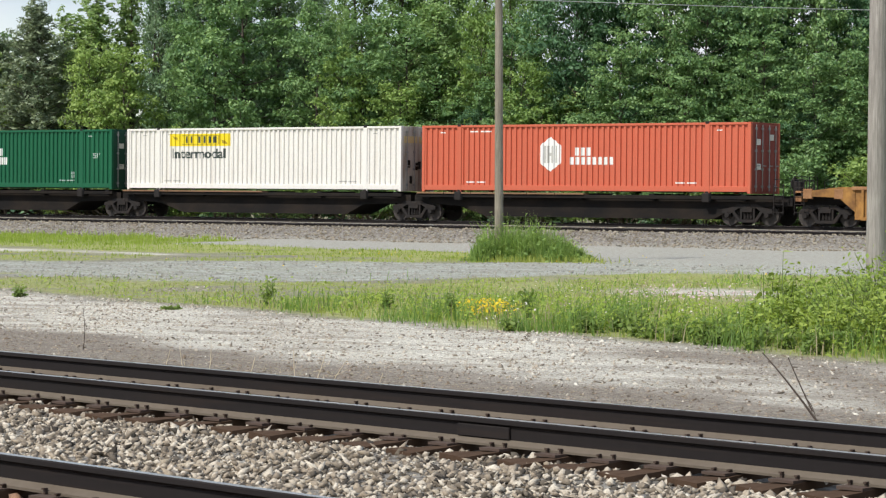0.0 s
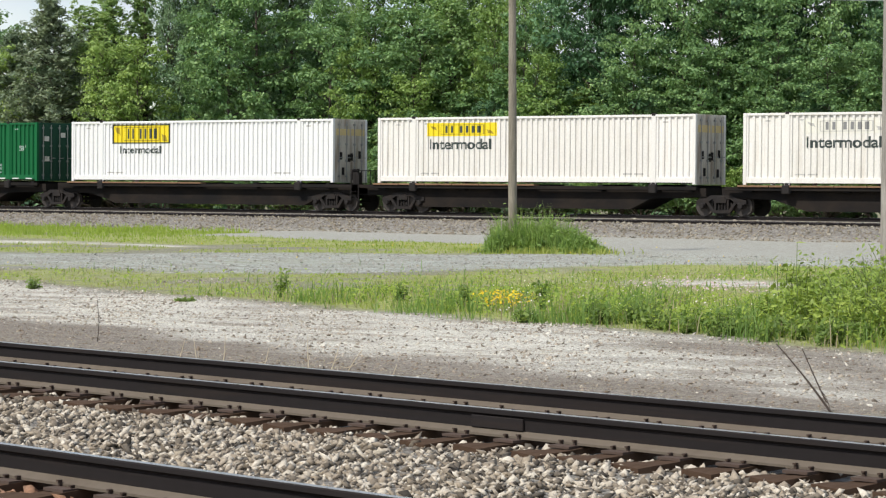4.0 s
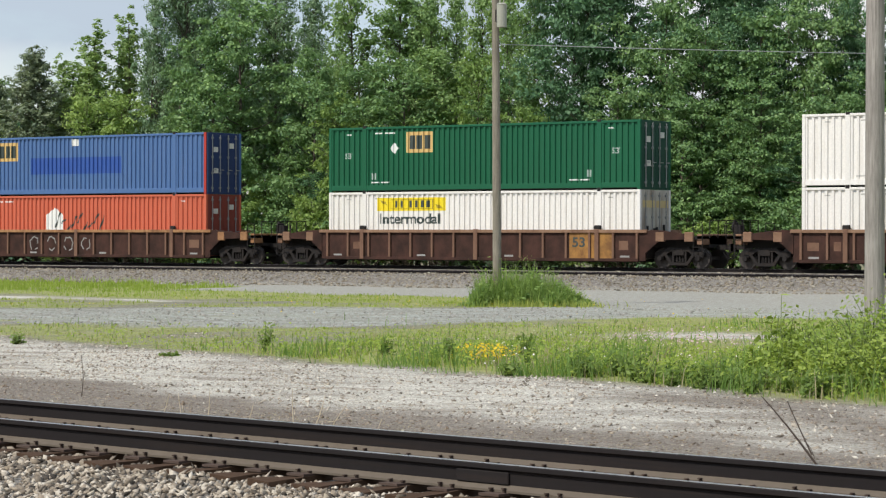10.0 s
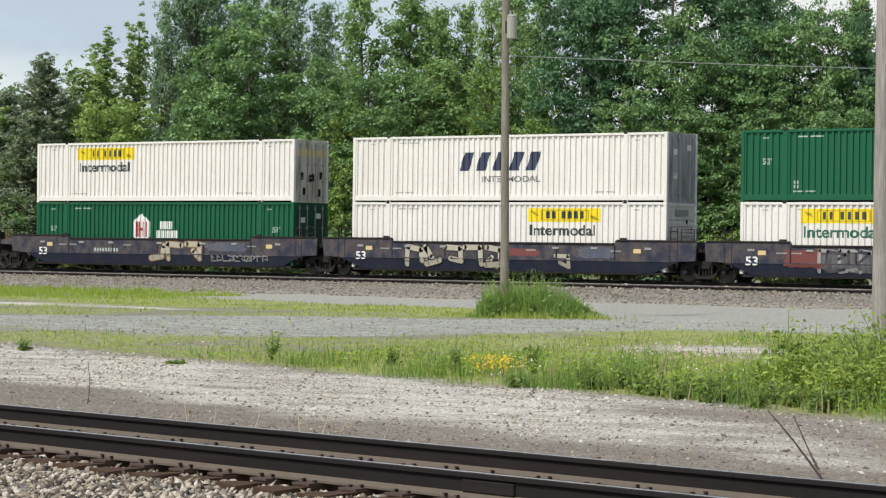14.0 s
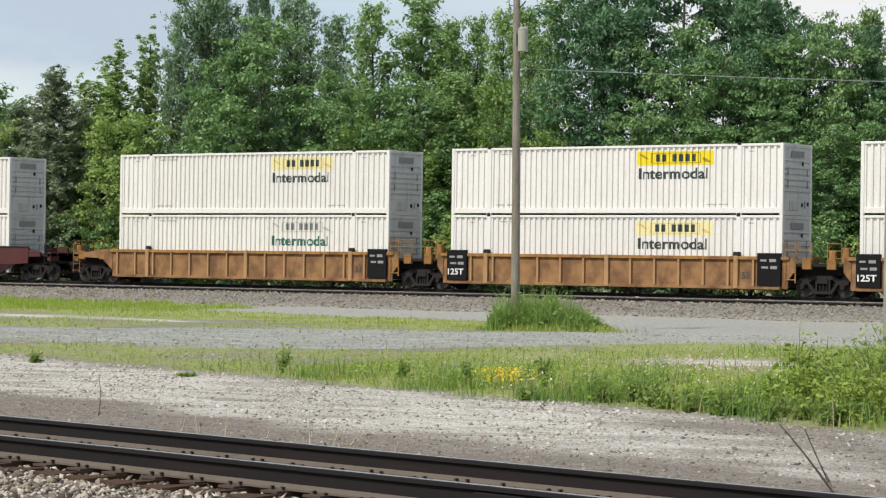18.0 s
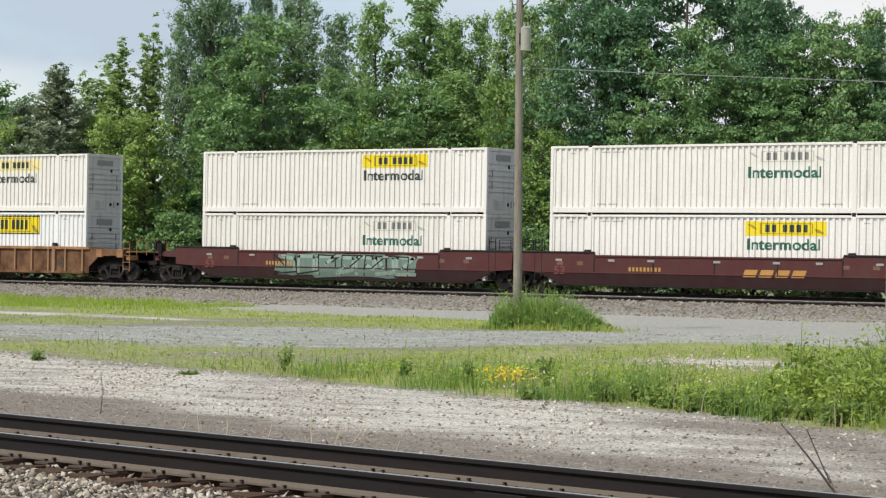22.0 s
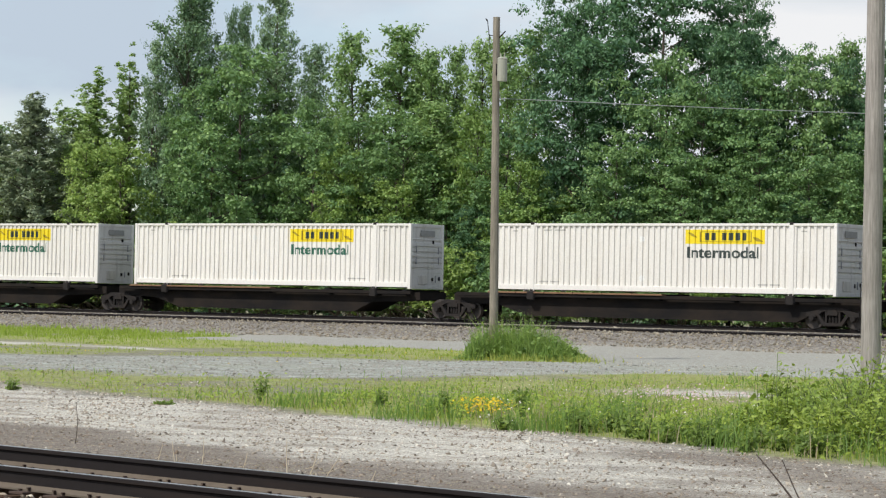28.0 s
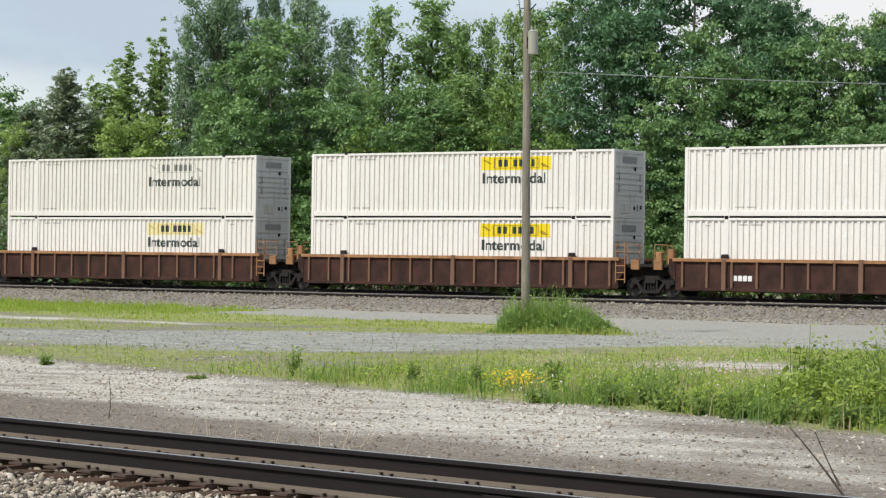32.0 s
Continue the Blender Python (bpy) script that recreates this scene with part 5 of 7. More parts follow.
# ---------------------------------------------------------------- tracks
RAIL_SIDE = painted("dark_rail_steel", (0.020, 0.017, 0.017), (0.05, 0.036, 0.028), 0.5, 0.8, streak=(0.3, 0.3, 6), spec=0.15)
RAIL_FOOT = painted("dusty_rail_foot", (0.140, 0.115, 0.090), (0.075, 0.055, 0.040), 0.6, 0.9, streak=(0.4, 0.4, 0.4), spec=0.15)
RAIL_TOP = painted("polished_rail_head", (0.50, 0.49, 0.48), (0.3, 0.27, 0.24), 0.3, 0.28, metal=0.85)
TIE = painted("weathered_tie_timber", (0.080, 0.050, 0.033), (0.025, 0.017, 0.012), 0.9, 0.95, streak=(7, 0.8, 1), spec=0.1)
SPIKE = painted("rusty_spike", (0.055, 0.036, 0.027), (0.12, 0.06, 0.03), 0.5, 0.8)
PLATE = painted("rusty_tie_plate", (0.085, 0.058, 0.045), (0.07, 0.04, 0.03), 0.6, 0.85)


def extrude_line(name, profile, a, b, material, place):
    """A profile in (across, up), run from a to b along x, then placed."""
    verts, faces = [], []
    n = len(profile)
    xs = np.linspace(a, b, max(2, int(abs(b - a) / 6) + 1))
    for x in xs:
        verts += [place @ Vector((x, q, z)) for q, z in profile]
    for i in range(len(xs) - 1):
        for k in range(n):
            faces.append((i * n + k, (i + 1) * n + k, (i + 1) * n + (k + 1) % n, i * n + (k + 1) % n))
    faces.append(tuple(range(n)))
    faces.append(tuple((len(xs) - 1) * n + k for k in range(n))[::-1])
    me = sheet(name, verts, faces, material)
    bm = bmesh.new()
    bm.from_mesh(me)
    bmesh.ops.recalc_face_normals(bm, faces=list(bm.faces))
    bm.to_mesh(me)
    bm.free()
    return me


HEAD = [(-0.036, -0.008), (-0.030, -0.001), (0.030, -0.001), (0.036, -0.008), (0.037, -0.034), (0.012, -0.050), (0.009, -0.150), (-0.009, -0.150), (-0.012, -0.050), (-0.037, -0.034)]
FOOT = [(-0.012, -0.140), (0.012, -0.140), (0.076, -0.170), (0.076, -0.186), (-0.076, -0.186), (-0.076, -0.170)]
SHINE = [(-0.026, -0.002), (0.026, -0.002), (0.026, 0.001), (-0.026, 0.001)]


def rail(across, top, a, b, place, label):
    ob = new("rail", extrude_line("rail", [(across + q, top + z) for q, z in HEAD], a, b, RAIL_SIDE, place))
    tagged(ob, label, "rail", "rails of the tracks", "structure")
    share("rail_foot", extrude_line("rail_foot", [(across + q, top + z) for q, z in FOOT], a, b, RAIL_FOOT, place), ob, "dusty light-brown foot of the rail")
    share("running_band", extrude_line("running_band", [(across + q, top + z) for q, z in SHINE], a, b, RAIL_TOP, place), ob, "polished running band")
    return ob


NEAR_PLACE = Matrix.Rotation(LINE, 4, "Z")
FAR_PLACE = Matrix.Identity(4)
for across in (12.394, 13.905):
    rail(across, NEAR_TOP, -140, 90, NEAR_PLACE, "worn steel rail of the near siding on timber ties")
for across in (7.013, 8.524):
    rail(across, NEAR_TOP, -140, 90, NEAR_PLACE, "worn steel rail of the near track on rusty plates")
for across in (TRAIN_Y + CW / 2 - 0.755, TRAIN_Y + CW / 2 + 0.755):
    rail(across, 0.0, -420, 300, FAR_PLACE, "steel rail of the far main line under the train")
for across in (83.15, 84.66):
    rail(across, -0.12, -420, 300, FAR_PLACE, "steel rail of the nearer main line on pale ballast")


def tie_mesh():
    bm = bmesh.new()
    box(bm, -0.115, 0.115, -1.30, 1.30, -0.17, 0.0)
    bmesh.ops.subdivide_edges(bm, edges=[e for e in bm.edges if abs(e.verts[0].co.y - e.verts[1].co.y) > 1], cuts=15)
    for v in bm.verts:
        v.co += Vector((noise.noise(v.co * 4.1) * 0.035, 0, noise.noise(v.co * 3.3 + Vector((5, 1, 2))) * 0.040 - 0.012))
    return mesh_of("tie", bm, TIE)


def plate_mesh():
    bm = bmesh.new()
    box(bm, -0.095, 0.095, -0.18, 0.18, 0.0, 0.018)
    return mesh_of("tie_plate", bm, PLATE)


def spike_mesh():
    bm = bmesh.new()
    box(bm, -0.009, 0.009, -0.009, 0.009, -0.02, 0.030)
    box(bm, -0.012, 0.012, -0.019, 0.010, 0.026, 0.037)
    return mesh_of("spike", bm, SPIKE)


TIES = tie_mesh()
TIE_AT = []
PLATES, SPIKES = plate_mesh(), spike_mesh()
bed = new("track_ties")
tagged(bed, "weathered timber ties of the near tracks, half buried in stones", "ties", kind="structure")
for centre, a, b in ((13.15, -24.0, -5.5), (7.77, -15.0, -2.5)):
    u = a
    while u < b:
        j = rng.uniform(-0.05, 0.05)
        m = NEAR_PLACE @ pose(u, centre + j, NEAR_TOP - 0.196, 0, 0, rng.uniform(-1.5, 1.5))
        TIE_AT.append((u, centre))
        t = share("tie", TIES, bed, "", m)
        for s in (-0.7555, 0.7555):
            share("tie_plate", PLATES, bed, "", NEAR_PLACE @ pose(u, centre + s, NEAR_TOP - 0.205))
            for dx, dy, r in ((-0.06, -0.088, 180), (0.055, 0.088, 0), (0.06, -0.086, 180), (-0.05, 0.087, 0)):
                share("spike", SPIKES, bed, "", NEAR_PLACE @ pose(u + dx, centre + s + dy, NEAR_TOP - 0.206 + rng.uniform(0, 0.022), rng.uniform(-6, 6), rng.uniform(-6, 6), 180 - r))
        u += 0.50 + rng.uniform(-0.03, 0.03)
# joint bar on the near rail of the siding
JOINT = -12.0
for nm, u0, u1 in (("joint_bar", JOINT, JOINT + 0.5),):
    ob = part(nm, bar(u0, u1, 12.394 - 0.032, 12.394 - 0.012, NEAR_TOP - 0.14, NEAR_TOP - 0.052, 0.006), RAIL_SIDE)
    ob.matrix_basis = NEAR_PLACE
    tagged(ob, "bolted steel joint bar on the rail", "joint bar", kind="structure")


# ---------------------------------------------------------------- ballast stones
def stone_material(name, lo, hi):
    lo, hi = (lo[0], lo[1], lo[2] * 0.97), (hi[0], hi[1], hi[2] * 0.97)
    m, n, l, b = shader(name, 0.85, 0, 0.3)
    geo = n.new("ShaderNodeNewGeometry")
    r = n.new("ShaderNodeValToRGB")
    r.color_ramp.elements[0].color, r.color_ramp.elements[1].color = (*lo, 1), (*hi, 1)
    warm = r.color_ramp.elements.new(0.55)
    warm.color = tuple(0.5 * (p + q) * k for p, q, k in zip(lo, hi, (1.06, 0.97, 0.88))) + (1,)
    l.new(geo.outputs["Random Per Island"], r.inputs["Fac"])
    fine = tex(n, l, 60, 3, 0.6)
    l.new(mix(n, l, ramp(n, l, fine.outputs["Fac"], 0.3, 0.75).outputs["Color"], mix(n, l, 0.45, r.outputs["Color"], (0.05, 0.045, 0.04)), r.outputs["Color"]), b.inputs["Base Color"])
    bump(n, l, fine.outputs["Fac"], b, 0.4, 0.004)
    return m


def stone_shapes(count, seed, plain=False):
    out = []
    r = np.random.default_rng(seed)
    for _ in range(count):
        if plain:
            co = np.array([(1, 0, 0), (-1, 0, 0), (0, 1, 0), (0, -1, 0), (0, 0, 1), (0, 0, -1)], float)
            fs = np.array([(0, 2, 4), (2, 1, 4), (1, 3, 4), (3, 0, 4), (2, 0, 5), (1, 2, 5), (3, 1, 5), (0, 3, 5)])
        else:
            bm = bmesh.new()
            bmesh.ops.create_icosphere(bm, subdivisions=1, radius=1.0)
            co = np.array([v.co[:] for v in bm.verts])
            fs = np.array([[v.index for v in f.verts] for f in bm.faces])
            bm.free()
        co *= r.uniform(0.72, 1.22, (len(co), 1))
        co *= r.uniform((0.85, 0.6, 0.42), (1.35, 1.0, 0.8))
        out.append((co, fs))
    return out


def scatter_stones(name, places, sizes, material, label, seed, shapes=24, plain=False):
    """Stones as one mesh; places: n x 3, sizes: n."""
    r = np.random.default_rng(seed)
    kinds = stone_shapes(shapes, seed, plain)
    pick = r.integers(0, shapes, len(places))
    V, F, k = [], [], 0
    for s in range(shapes):
        sel = np.where(pick == s)[0]
        if not len(sel):
            continue
        co, fs = kinds[s]
        a, tilt = r.uniform(0, 2 * np.pi, len(sel)), r.normal(0, 0.45, (len(sel), 2))
        ca, sa = np.cos(a), np.sin(a)
        pts = co[None] * sizes[sel][:, None, None]
        x, y, z = pts[..., 0], pts[..., 1], pts[..., 2]
        z = z + x * tilt[:, :1] + y * tilt[:, 1:]
        X, Y = x * ca[:, None] - y * sa[:, None], x * sa[:, None] + y * ca[:, None]
        P = np.stack([X, Y, z], -1) + places[sel][:, None]
        V.append(P.reshape(-1, 3))
        F.append((fs[None] + (k + np.arange(len(sel)) * len(co))[:, None, None]).reshape(-1, 3))
        k += len(sel) * len(co)
    V, F = np.concatenate(V), np.concatenate(F)
    me = bpy.data.meshes.new(name)
    me.vertices.add(len(V))
    me.vertices.foreach_set("co", V.astype(np.float32).ravel())
    me.loops.add(F.size)
    me.loops.foreach_set("vertex_index", F.ravel().astype(np.int32))
    me.polygons.add(len(F))
    me.polygons.foreach_set("loop_start", np.arange(0, F.size, 3, dtype=np.int32))
    me.update(calc_edges=True)
    me.validate()
    me.materials.append(material)
    return tagged(new(name, me), label, "stones", kind="stuff")


def wedge(n0, n1, count, pad=1.2):
    """Random places on the near ground, in the stretch of plan before the camera: along the tracks and across them."""
    n = rng.uniform(n0, n1, count * 2)
    u = rng.uniform(-1.62, -0.56, count * 2) * n + rng.uniform(-pad, pad, count * 2) * 0.6
    keep = rng.uniform(0, n1, count * 2) < n
    n, u = n[keep][:count], u[keep][:count]
    return u, n


def to_xy(u, n):
    return u * DV[0] + n * NV[0], u * DV[1] + n * NV[1]


BALLAST = stone_material("ballast_stone", (0.034, 0.028, 0.023), (0.76, 0.685, 0.580))
PEBBLE = stone_material("pale_pebble", (0.15, 0.125, 0.10), (0.86, 0.815, 0.73))
RUSTY = stone_material("rust_stained_stone", (0.12, 0.062, 0.042), (0.48, 0.29, 0.19))
u, n = wedge(6.3, 16.0, 62000)
x, y = to_xy(u, n)
sizes = rng.gamma(5, 0.0052, len(u)).clip(0.010, 0.060)
lift = rng.uniform(-0.012, 0.022, len(u))
on_rail = np.min([np.abs(n - q) for q in (12.394, 13.905, 8.524, 7.013)], 0) < 0.10
keep = ~on_rail & ~((np.abs(n - 13.15) < 0.66) & (rng.uniform(0, 1, len(u)) < 0.5))
for at, centre in TIE_AT:
    # few stones lie on the ties themselves
    keep &= ~((np.abs(u - at) < 0.135) & (np.abs(n - centre) < 1.32) & (rng.uniform(0, 1, len(u)) < 0.93))
rusty = n + 0.35 * wobble(x, y, 0.8, 5) < 8.75
places = np.stack([x, y, ground_z(x, y) + lift], 1)
scatter_stones("ballast_stones", places[keep & ~rusty], sizes[keep & ~rusty], BALLAST, "loose angular grey and tan ballast stones round the near tracks", 3, 40, True)
scatter_stones("rusty_ballast_stones", places[keep & rusty], sizes[keep & rusty], RUSTY, "rust-stained ballast stones of the nearest track", 4, 20, True)
u, n = wedge(15.6, 33.0, 95000)
x, y = to_xy(u, n)
keep = zones(x, y)[0] < 0.3
CLOD = stone_material("brown_clod", (0.12, 0.096, 0.077), (0.42, 0.355, 0.29))
earthy = rng.uniform(0, 1, len(x)) < 0.04 + 0.90 * zones(x, y)[3]
scatter_stones("earth_clods", np.stack([x, y, ground_z(x, y) - 0.004], 1)[keep & earthy], rng.gamma(2.4, 0.0048, len(u)).clip(0.005, 0.040)[keep & earthy], CLOD, "brown clods and stained stones on the gravel yard", 15, 16, True)
keep &= ~earthy & (rng.uniform(0, 1, len(x)) < 0.35 + 0.65 * smooth(-0.3, 0.4, wobble(x * 0.5, y, 0.7, 41)))
scatter_stones("pebbles", np.stack([x, y, ground_z(x, y) - 0.003], 1)[keep], rng.gamma(2.4, 0.0060, len(u)).clip(0.005, 0.045)[keep], PEBBLE, "pale pebbles and chips on the gravel yard", 5, 16, True)
az, d = np.radians(rng.uniform(-46.5, -22.5, 30000)), np.sqrt(rng.uniform(38.0 ** 2, 96.0 ** 2, 30000))
x, y = d * np.sin(az), d * np.cos(az)
keep = (zones(x, y)[2] > 0.35) & (y < 63)
scatter_stones("road_stones", np.stack([x, y, ground_z(x, y)], 1)[keep], rng.gamma(3, 0.0075, len(x)).clip(0.01, 0.06)[keep], stone_material("blue_grey_stone", (0.24, 0.240, 0.225), (0.56, 0.56, 0.53)), "blue-grey crushed stone of the yard road", 6, 12, True)
# the far line's ballast shoulder
x, y = rng.uniform(-100, -28, 26000), rng.uniform(80.0, 87.0, 26000)
scatter_stones("far_ballast_stones", np.stack([x, y, ground_z(x, y) + 0.01], 1), rng.gamma(5, 0.0085, len(x)).clip(0.02, 0.10), stone_material("far_ballast_stone", (0.14, 0.124, 0.098), (0.52, 0.475, 0.39)), "grey ballast stones of the far main line", 9, 10, True)


# ---------------------------------------------------------------- poles and wire
def wood_material(name, a, b):
    m, n, l, s = shader(name, 0.9, 0, 0.15)
    grain, blot = tex(n, l, 9, 6, 0.7, stretch=(5, 5, 0.25)), tex(n, l, 2.0, 4, 0.6, stretch=(1, 1, 0.5))
    c = mix(n, l, ramp(n, l, grain.outputs["Fac"], 0.32, 0.68).outputs["Color"], a, b)
    c = mix(n, l, ramp(n, l, blot.outputs["Fac"], 0.42, 0.75, b=(0.5, 0.5, 0.5, 1)).outputs["Color"], c, tuple(q * 0.55 for q in a))
    l.new(c, s.inputs["Base Color"])
    bump(n, l, grain.outputs["Fac"], s, 0.5, 0.01)
    return m


POLE_WOOD = wood_material("weathered_pole_timber", (0.165, 0.145, 0.112), (0.345, 0.31, 0.25))
POLE_GREY = wood_material("grey_pole_timber", (0.22, 0.20, 0.178), (0.43, 0.40, 0.365))
CAN = painted("grey_transformer_paint", (0.36, 0.36, 0.30), (0.2, 0.18, 0.13), 0.4, 0.5)
WIRE = painted("dull_aluminium_wire", (0.36, 0.37, 0.37), (0.25, 0.25, 0.25), 0.3, 0.5, metal=0.3)


def pole_mesh(x, y, z0, z1, r0, r1, lean=0.0):
    bm = bmesh.new()
    rings, k = [], 16
    for i in range(9):
        f = i / 8
        r = r0 + (r1 - r0) * f
        rings.append([bm.verts.new((x + lean * f + r * math.cos(2 * math.pi * j / k) * (1 + 0.02 * math.sin(3 * f + j)), y + r * math.sin(2 * math.pi * j / k), z0 + (z1 - z0) * f)) for j in range(k)])
    for a, b in zip(rings, rings[1:]):
        for j in range(k):
            bm.faces.new((a[j], a[(j + 1) % k], b[(j + 1) % k], b[j]))
    bm.faces.new(rings[-1])
    return bm


P1 = Vector((-39.75, 60.6, FLAT))
P2 = Vector((-15.40, 33.75, FLAT))
pole_a = new("utility_pole")
tagged(pole_a, "weathered grey timber utility pole with a small transformer, in tall grass", "utility pole", "utility poles")
part("shaft", pole_mesh(P1.x, P1.y, FLAT - 0.1, 9.4, 0.135, 0.105, -0.10), POLE_WOOD, pole_a)
TOP_X = P1.x - 0.08
bm = bmesh.new()
tube(bm, (TOP_X + 0.32, P1.y - 0.16, 7.47), (TOP_X + 0.32, P1.y - 0.16, 8.13), 0.15, sides=16)
tube(bm, (TOP_X + 0.32, P1.y - 0.16, 8.13), (TOP_X + 0.32, P1.y - 0.16, 8.18), 0.16, 0.10, sides=16)
can = part("transformer", bm, CAN, pole_a, "grey cylindrical transformer")
bm = bmesh.new()
for dx in (-0.05, 0.06):
    tube(bm, (TOP_X + 0.32 + dx, P1.y - 0.16, 8.17), (TOP_X + 0.32 + dx * 1.4, P1.y - 0.16, 8.31), 0.025, 0.015, sides=8)
part("bushing", bm, CAN, can)
part("bracket", bar(TOP_X + 0.05, TOP_X + 0.3, P1.y - 0.1, P1.y - 0.02, 7.65, 8.00), STEEL, pole_a)
bm = bmesh.new()
tube(bm, (TOP_X - 0.08, P1.y, 8.85), (TOP_X - 0.24, P1.y, 8.87), 0.015, sides=6)
tube(bm, (TOP_X - 0.24, P1.y, 8.65), (TOP_X - 0.34, P1.y, 9.30), 0.012, sides=6)
tube(bm, (TOP_X + 0.05, P1.y, 8.75), (TOP_X + 0.30, P1.y, 8.97), 0.02, sides=6)
tube(bm, (TOP_X - 0.34, P1.y, 9.30), (TOP_X - 0.40, P1.y, 9.37), 0.02, sides=6)
part("hardware", bm, STEEL, pole_a, "thin insulator brackets")
pole_b = new("utility_pole")
tagged(pole_b, "thick weathered timber pole rising from a leafy bush", "utility pole", "utility poles")
part("shaft", pole_mesh(P2.x, P2.y, FLAT - 0.1, 9.2, 0.152, 0.125), POLE_GREY, pole_b)



def cable(points, r, sides=6):
    bm = bmesh.new()
    rings = []
    for p in points:
        rings.append([bm.verts.new(p + Vector((0, r * math.cos(2 * math.pi * i / sides), r * math.sin(2 * math.pi * i / sides)))) for i in range(sides)])
    for a, b in zip(rings, rings[1:]):
        for i in range(sides):
            bm.faces.new((a[i], a[(i + 1) % sides], b[(i + 1) % sides], b[i]))
    return bm


wa, wb = Vector((P1.x + 0.05, P1.y, 6.98)), Vector((2.0, 92.0, 9.2))
tagged(part("overhead_wire", cable([wa.lerp(wb, i / 24) - Vector((0, 0, 1.1 * math.sin(math.pi * i / 24))) for i in range(25)], 0.011), WIRE), "thin overhead service wire running from the pole", "wire")


# ---------------------------------------------------------------- leaves, trees, grass
def leaf_material(name, lo, hi, glow=0.25):
    m, n, l, b = shader(name, 0.55, 0, 0.35)
    geo = n.new("ShaderNodeNewGeometry")
    wide = tex(n, l, 0.55, 3, 0.6)
    c = ramp(n, l, geo.outputs["Random Per Island"], 0.0, 1.0, (*lo, 1), (*hi, 1)).outputs["Color"]
    c = mix(n, l, ramp(n, l, wide.outputs["Fac"], 0.35, 0.7).outputs["Color"], mix(n, l, 0.4, c, lo), c)
    info = n.new("ShaderNodeObjectInfo")
    c = mix(n, l, 1.0, c, ramp(n, l, info.outputs["Random"], 0.0, 1.0, (0.78, 0.84, 0.80, 1), (1.15, 1.10, 1.05, 1)).outputs["Color"], "MULTIPLY")
    l.new(c, b.inputs["Base Color"])
    tr = n.new("ShaderNodeBsdfTranslucent")
    l.new(mix(n, l, 0.5, c, (hi[0] * 1.3, hi[1] * 1.3, hi[2] * 0.7)), tr.inputs["Color"])
    mx = n.new("ShaderNodeMixShader")
    mx.inputs["Fac"].default_value = glow
    l.new(b.outputs["BSDF"], mx.inputs[1])
    l.new(tr.outputs["BSDF"], mx.inputs[2])
    l.new(mx.outputs["Shader"], n["Material Output"].inputs["Surface"])
    return m


BARK = wood_material("grey_brown_bark", (0.075, 0.06, 0.048), (0.17, 0.145, 0.12))


def leaf_blades(name, c, nrm, size, material, seed, long=1.5):
    """Leaf blades (four corners, folded along the rib) at the places c, facing roughly nrm."""
    r = np.random.default_rng(seed)
    n = len(c)
    nrm = nrm / (np.linalg.norm(nrm, axis=1, keepdims=True) + 1e-9)
    t = np.cross(nrm, r.normal(0, 1, (n, 3)))
    t /= np.linalg.norm(t, axis=1, keepdims=True) + 1e-9
    s = np.cross(nrm, t)
    a = size * r.uniform(0.55, 1.4, n)[:, None]
    V = np.stack([c - t * a * 0.5 * long, c + s * a * 0.42 + nrm * a * 0.12, c + t * a * 0.5 * long, c - s * a * 0.42 + nrm * a * 0.12], 1).reshape(-1, 3)
    k = np.arange(n) * 4
    F = np.stack([k, k + 1, k + 2, k, k + 2, k + 3], 1).reshape(-1, 3)
    me = bpy.data.meshes.new(name)
    me.vertices.add(len(V))
    me.vertices.foreach_set("co", V.astype(np.float32).ravel())
    me.loops.add(F.size)
    me.loops.foreach_set("vertex_index", F.ravel().astype(np.int32))
    me.polygons.add(len(F))
    me.polygons.foreach_set("loop_start", np.arange(0, F.size, 3, dtype=np.int32))
    me.update(calc_edges=True)
    me.materials.append(material)
    return me


def puffs(centres, radii, per, r, flat=0.62, rough=0.42):
    """Places and facings of leaves on the upper and outer skin of each bough."""
    n = len(centres) * per
    d = r.normal(0, 1, (n, 3))
    d[:, 2] = np.abs(d[:, 2]) * 1.1 - 0.35
    d /= np.linalg.norm(d, axis=1, keepdims=True)
    rad = np.repeat(radii, per) * r.uniform(0.15, 1.25, n) ** 0.8
    squash = np.array([1, 1, flat])
    c = np.repeat(centres, per, 0) + d * rad[:, None] * squash
    return c, d * np.array([1, 1, 1.3]) + np.array([0, 0, 0.35]) + r.normal(0, rough, (n, 3))


def limb(bm, a, b, r0, r1, bend, r, steps=4, sides=7):
    """A bent, tapering branch as one closed skin."""
    a, b = np.array(a, float), np.array(b, float)
    off = r.normal(0, bend, 3)
    way = (b - a) / (np.linalg.norm(b - a) + 1e-9)
    s1 = np.cross(way, (0.31, 0.92, 0.23))
    s1 /= np.linalg.norm(s1)
    s2 = np.cross(way, s1)
    rings = []
    for i in range(steps + 1):
        f = i / steps
        p, q = a + (b - a) * f + off * math.sin(math.pi * f), r0 + (r1 - r0) * f
        rings.append([bm.verts.new(p + q * (math.cos(2 * math.pi * k / sides) * s1 + math.sin(2 * math.pi * k / sides) * s2)) for k in range(sides)])
    for p, q in zip(rings, rings[1:]):
        for k in range(sides):
            bm.faces.new((p[k], p[(k + 1) % sides], q[(k + 1) % sides], q[k]))
    bm.faces.new(rings[-1])


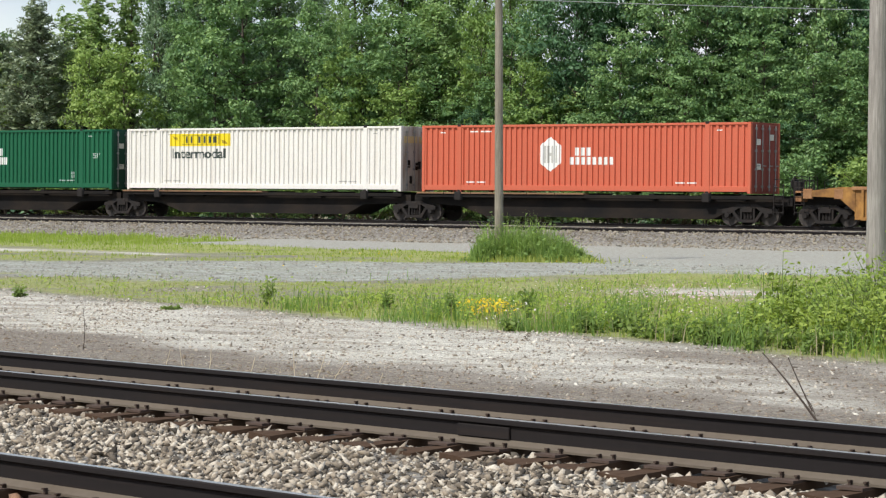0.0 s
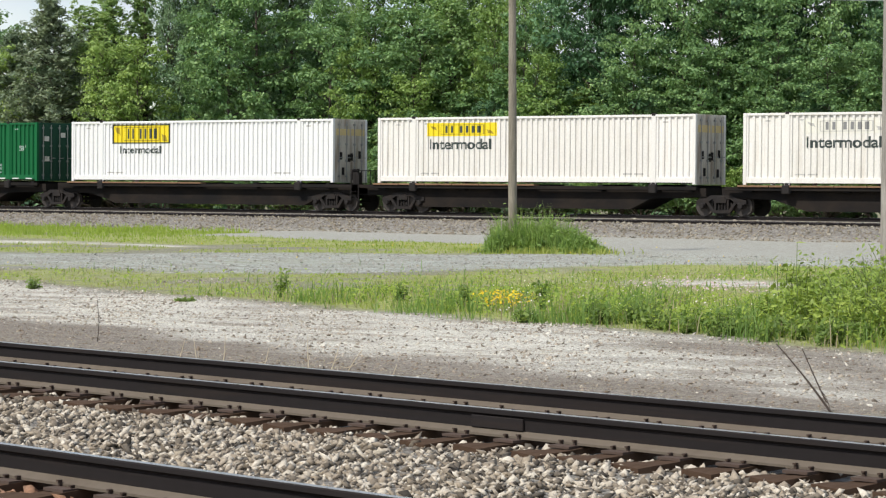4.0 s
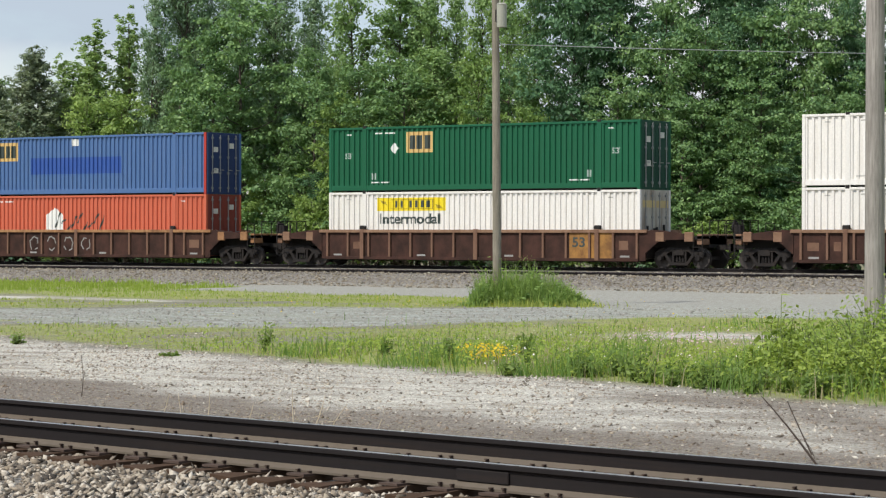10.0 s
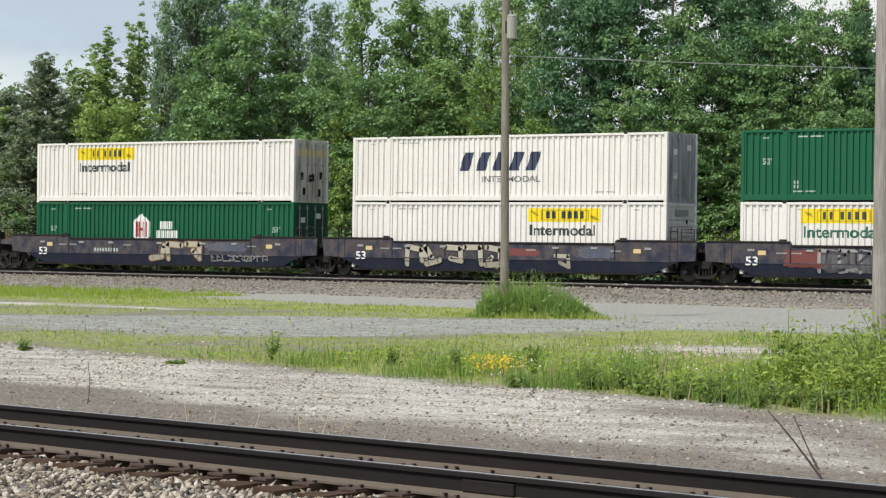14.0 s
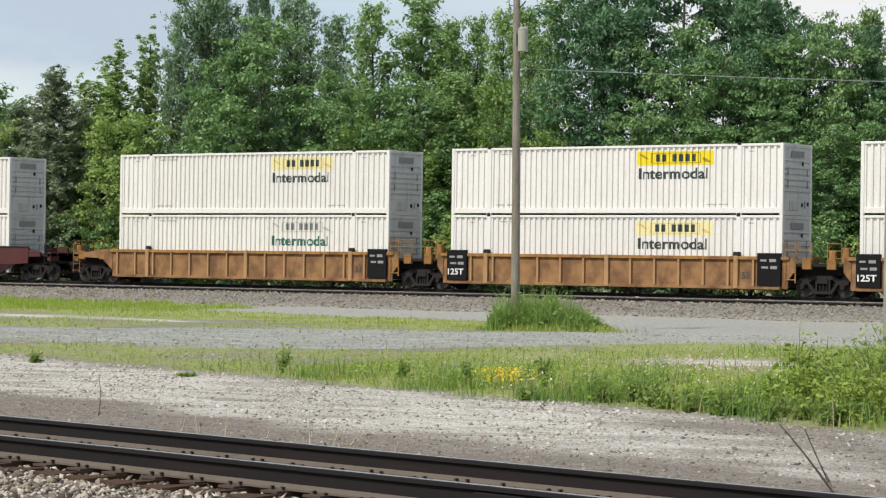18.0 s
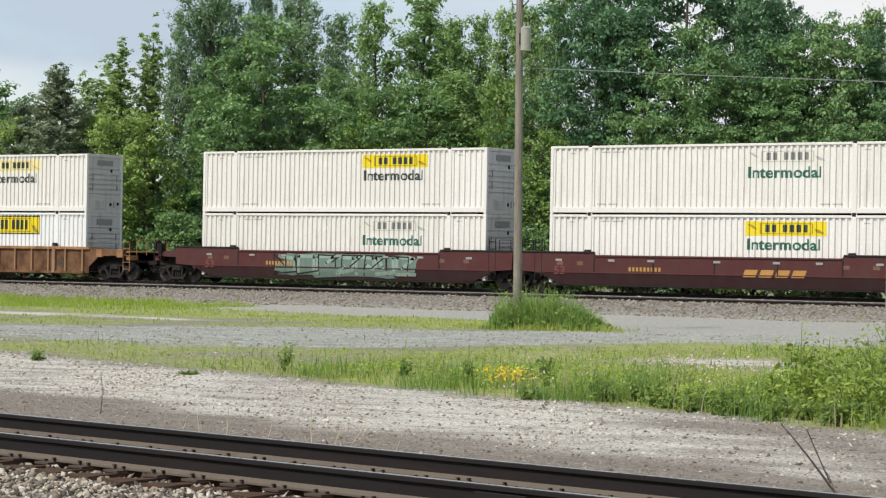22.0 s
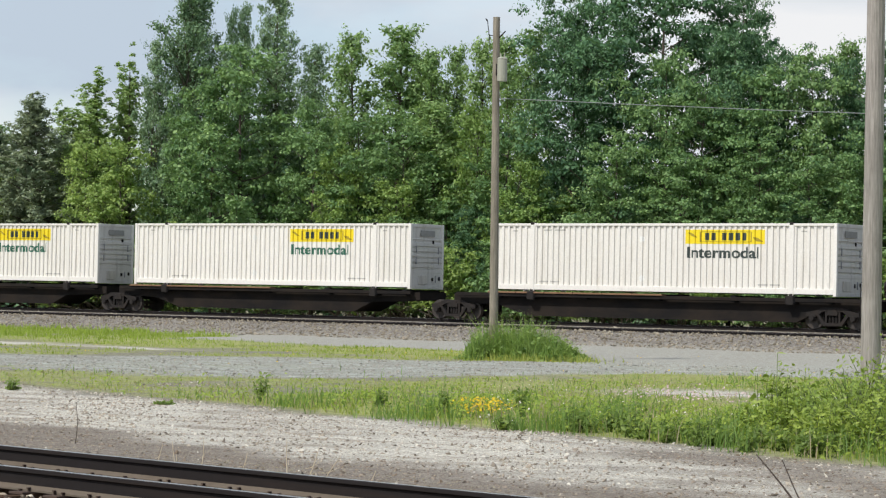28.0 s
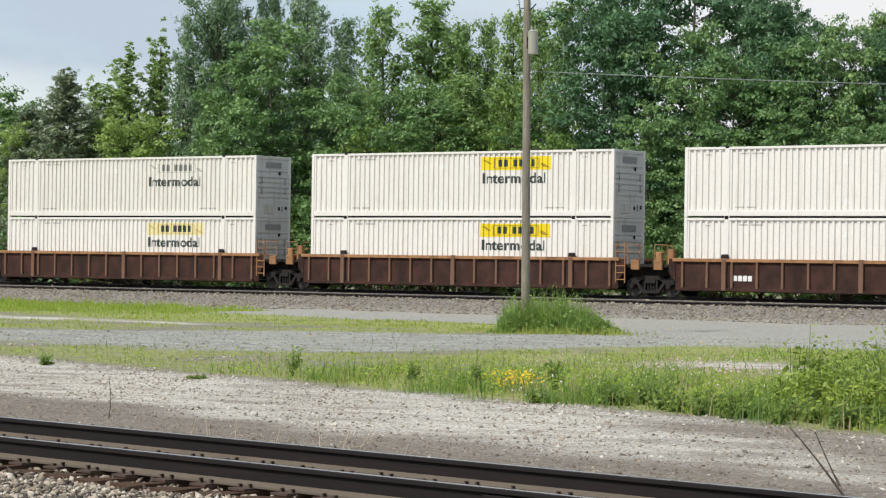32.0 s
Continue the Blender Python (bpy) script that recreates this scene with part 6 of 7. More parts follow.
def reach_at(form, q):
    """Half width of a crown at the height q (0 base, 1 top), as a share of its greatest."""
    if form == "cone":
        return 0.03 + 0.97 * (1 - q) ** 0.8
    if form == "spire":
        return (0.08 + 0.92 * (1 - q) ** 0.7) * min(1.0, 0.65 + q)
    if form == "tall":
        return (0.75 + 0.25 * math.sin(math.pi * min(1, q * 0.85 + 0.15))) * (1 - 0.62 * max(0.0, (q - 0.62) / 0.38) ** 1.8)
    return math.sqrt(max(0.02, 1 - max(0.0, (q - 0.42) / 0.60) ** 2.2)) * min(1.0, 0.8 + q)


def tree(name, label, height, width, leaf, seed, form="broad", boughs=44, sprays=9, per=30, size=0.15, base=0.05, spray=0.45, rise=0.6, group="trees behind the train"):
    """A trunk with boughs; each bough carries leafy sprays from its middle to its tip, with open gaps between the boughs."""
    r = np.random.default_rng(seed)
    top = new(name)
    tagged(top, label, "tree" if height > 6 else "shrub", group)
    bm = bmesh.new()
    lean = r.normal(0, 0.02, 2) * height
    limb(bm, (0, 0, -0.15), (lean[0], lean[1], height * 0.96), 0.011 * height + 0.03, 0.015, 0.2, r, 9)
    bm.verts.ensure_lookup_table()
    stem = list(bm.verts)
    ends, radii, ways = [], [], []
    turn = r.uniform(0, 6.28)
    for i in range(boughs):
        q = ((i + r.uniform(0.1, 0.9)) / boughs) ** (0.95 if form in ("cone", "spire") else 0.8)
        reach = width * 0.5 * reach_at(form, q) * r.uniform(0.62, 1.14)
        a = turn + 2.399963 * i + r.uniform(-0.7, 0.7)
        z = height * (base + (1 - base) * q)
        reach *= 0.92 + (0.3 if form in ("cone", "spire") else 0.75) * noise.noise(Vector((1.1 * math.cos(a), 1.1 * math.sin(a), z / (0.34 * width + 0.6) + seed * 3.7)))
        tip = np.array([reach * math.cos(a) + lean[0] * q, reach * math.sin(a) + lean[1] * q, min(z, height * 0.985)])
        foot = np.array([lean[0] * q * 0.85, lean[1] * q * 0.85, max(0.2, z - reach * rise * r.uniform(0.7, 1.3) - 0.1)])
        before = len(bm.verts)
        thin = 0.3 if form == "spire" else 1.0
        limb(bm, foot, tip, (0.004 * height * (1 - q) + 0.020) * thin, 0.008 * thin, 0.08 * reach, r, 3, 5)
        bm.verts.ensure_lookup_table()
        near = min(stem, key=lambda v: (v.co - bm.verts[before].co).length_squared)
        bm.faces.new((bm.verts[before], bm.verts[before + 1], near))
        way = (tip - foot) / (np.linalg.norm(tip - foot) + 1e-6)
        n = max(3, int(sprays * (0.45 + 0.75 * reach / (width * 0.5))))
        for k in range(n):
            f = r.uniform(0.12 if form == "spire" else 0.30, 1.04) ** 0.8
            off = r.normal(0, 1, 3) * (0.08 * reach + 0.5 * spray) * np.array([1, 1, {"spire": 3.5, "cone": 2.2}.get(form, 0.75)])
            ends.append(foot + (tip - foot) * f + off)
            radii.append(spray * r.uniform(0.5, 1.3) * (1 - 0.5 * q * (form in ("cone", "spire"))))
            ways.append(way)
    part("trunk", bm, BARK, top)
    ends, radii, ways = np.array(ends), np.array(radii), np.array(ways)
    n = len(ends) * per
    d = r.normal(0, 1, (n, 3))
    d[:, 2] = np.abs(d[:, 2]) * 1.1 - 0.45
    d /= np.linalg.norm(d, axis=1, keepdims=True)
    w = np.repeat(ways, per, 0)
    rad = np.repeat(radii, per) * r.uniform(0.25, 1.2, n) ** 0.7
    flat = {"cone": 1.0, "spire": 0.9, "tall": 0.8}.get(form, 0.6)
    stretch = r.uniform(-0.7, 0.9, n) * rad
    c = np.repeat(ends, per, 0) + d * rad[:, None] * np.array([1, 1, flat]) + w * stretch[:, None]
    c[:, 2] -= 0.25 * stretch * (form == "broad")
    face = d * 0.75 + np.array([0, 0, 0.55]) + r.normal(0, 0.5, (n, 3))
    up = c[:, 2] > r.uniform(0.9, 1.8, n)
    c, face = c[up], face[up]
    share("crown", leaf_blades("crown", c, face, size, leaf, seed + 100, {"cone": 2.4, "spire": 1.9}.get(form, 1.4)), top)
    return top


LEAF_MID = leaf_material("mid_green_leaves", (0.072, 0.155, 0.064), (0.325, 0.49, 0.195), 0.27)
LEAF_FRESH = leaf_material("fresh_green_leaves", (0.11, 0.205, 0.080), (0.42, 0.575, 0.24), 0.34)
LEAF_DARK = leaf_material("dark_green_leaves", (0.048, 0.115, 0.062), (0.19, 0.345, 0.165), 0.22)
LEAF_LIGHT = leaf_material("light_green_leaves", (0.16, 0.26, 0.07), (0.40, 0.53, 0.165), 0.32)
LEAF_FEATHER = leaf_material("feathery_light_leaves", (0.16, 0.265, 0.10), (0.45, 0.58, 0.26), 0.36)
LEAF_GREY = leaf_material("grey_green_leaves", (0.085, 0.165, 0.095), (0.345, 0.48, 0.295), 0.30)
NEEDLE = leaf_material("spruce_needles", (0.11, 0.16, 0.105), (0.31, 0.375, 0.235), 0.24)


def spot(az, y):
    """A place on the ground behind the train: bearing from the camera in degrees, and distance across the line."""
    return y * math.tan(radians(az)), y


# kind: height, width and two or more grown forms of it
GROWN = {
    "broad": (13.0, 6.6, [tree("tree", "leafy mid-green broadleaf tree in the wood behind the line", 13.0, 6.6, LEAF_MID, s, "broad", 30, 9, 62, 0.150, 0.06, 0.54, 0.45) for s in (11, 31, 32)]),
    "maple": (17.0, 10.5, [tree("tree", "broad dark-green maple tree in the wood", 17.0, 10.5, LEAF_DARK, s, "broad", 56, 11, 62, 0.155, 0.12, 0.60, 0.5) for s in (12, 33)]),
    "poplar": (18.0, 4.4, [tree("tree", "tall airy grey-green poplar tree", 18.0, 4.4, LEAF_GREY, s, "tall", 74, 11, 28, 0.135, 0.22, 0.38, 1.1) for s in (13, 34, 35)]),
    "young": (15.0, 3.6, [tree("tree", "slender upright light-green tree", 15.0, 3.6, LEAF_FRESH, s, "tall", 56, 10, 26, 0.135, 0.22, 0.36, 1.0) for s in (19, 36, 37)]),
    "light": (9.5, 5.0, [tree("tree", "light yellow-green young tree", 9.5, 5.0, LEAF_LIGHT, s, "broad", 36, 8, 38, 0.135, 0.05, 0.40, 0.7) for s in (14, 38)]),
    "willow": (12.5, 3.2, [tree("tree", "slender feathery light-green tree", 12.5, 3.2, LEAF_FEATHER, s, "spire", 80, 10, 16, 0.095, 0.04, 0.24, 2.6) for s in (15, 39)]),
    "conifer": (12.0, 8.0, [tree("conifer", "dark green ragged conifer", 12.0, 8.0, NEEDLE, 16, "cone", 150, 13, 30, 0.085, 0.02, 0.32, 0.4)]),
    "shrub": (4.2, 4.4, [tree("shrub", "dense green shrub beside the far line", 4.2, 4.4, LEAF_MID, 17, "broad", 34, 9, 28, 0.13, 0.02, 0.34, 0.8, "shrubs behind the train")]),
    "shrub_light": (3.6, 4.0, [tree("shrub", "bright green shrub beside the far line", 3.6, 4.0, LEAF_LIGHT, 18, "broad", 32, 9, 28, 0.12, 0.02, 0.32, 0.8, "shrubs behind the train")]),
}
sown = dict.fromkeys(GROWN, 0)


def plant(kind, az, y, height, width, turn):
    h, w, forms = GROWN[kind]
    x, yy = spot(az, y)
    m = Matrix.LocRotScale((x, yy, ground_z(np.array([x]), np.array([yy]))[0]), Euler((0, 0, turn)), None)
    i = sown[kind]
    sown[kind] += 1
    ob = forms[i % len(forms)]
    if i >= len(forms):
        ob = copy_thing(ob, m)
    ob.matrix_basis = m @ Matrix.Diagonal((width / w, width / w, height / h, 1))


PLANTED = [
    # (kind, bearing, across, height, width)
    ("conifer", -44.04, 100.5, 12.3, 10.6), ("conifer", -44.77, 102, 10.5, 8.1), ("willow", -43.6, 103, 12.0, 4.9), ("willow", -43.16, 104, 12.1, 4.9),
    ("willow", -42.52, 106, 13.9, 6.6), ("willow", -42.8, 107, 12.8, 5.9), ("willow", -42.69, 103.5, 11.6, 6.5), ("willow", -41.87, 107, 15.1, 5.1),
    ("willow", -42.13, 108, 13.7, 5.0), ("light", -41.93, 100.5, 10.0, 5.0), ("light", -42.91, 100.5, 9.9, 4.1), ("poplar", -40.88, 107, 19.5, 4.1),
    ("poplar", -41.24, 106, 16.2, 2.1), ("poplar", -40.35, 109, 19.5, 3.1), ("poplar", -39.66, 108, 17.9, 1.5), ("poplar", -39.24, 110, 18.5, 1.7),
    ("poplar", -38.56, 107, 18.9, 3.3), ("poplar", -37.78, 108, 15.6, 3.0), ("broad", -39.16, 103.5, 15.0, 7.6), ("broad", -39.87, 102.5, 13.3, 5.6),
    ("broad", -40.74, 104, 12.8, 3.1), ("young", -36.61, 106, 16.0, 3.3), ("young", -35.68, 106.5, 16.3, 4.2), ("young", -35.12, 109, 15.0, 3.4),
    ("young", -34.73, 107, 15.0, 2.7), ("young", -34.32, 109, 15.3, 2.4), ("young", -33.61, 108.5, 15.5, 2.8), ("young", -33.01, 108, 15.6, 3.0),
    ("young", -32.52, 106.5, 15.7, 3.2), ("broad", -37.55, 103, 11.8, 5.0), ("broad", -36.49, 102, 11.1, 5.3), ("light", -37.0, 101, 9.5, 4.2),
    ("broad", -35.43, 102.5, 11.0, 5.8), ("young", -34.77, 104, 11.8, 3.9), ("light", -33.71, 103, 11.5, 4.1), ("broad", -32.97, 102.5, 10.4, 4.7),
    ("light", -32.62, 101, 8.4, 4.0), ("light", -35.66, 100.5, 7.6, 4.1), ("maple", -29.28, 108, 19.4, 11.3), ("maple", -30.98, 107, 17.9, 7.3),
    ("maple", -27.56, 109, 17.5, 5.8), ("maple", -31.5, 106, 16.1, 4.8), ("maple", -27.81, 105.5, 15.1, 6.3), ("broad", -29.31, 103, 13.8, 5.0),
    ("broad", -30.39, 101.5, 9.8, 4.9), ("broad", -28.44, 102.5, 12.0, 4.9), ("broad", -27.14, 104, 12.9, 5.8), ("maple", -26.56, 106, 13.9, 5.3),
    ("broad", -25.84, 105, 13.6, 5.3), ("maple", -25.32, 107, 13.4, 4.3), ("young", -25.05, 109, 14.7, 2.5), ("maple", -24.17, 106.5, 13.9, 5.5),
    ("maple", -22.77, 107, 14.8, 6.1), ("broad", -23.39, 103, 11.8, 5.6), ("maple", -21.38, 107, 14.4, 6.1), ("broad", -28.93, 100.8, 8.4, 4.8),
    ("broad", -27.24, 101.5, 9.2, 4.8), ("broad", -25.93, 101, 8.4, 4.7), ("broad", -24.65, 102, 9.5, 5.1), ("broad", -45.37, 105, 12.0, 6.8),
    ("broad", -46.14, 106, 13.0, 7.0), ("light", -45.09, 101, 9.8, 4.8), ("broad", -47.16, 106, 13.8, 8.3),
]
for i, (kind, az, y, h, w) in enumerate(PLANTED):
    plant(kind, az, y, h, w, 1.9 * i)
for i in range(30):
    # a lower storey closing the wood's edge
    az = -47.2 + i * 0.92 + rng.uniform(-0.3, 0.3)
    if -45.1 < az < -43.2:
        continue
    tall = rng.uniform(4.5, 7.5)
    plant(("broad", "light", "broad", "maple")[i % 4], az, 101.5 + rng.uniform(0, 3.0), tall, tall * rng.uniform(0.55, 0.8), 1.3 * i)
for i in range(26):
    tall = rng.uniform(2.4, 4.6)
    plant("shrub" if i % 3 else "shrub_light", -47.0 + i * 1.06 + rng.uniform(-0.3, 0.3), 98.5 + rng.uniform(0, 2.0), tall, tall * rng.uniform(0.9, 1.2), 2.3 * i)


def wood_behind():
    """Far woods closing the distance."""
    r = np.random.default_rng(77)
    x = r.uniform(-190, 40, 2400)
    h = 10.0 + 1.6 * np.sin(x * 0.11) + 1.2 * np.sin(x * 0.37 + 1)
    c = np.stack([x, 122 + r.uniform(0, 7, 2400), FLAT + h * r.uniform(0, 1, 2400)], 1)
    c, nrm = puffs(c, r.uniform(1.0, 2.0, 2400), 45, r)
    tagged(new("far_wood", leaf_blades("far_wood", c, nrm, 0.48, LEAF_DARK, 78)), "dense dark wood closing the view behind the trees", "wood", kind="stuff")


wood_behind()


def blades(name, x, y, height, width, material, label, seed, lean=0.35, lie=1.0):
    """Grass: each blade two narrow faces, bent."""
    r = np.random.default_rng(seed)
    n = len(x)
    z = ground_z(x, y) + (0.012 if lie < 1 else -0.01)
    a = r.uniform(0, 2 * np.pi, n)
    dx, dy = np.cos(a) * width * 0.5, np.sin(a) * width * 0.5
    b = r.uniform(0, 2 * np.pi, n)
    l = np.abs(r.normal(0, lean, n)) * height
    lx, ly = np.cos(b) * l, np.sin(b) * l
    P = [(x - dx, y - dy, z), (x + dx, y + dy, z), (x + dx * 0.7 + lx * 0.35, y + dy * 0.7 + ly * 0.35, z + height * 0.6 * lie), (x - dx * 0.7 + lx * 0.35, y - dy * 0.7 + ly * 0.35, z + height * 0.6 * lie), (x + lx, y + ly, z + height * lie)]
    V = np.stack([np.stack(p, -1) for p in P], 1).reshape(-1, 3)
    k = np.arange(n) * 5
    F = np.stack([k, k + 1, k + 2, k, k + 2, k + 3, k + 3, k + 2, k + 4], 1).reshape(-1, 3)
    me = bpy.data.meshes.new(name)
    me.vertices.add(len(V))
    me.vertices.foreach_set("co", V.astype(np.float32).ravel())
    me.loops.add(F.size)
    me.loops.foreach_set("vertex_index", F.ravel().astype(np.int32))
    me.polygons.add(len(F))
    me.polygons.foreach_set("loop_start", np.arange(0, F.size, 3, dtype=np.int32))
    me.update(calc_edges=True)
    me.materials.append(material)
    return tagged(new(name, me), label, "grass", kind="stuff")


GRASS = leaf_material("meadow_grass", (0.23, 0.29, 0.062), (0.48, 0.53, 0.165), 0.5)
GRASS_DEEP = leaf_material("lush_grass", (0.085, 0.18, 0.04), (0.30, 0.43, 0.115), 0.40)
GRASS_BRIGHT = leaf_material("bright_grass", (0.22, 0.32, 0.05), (0.45, 0.54, 0.12), 0.5)
GRASS_TUFT = leaf_material("tuft_grass", (0.095, 0.19, 0.05), (0.35, 0.47, 0.13), 0.38)
STRAW = leaf_material("dry_straw", (0.30, 0.25, 0.15), (0.52, 0.45, 0.30), 0.2)


def fan(r0, r1, count):
    """Random places between two distances, over the bearings that the valley of the tracks opens to."""
    az = np.radians(rng.uniform(-47.0, -22.0, count))
    d = np.sqrt(rng.uniform(r0 * r0, r1 * r1, count))
    return d * np.sin(az), d * np.cos(az)


def tufted(r0, r1, tufts, per, spread):
    x, y = fan(r0, r1, tufts)
    return np.repeat(x, per) + rng.normal(0, spread, tufts * per), np.repeat(y, per) + rng.normal(0, spread, tufts * per)


def lushness(x, y):
    """Where the weeds stand high: the belt along the gravel's edge, more so towards +x."""
    from_edge = y - (27.05 - 0.335 * (x + 12.2))
    return smooth(-0.7, 0.5, from_edge) * (1 - 0.75 * smooth(3.0, 8.5, from_edge)) * smooth(-31, -20, x) * (1 - 0.65 * np.exp(-(((x + 21.8) / 2.6) ** 2 + ((y - 41.0) / 3.2) ** 2)))


x, y = tufted(27, 84, 34000, 8, 0.13)
g, p, s, e = zones(x, y)
keep = rng.uniform(0, 1, len(x)) < g * np.where(np.hypot(x, y) < 48, 0.9, 0.5) * (0.25 + 0.75 * smooth(-0.5, 0.4, wobble(x, y, 1.0, 31)))
keep &= g > 0.42
x, y = x[keep], y[keep]
d = np.hypot(x, y)
far_left = smooth(67, 71, y) * smooth(-57, -64, x)
h = (0.015 + 0.07 * rng.uniform(0, 1, len(x)) ** 2.0) * (1 + 1.4 * lushness(x, y) + 0.9 * np.clip(wobble(x, y, 1.6, 9), 0, 1) + 3.0 * far_left) * np.maximum(np.interp(d, [36, 56], [1.0, 0.5]), far_left)
h = h * (1 - 0.6 * np.exp(-(((x + 21.8) / 3.0) ** 2 + ((y - 41.5) / 3.0) ** 2)))
blades("meadow_grass", x, y, h, 0.010 + 0.00022 * d, GRASS, "thin yellow-green rough grass on stony ground", 21, 0.5)
x, y = tufted(62, 118, 17000, 5, 0.16)
left = smooth(-58, -66, x) * smooth(62, 67, y)
keep = rng.uniform(0, 1, len(x)) < zones(x, y)[0] * (0.25 + 0.75 * left) * (y < 84) * (zones(x, y)[0] > 0.42)
x, y, left = x[keep], y[keep], left[keep]
blades("far_grass", x, y, (0.04 + 0.10 * rng.uniform(0, 1, len(x))) * (1 + 1.7 * left * np.clip(0.15 + 1.5 * wobble(x, y, 1.6, 19), 0.0, 1.5)), np.full(len(x), 0.035), GRASS_BRIGHT, "tall bright green grass tufts along the lane", 29, 0.45)
x, y = tufted(27, 60, 17000, 7, 0.09)
keep = rng.uniform(0, 1, len(x)) < np.maximum(zones(x, y)[0], 0.8 * lushness(x, y) * (y > 27.0 - 0.335 * (x + 12.2))) * (0.015 + 0.985 * lushness(x, y) * smooth(-0.25, 0.55, wobble(x, y, 1.0, 12)))
x, y = x[keep], y[keep]
h = (0.14 + 0.26 * rng.uniform(0, 1, len(x)) ** 1.5) * (0.55 + 0.6 * lushness(x, y) + 0.35 * np.clip(wobble(x, y, 0.8, 14), -1, 1) * lushness(x, y))
blades("tall_weeds", x, y, h * rng.uniform(0.5, 1.35, len(x)), 0.009 + 0.00018 * np.hypot(x, y), GRASS_DEEP, "taller lush green weeds at the edge of the gravel", 23, 0.55)
x, y = tufted(27, 60, 3000, 3, 0.12)
keep = rng.uniform(0, 1, len(x)) < zones(x, y)[0]
x, y = x[keep], y[keep]
blades("dry_grass", x, y, 0.05 + 0.33 * rng.uniform(0, 1, len(x)) * (0.12 + lushness(x, y)), np.full(len(x), 0.016), STRAW, "scattered dry straw-coloured grass stalks", 24, 0.35)
# leafy weeds among the grass
x, y = tufted(27, 56, 2600, 26, 0.13)
m = rng.uniform(0, 1, len(x)) < zones(x, y)[0] * (0.15 + 0.85 * lushness(x, y)) * smooth(-0.5, 0.4, wobble(x, y, 0.9, 33))
x, y = x[m], y[m]
z = ground_z(x, y) + rng.uniform(0.02, 0.30, len(x)) * (0.25 + 0.9 * lushness(x, y))
facing = np.array([0, -0.3, 0.9]) + rng.normal(0, 0.5, (len(x), 3))
tagged(new("leafy_weeds", leaf_blades("leafy_weeds", np.stack([x, y, z], 1), facing, 0.045, GRASS_BRIGHT, 61, 1.6)), "low broad-leaved weeds among the grass", "weeds", kind="stuff")
# tall tuft round the pole
cx, cy = rng.uniform(-0.85, 2.5, 110), rng.normal(0, 0.5, 110)
ch = np.interp(cx, [-0.9, -0.7, 0.0, 0.6, 1.3, 1.8, 2.5], [0.85, 1.12, 1.18, 1.35, 1.2, 0.85, 0.32]) * rng.uniform(0.2, 1.25, 110) * (1 - 0.3 * np.abs(cy))
spread_x, spread_y = rng.normal(0, 0.17, (110, 110)), rng.normal(0, 0.17, (110, 110))
x, y = (P1.x + 0.32 + cx[:, None] + spread_x).ravel(), (P1.y + cy[:, None] + spread_y).ravel()
h = (ch[:, None] * rng.uniform(0.35, 1.15, (110, 110)) * np.exp(-(spread_x ** 2 + spread_y ** 2) / 0.12)).ravel()
blades("tall_grass_tuft", x, y, np.maximum(h, 0.05), 0.022, GRASS_TUFT, "tall lush green grass round the foot of the utility pole", 22, 0.40)
z = ground_z(x, y)[::3] + h[::3] * rng.uniform(0.3, 1.0, len(h[::3]))
facing = np.array([0, -0.3, 0.9]) + rng.normal(0, 0.5, (len(z), 3))
tagged(new("tuft_leaves", leaf_blades("tuft_leaves", np.stack([x[::3], y[::3], z], 1), facing, 0.075, GRASS_TUFT, 62, 1.8)), "leafy stems among the tall grass at the pole", "weeds", kind="stuff")
x, y = P1.x + 1.3 + rng.normal(0, 0.95, 2600), P1.y - 0.3 + rng.normal(0, 0.6, 2600)
blades("low_grass_tuft", x, y, 0.06 + 0.22 * rng.uniform(0, 1, len(x)) ** 2, 0.03, GRASS, "lower yellow-green grass spreading from the pole", 25, 0.4)


# ---------------------------------------------------------------- bushes, weeds, flowers, stalks
BUSH_LEAF = leaf_material("bush_leaves", (0.17, 0.26, 0.046), (0.43, 0.52, 0.12), 0.36)
WEED_LEAF = leaf_material("dark_weed_leaves", (0.125, 0.205, 0.05), (0.29, 0.385, 0.1), 0.45)
TWIG = painted("grey_brown_twig", (0.085, 0.065, 0.052), (0.04, 0.03, 0.025), 0.5, 0.85)


GREEN_STEM = painted("green_stem", (0.14, 0.19, 0.06), (0.12, 0.10, 0.05), 0.5, 0.8)


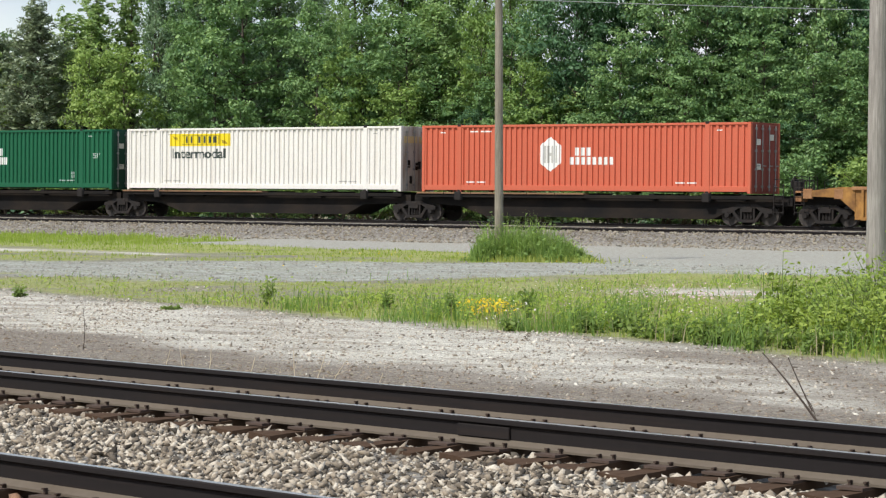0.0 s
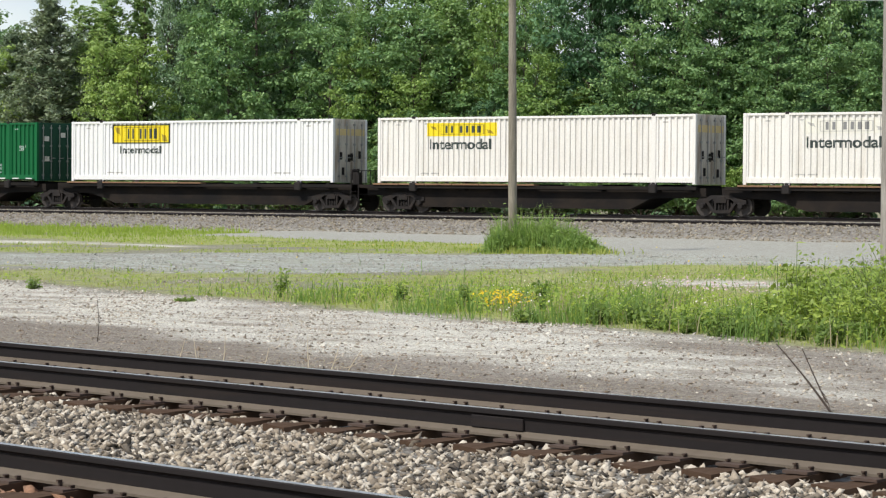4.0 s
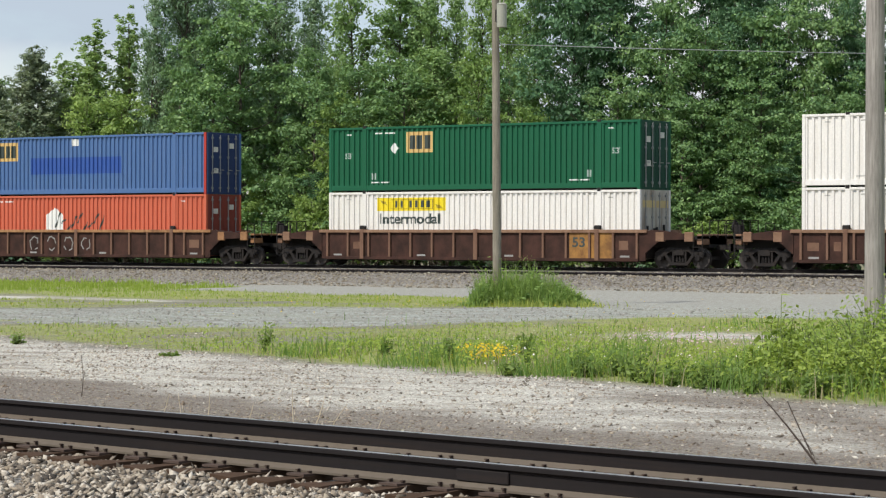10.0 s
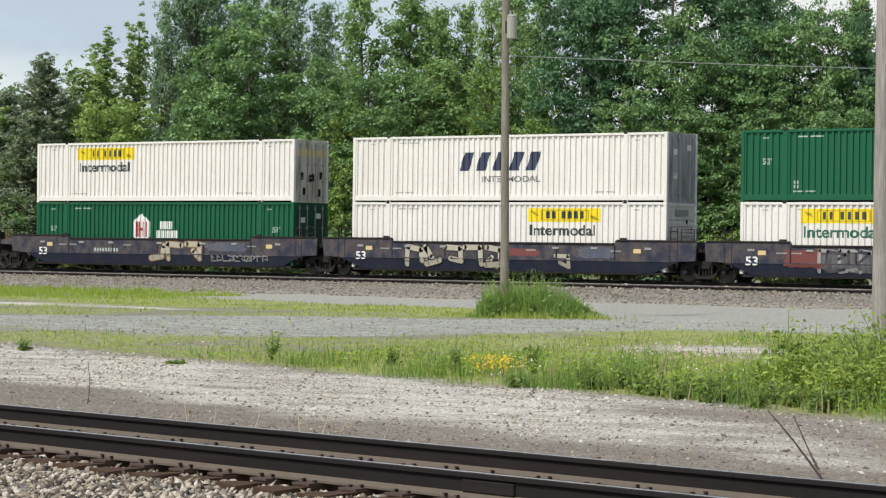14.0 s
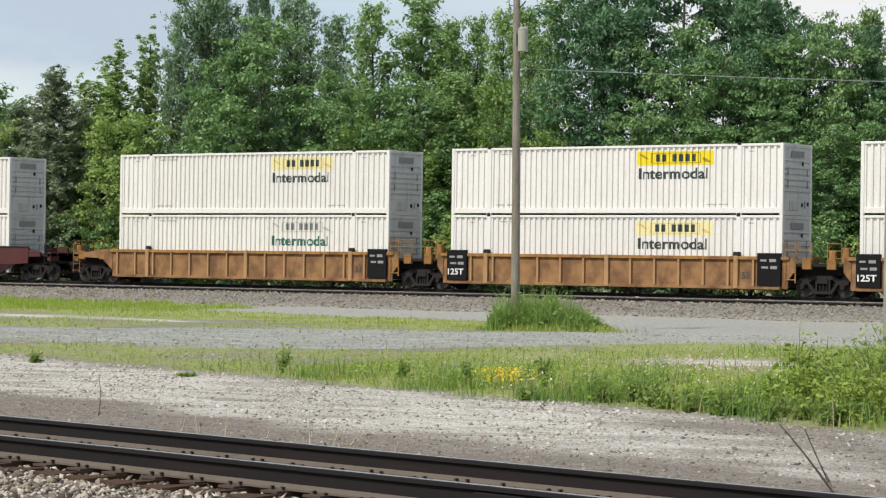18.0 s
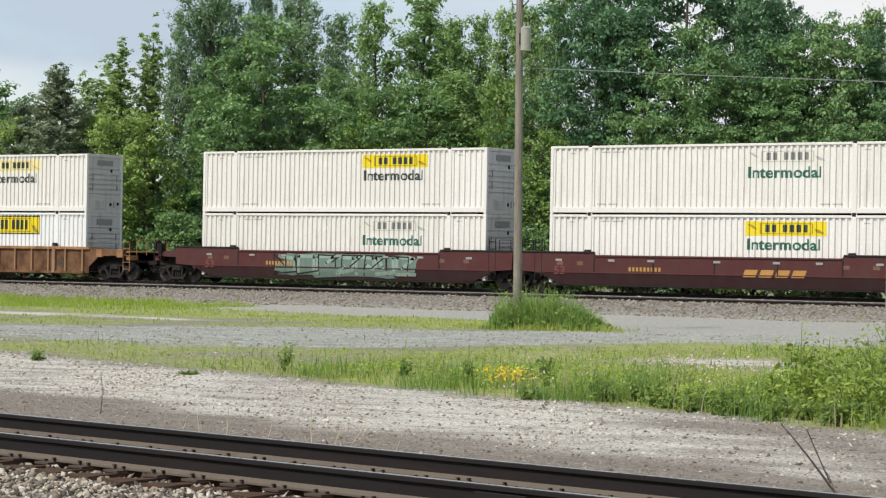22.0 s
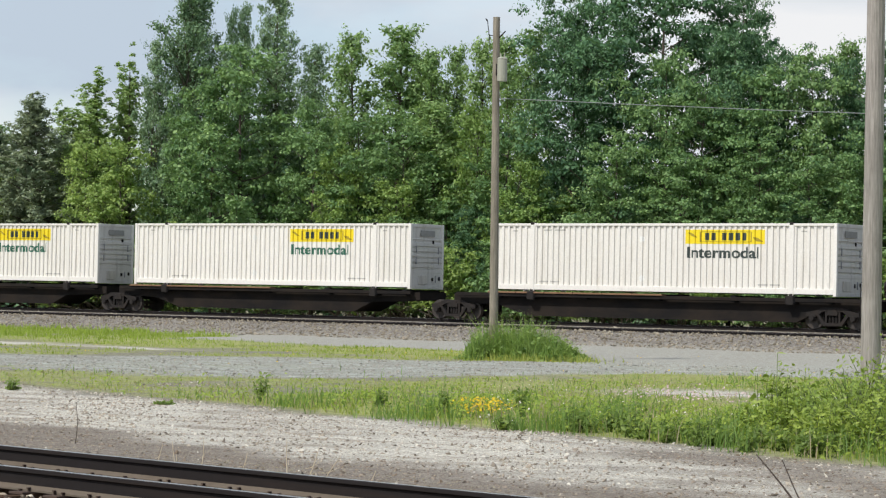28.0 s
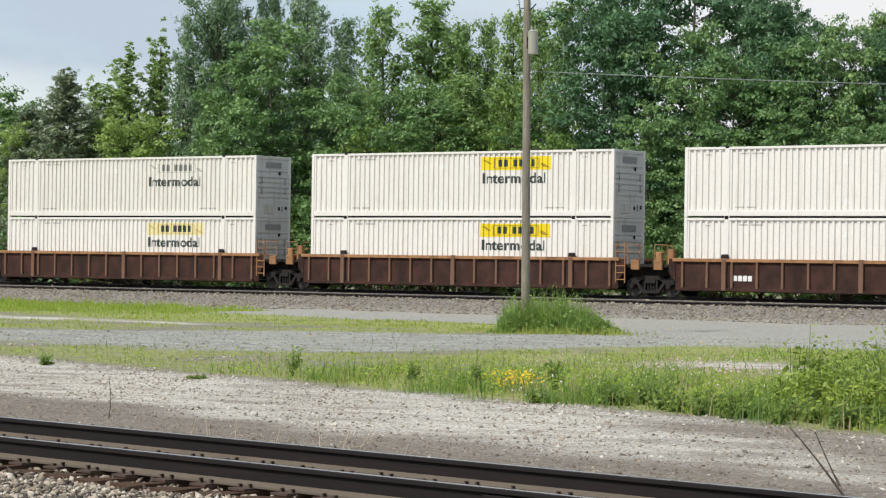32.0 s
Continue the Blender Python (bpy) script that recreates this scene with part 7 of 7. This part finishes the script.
def leafy(name, label, category, x, y, height, width, stems, leaves, size, material, seed, group=""):
    """A low plant: thin stems from one root, each set with leaves along it."""
    r = np.random.default_rng(seed)
    top = new(name)
    tagged(top, label, category, group)
    top.matrix_basis = pose(x, y, float(ground_z(np.array([x]), np.array([y]))[0]))
    bm = bmesh.new()
    C, N = [], []
    for i in range(stems):
        if name != "bush":
            bm = bmesh.new()
        a, reach = r.uniform(0, 2 * math.pi), width * 0.5 * r.uniform(0.1, 1.0) ** 0.6
        h = height * r.uniform(0.55, 1.05) * (1 - 0.35 * (reach / (width * 0.5)) ** 2)
        foot = np.array([r.normal(0, width * 0.16), r.normal(0, width * 0.16), -0.03])
        tip = np.array([reach * math.cos(a), reach * math.sin(a), h])
        limb(bm, foot, tip, 0.010, 0.004, 0.06 * height, r, 3)
        f = r.uniform(0.12, 1.02, leaves)
        p = foot + (tip - foot) * f[:, None] + r.normal(0, 1, (leaves, 3)) * 0.075 * height ** 0.5
        C.append(p)
        N.append(r.normal(0, 0.6, (leaves, 3)) + np.array([0, -0.25, 0.9]))
        if name != "bush":
            part("stem", bm, GREEN_STEM, top)
    if name == "bush":
        part("woody_base", bm, GREEN_STEM, top)
    share("foliage", leaf_blades("foliage", np.concatenate(C), np.concatenate(N), size, material, seed + 1, 1.7), top)
    return top


def seen_from(az, dist):
    return dist * math.sin(radians(az)), dist * math.cos(radians(az))


for i, (az, dist, hh, ww) in enumerate(((-25.0, 33.4, 0.95, 1.5), (-24.4, 34.2, 1.05, 1.6), (-25.7, 34.4, 0.80, 1.3), (-23.7, 33.6, 1.1, 1.6), (-26.3, 35.4, 0.95, 0.9), (-23.0, 34.6, 1.1, 1.7), (-24.9, 36.0, 0.9, 1.4), (-25.4, 32.6, 0.6, 1.2), (-24.1, 32.4, 0.7, 1.3), (-26.9, 34.0, 0.55, 0.9))):
    leafy("bush", "leafy bright green bush of thin upright stems", "bush", *seen_from(az, dist), hh * (1.3 if az > -24.6 else 1.08), ww, 36, 46, 0.046, BUSH_LEAF, 300 + i, "bushes at the foot of the timber pole")
leafy("sapling", "tall thin leafy sapling above the bush", "sapling", *seen_from(-26.75, 35.0), 1.35, 0.55, 5, 26, 0.075, BUSH_LEAF, 330)
for i, (az, dist, hh, ww) in enumerate(((-38.65, 43.0, 0.55, 0.35), (-30.05, 35.0, 0.45, 0.55), (-31.3, 36.0, 0.32, 0.45), (-33.0, 35.6, 0.26, 0.4), (-28.3, 33.5, 0.4, 0.5), (-35.9, 42.0, 0.35, 0.25),
                                        (-44.4, 46.5, 0.2, 0.25), (-40.9, 41.0, 0.06, 0.45), (-34.4, 39.5, 0.45, 0.25), (-32.6, 38.6, 0.55, 0.22))):
    leafy("weed", "green leafy upright weed in the rough grass", "weed", *seen_from(az, dist), hh, ww, 11, 15, 0.05, WEED_LEAF, 400 + i, "weeds along the gravel")


for i in range(26):
    # darker plants along the front of the weed belt
    az = -31.6 + 6.6 * (i + rng.uniform(0, 1)) / 26
    edge = 27.05 / (math.cos(radians(az)) + 0.335 * math.sin(radians(az))) - 4.087 / (math.cos(radians(az)) + 0.335 * math.sin(radians(az)))
    tall = rng.uniform(0.22, 0.42)
    leafy("weed", "dark green leafy weed at the edge of the gravel", "weed", *seen_from(az, edge + rng.uniform(0.6, 2.6)), tall, tall * rng.uniform(0.8, 1.5), 9, 16, 0.05, WEED_LEAF, 440 + i, "weeds along the gravel")


def flowers(name, x, y, z, size, material, label, seed):
    n = len(x)
    c = np.stack([x, y, ground_z(x, y) + z], 1)
    r = np.random.default_rng(seed)
    tagged(new(name, leaf_blades(name, c, np.array([0, -0.5, 0.8]) + r.normal(0, 0.3, (n, 3)), size, material, seed, 1.0)), label, "flowers", kind="stuff")


YELLOW_PETAL = leaf_material("yellow_petals", (0.70, 0.45, 0.01), (0.85, 0.62, 0.03), 0.2)
WHITE_PETAL = leaf_material("white_petals", (0.62, 0.60, 0.55), (0.82, 0.80, 0.76), 0.2)
PINK_PETAL = leaf_material("pale_pink_petals", (0.50, 0.34, 0.40), (0.70, 0.55, 0.58), 0.2)
fx, fy = seen_from(-33.45, 38.6)
x, y = fx + rng.normal(0, 0.22, 240), fy + rng.normal(0, 0.30, 240)
flowers("yellow_flowers", x, y, rng.uniform(0.10, 0.32, 240), 0.045, YELLOW_PETAL, "cluster of small yellow wildflowers in the grass", 51)
az = np.radians(rng.uniform(-33.8, -25.5, 200))
d = rng.uniform(34.5, 47, 200)
flowers("white_flowers", d * np.sin(az), d * np.cos(az), rng.uniform(0.12, 0.36, 200), 0.03, WHITE_PETAL, "scattered small white wildflowers", 52)
az = np.radians(rng.normal(-28.9, 1.0, 220))
d = rng.normal(43, 1.4, 220)
flowers("pink_flowers", d * np.sin(az), d * np.cos(az), rng.uniform(0.2, 0.36, 220), 0.04, PINK_PETAL, "drift of pale pink wildflowers", 53)
x, y = fan(60, 80, 1600)
keep = rng.uniform(0, 1, 1600) < zones(x, y)[0]
keep &= rng.uniform(0, 1, 1600) < 0.3
flowers("small_yellow_flowers", x[keep], y[keep], rng.uniform(0.04, 0.12, keep.sum()), 0.04, YELLOW_PETAL, "tiny yellow flowers dotting the far grass", 54)


def stick(name, label, strokes, material, category):
    """A thin branch: the first stroke is the stem, the others its twigs."""
    top = None
    for a, b, r0, r1 in strokes:
        bm = bmesh.new()
        limb(bm, a, b, r0, r1, 0.02, np.random.default_rng(int(abs(a[0]) * 100)), 4)
        if top is None:
            top = tagged(part(name, bm, material), label, category)
        else:
            part("twig", bm, material, top)
    return top


bx, by = -9.63, 19.91
side = Vector((math.cos(radians(26)), math.sin(radians(26)), 0))
foot = Vector((bx, by, FLAT - 0.03))
stick("dead_branch", "thin bare dark branch stuck in the gravel beside the rail", [
    (foot, foot - side * 0.50 + Vector((0, 0, 0.62)), 0.012, 0.005),
    (foot - side * 0.05 + Vector((0, 0, 0.10)), foot - side * 0.27 + Vector((0, 0, 0.58)), 0.008, 0.004),
    (foot - side * 0.12 + Vector((0, 0, 0.22)), foot - side * 0.02 + Vector((0, 0, 0.05)), 0.005, 0.003)], TWIG, "branch")
STALK = painted("dry_stalk", (0.56, 0.47, 0.34), (0.2, 0.15, 0.1), 0.5, 0.85)
for i, (az, dist, hh, lean) in enumerate(((-42.95, 31.0, 0.42, 0.0), (-40.05, 26.5, 0.30, 0.03), (-38.0, 23.2, 0.33, -0.02), (-37.6, 23.0, 0.28, 0.12), (-40.6, 26.0, 0.25, -0.05), (-41.1, 27.0, 0.22, 0.08), (-37.2, 22.6, 0.22, 0.16), (-39.2, 25.0, 0.2, 0.1), (-36.1, 22.0, 0.15, 0.05))):
    x, y = seen_from(az, dist)
    z = float(ground_z(np.array([x]), np.array([y]))[0])
    stick("dry_stalk", "single dry upright weed stalk in the gravel", [((x, y, z - 0.02), (x + lean, y + lean * 0.4, z + hh * 1.25), 0.007, 0.003), ((x, y, z + hh * 0.5), (x + lean + 0.04, y, z + hh * 0.8), 0.003, 0.0015)], TWIG if i == 0 else STALK, "stalk")
# litter of dry stems beside the siding
u, n = wedge(15.6, 18.2, 3600)
x, y = to_xy(u, n)
blades("dry_litter", x, y, rng.uniform(0.03, 0.13, len(x)), np.full(len(x), 0.006), STRAW, "flattened dry grass litter beside the siding", 26, 1.6, 0.2)
u, n = wedge(15.8, 31.0, 9000)
x, y = to_xy(u, n)
keep = zones(x, y)[0] < 0.4
blades("straw_litter", x[keep], y[keep], rng.uniform(0.03, 0.12, keep.sum()), np.full(keep.sum(), 0.009), STRAW, "bits of dry straw lying on the gravel", 27, 1.8, 0.12)
u, n = wedge(15.8, 31.0, 6000)
x, y = to_xy(u, n)
keep = zones(x, y)[0] < 0.4
blades("twig_litter", x[keep], y[keep], rng.uniform(0.02, 0.10, keep.sum()), np.full(keep.sum(), 0.010), TWIG, "bits of dark twig lying on the gravel", 28, 1.8, 0.12)


# ---------------------------------------------------------------- movement
def along(t):
    """Metres that the train has gone at t seconds."""
    return 16.690 * t + 0.00556 * t * t


def motions():
    for ob, u, y, z in MOVERS:
        walk(ob, [(t, pose(u + along(t), y, z)) for t in range(0, 33, 4)])
    for ob, x, y, u in WHEELS:
        # the wheel turns while its car is near the view
        near = [i / FPS for i in range(0, 32 * FPS + 1) if -97 < u + x + along(i / FPS) < -33]
        if not near:
            continue
        start = along(near[0])
        rows = [(t, pose(x, y, RADIUS, 0, math.degrees((along(t) - start) / RADIUS), 0)) for t in near]
        if near[0] > 0.05:
            rows.insert(0, (0, pose(x, y, RADIUS)))
        if near[-1] < 31.95:
            rows.append((32, rows[-1][1]))
        walk(ob, rows)


motions()
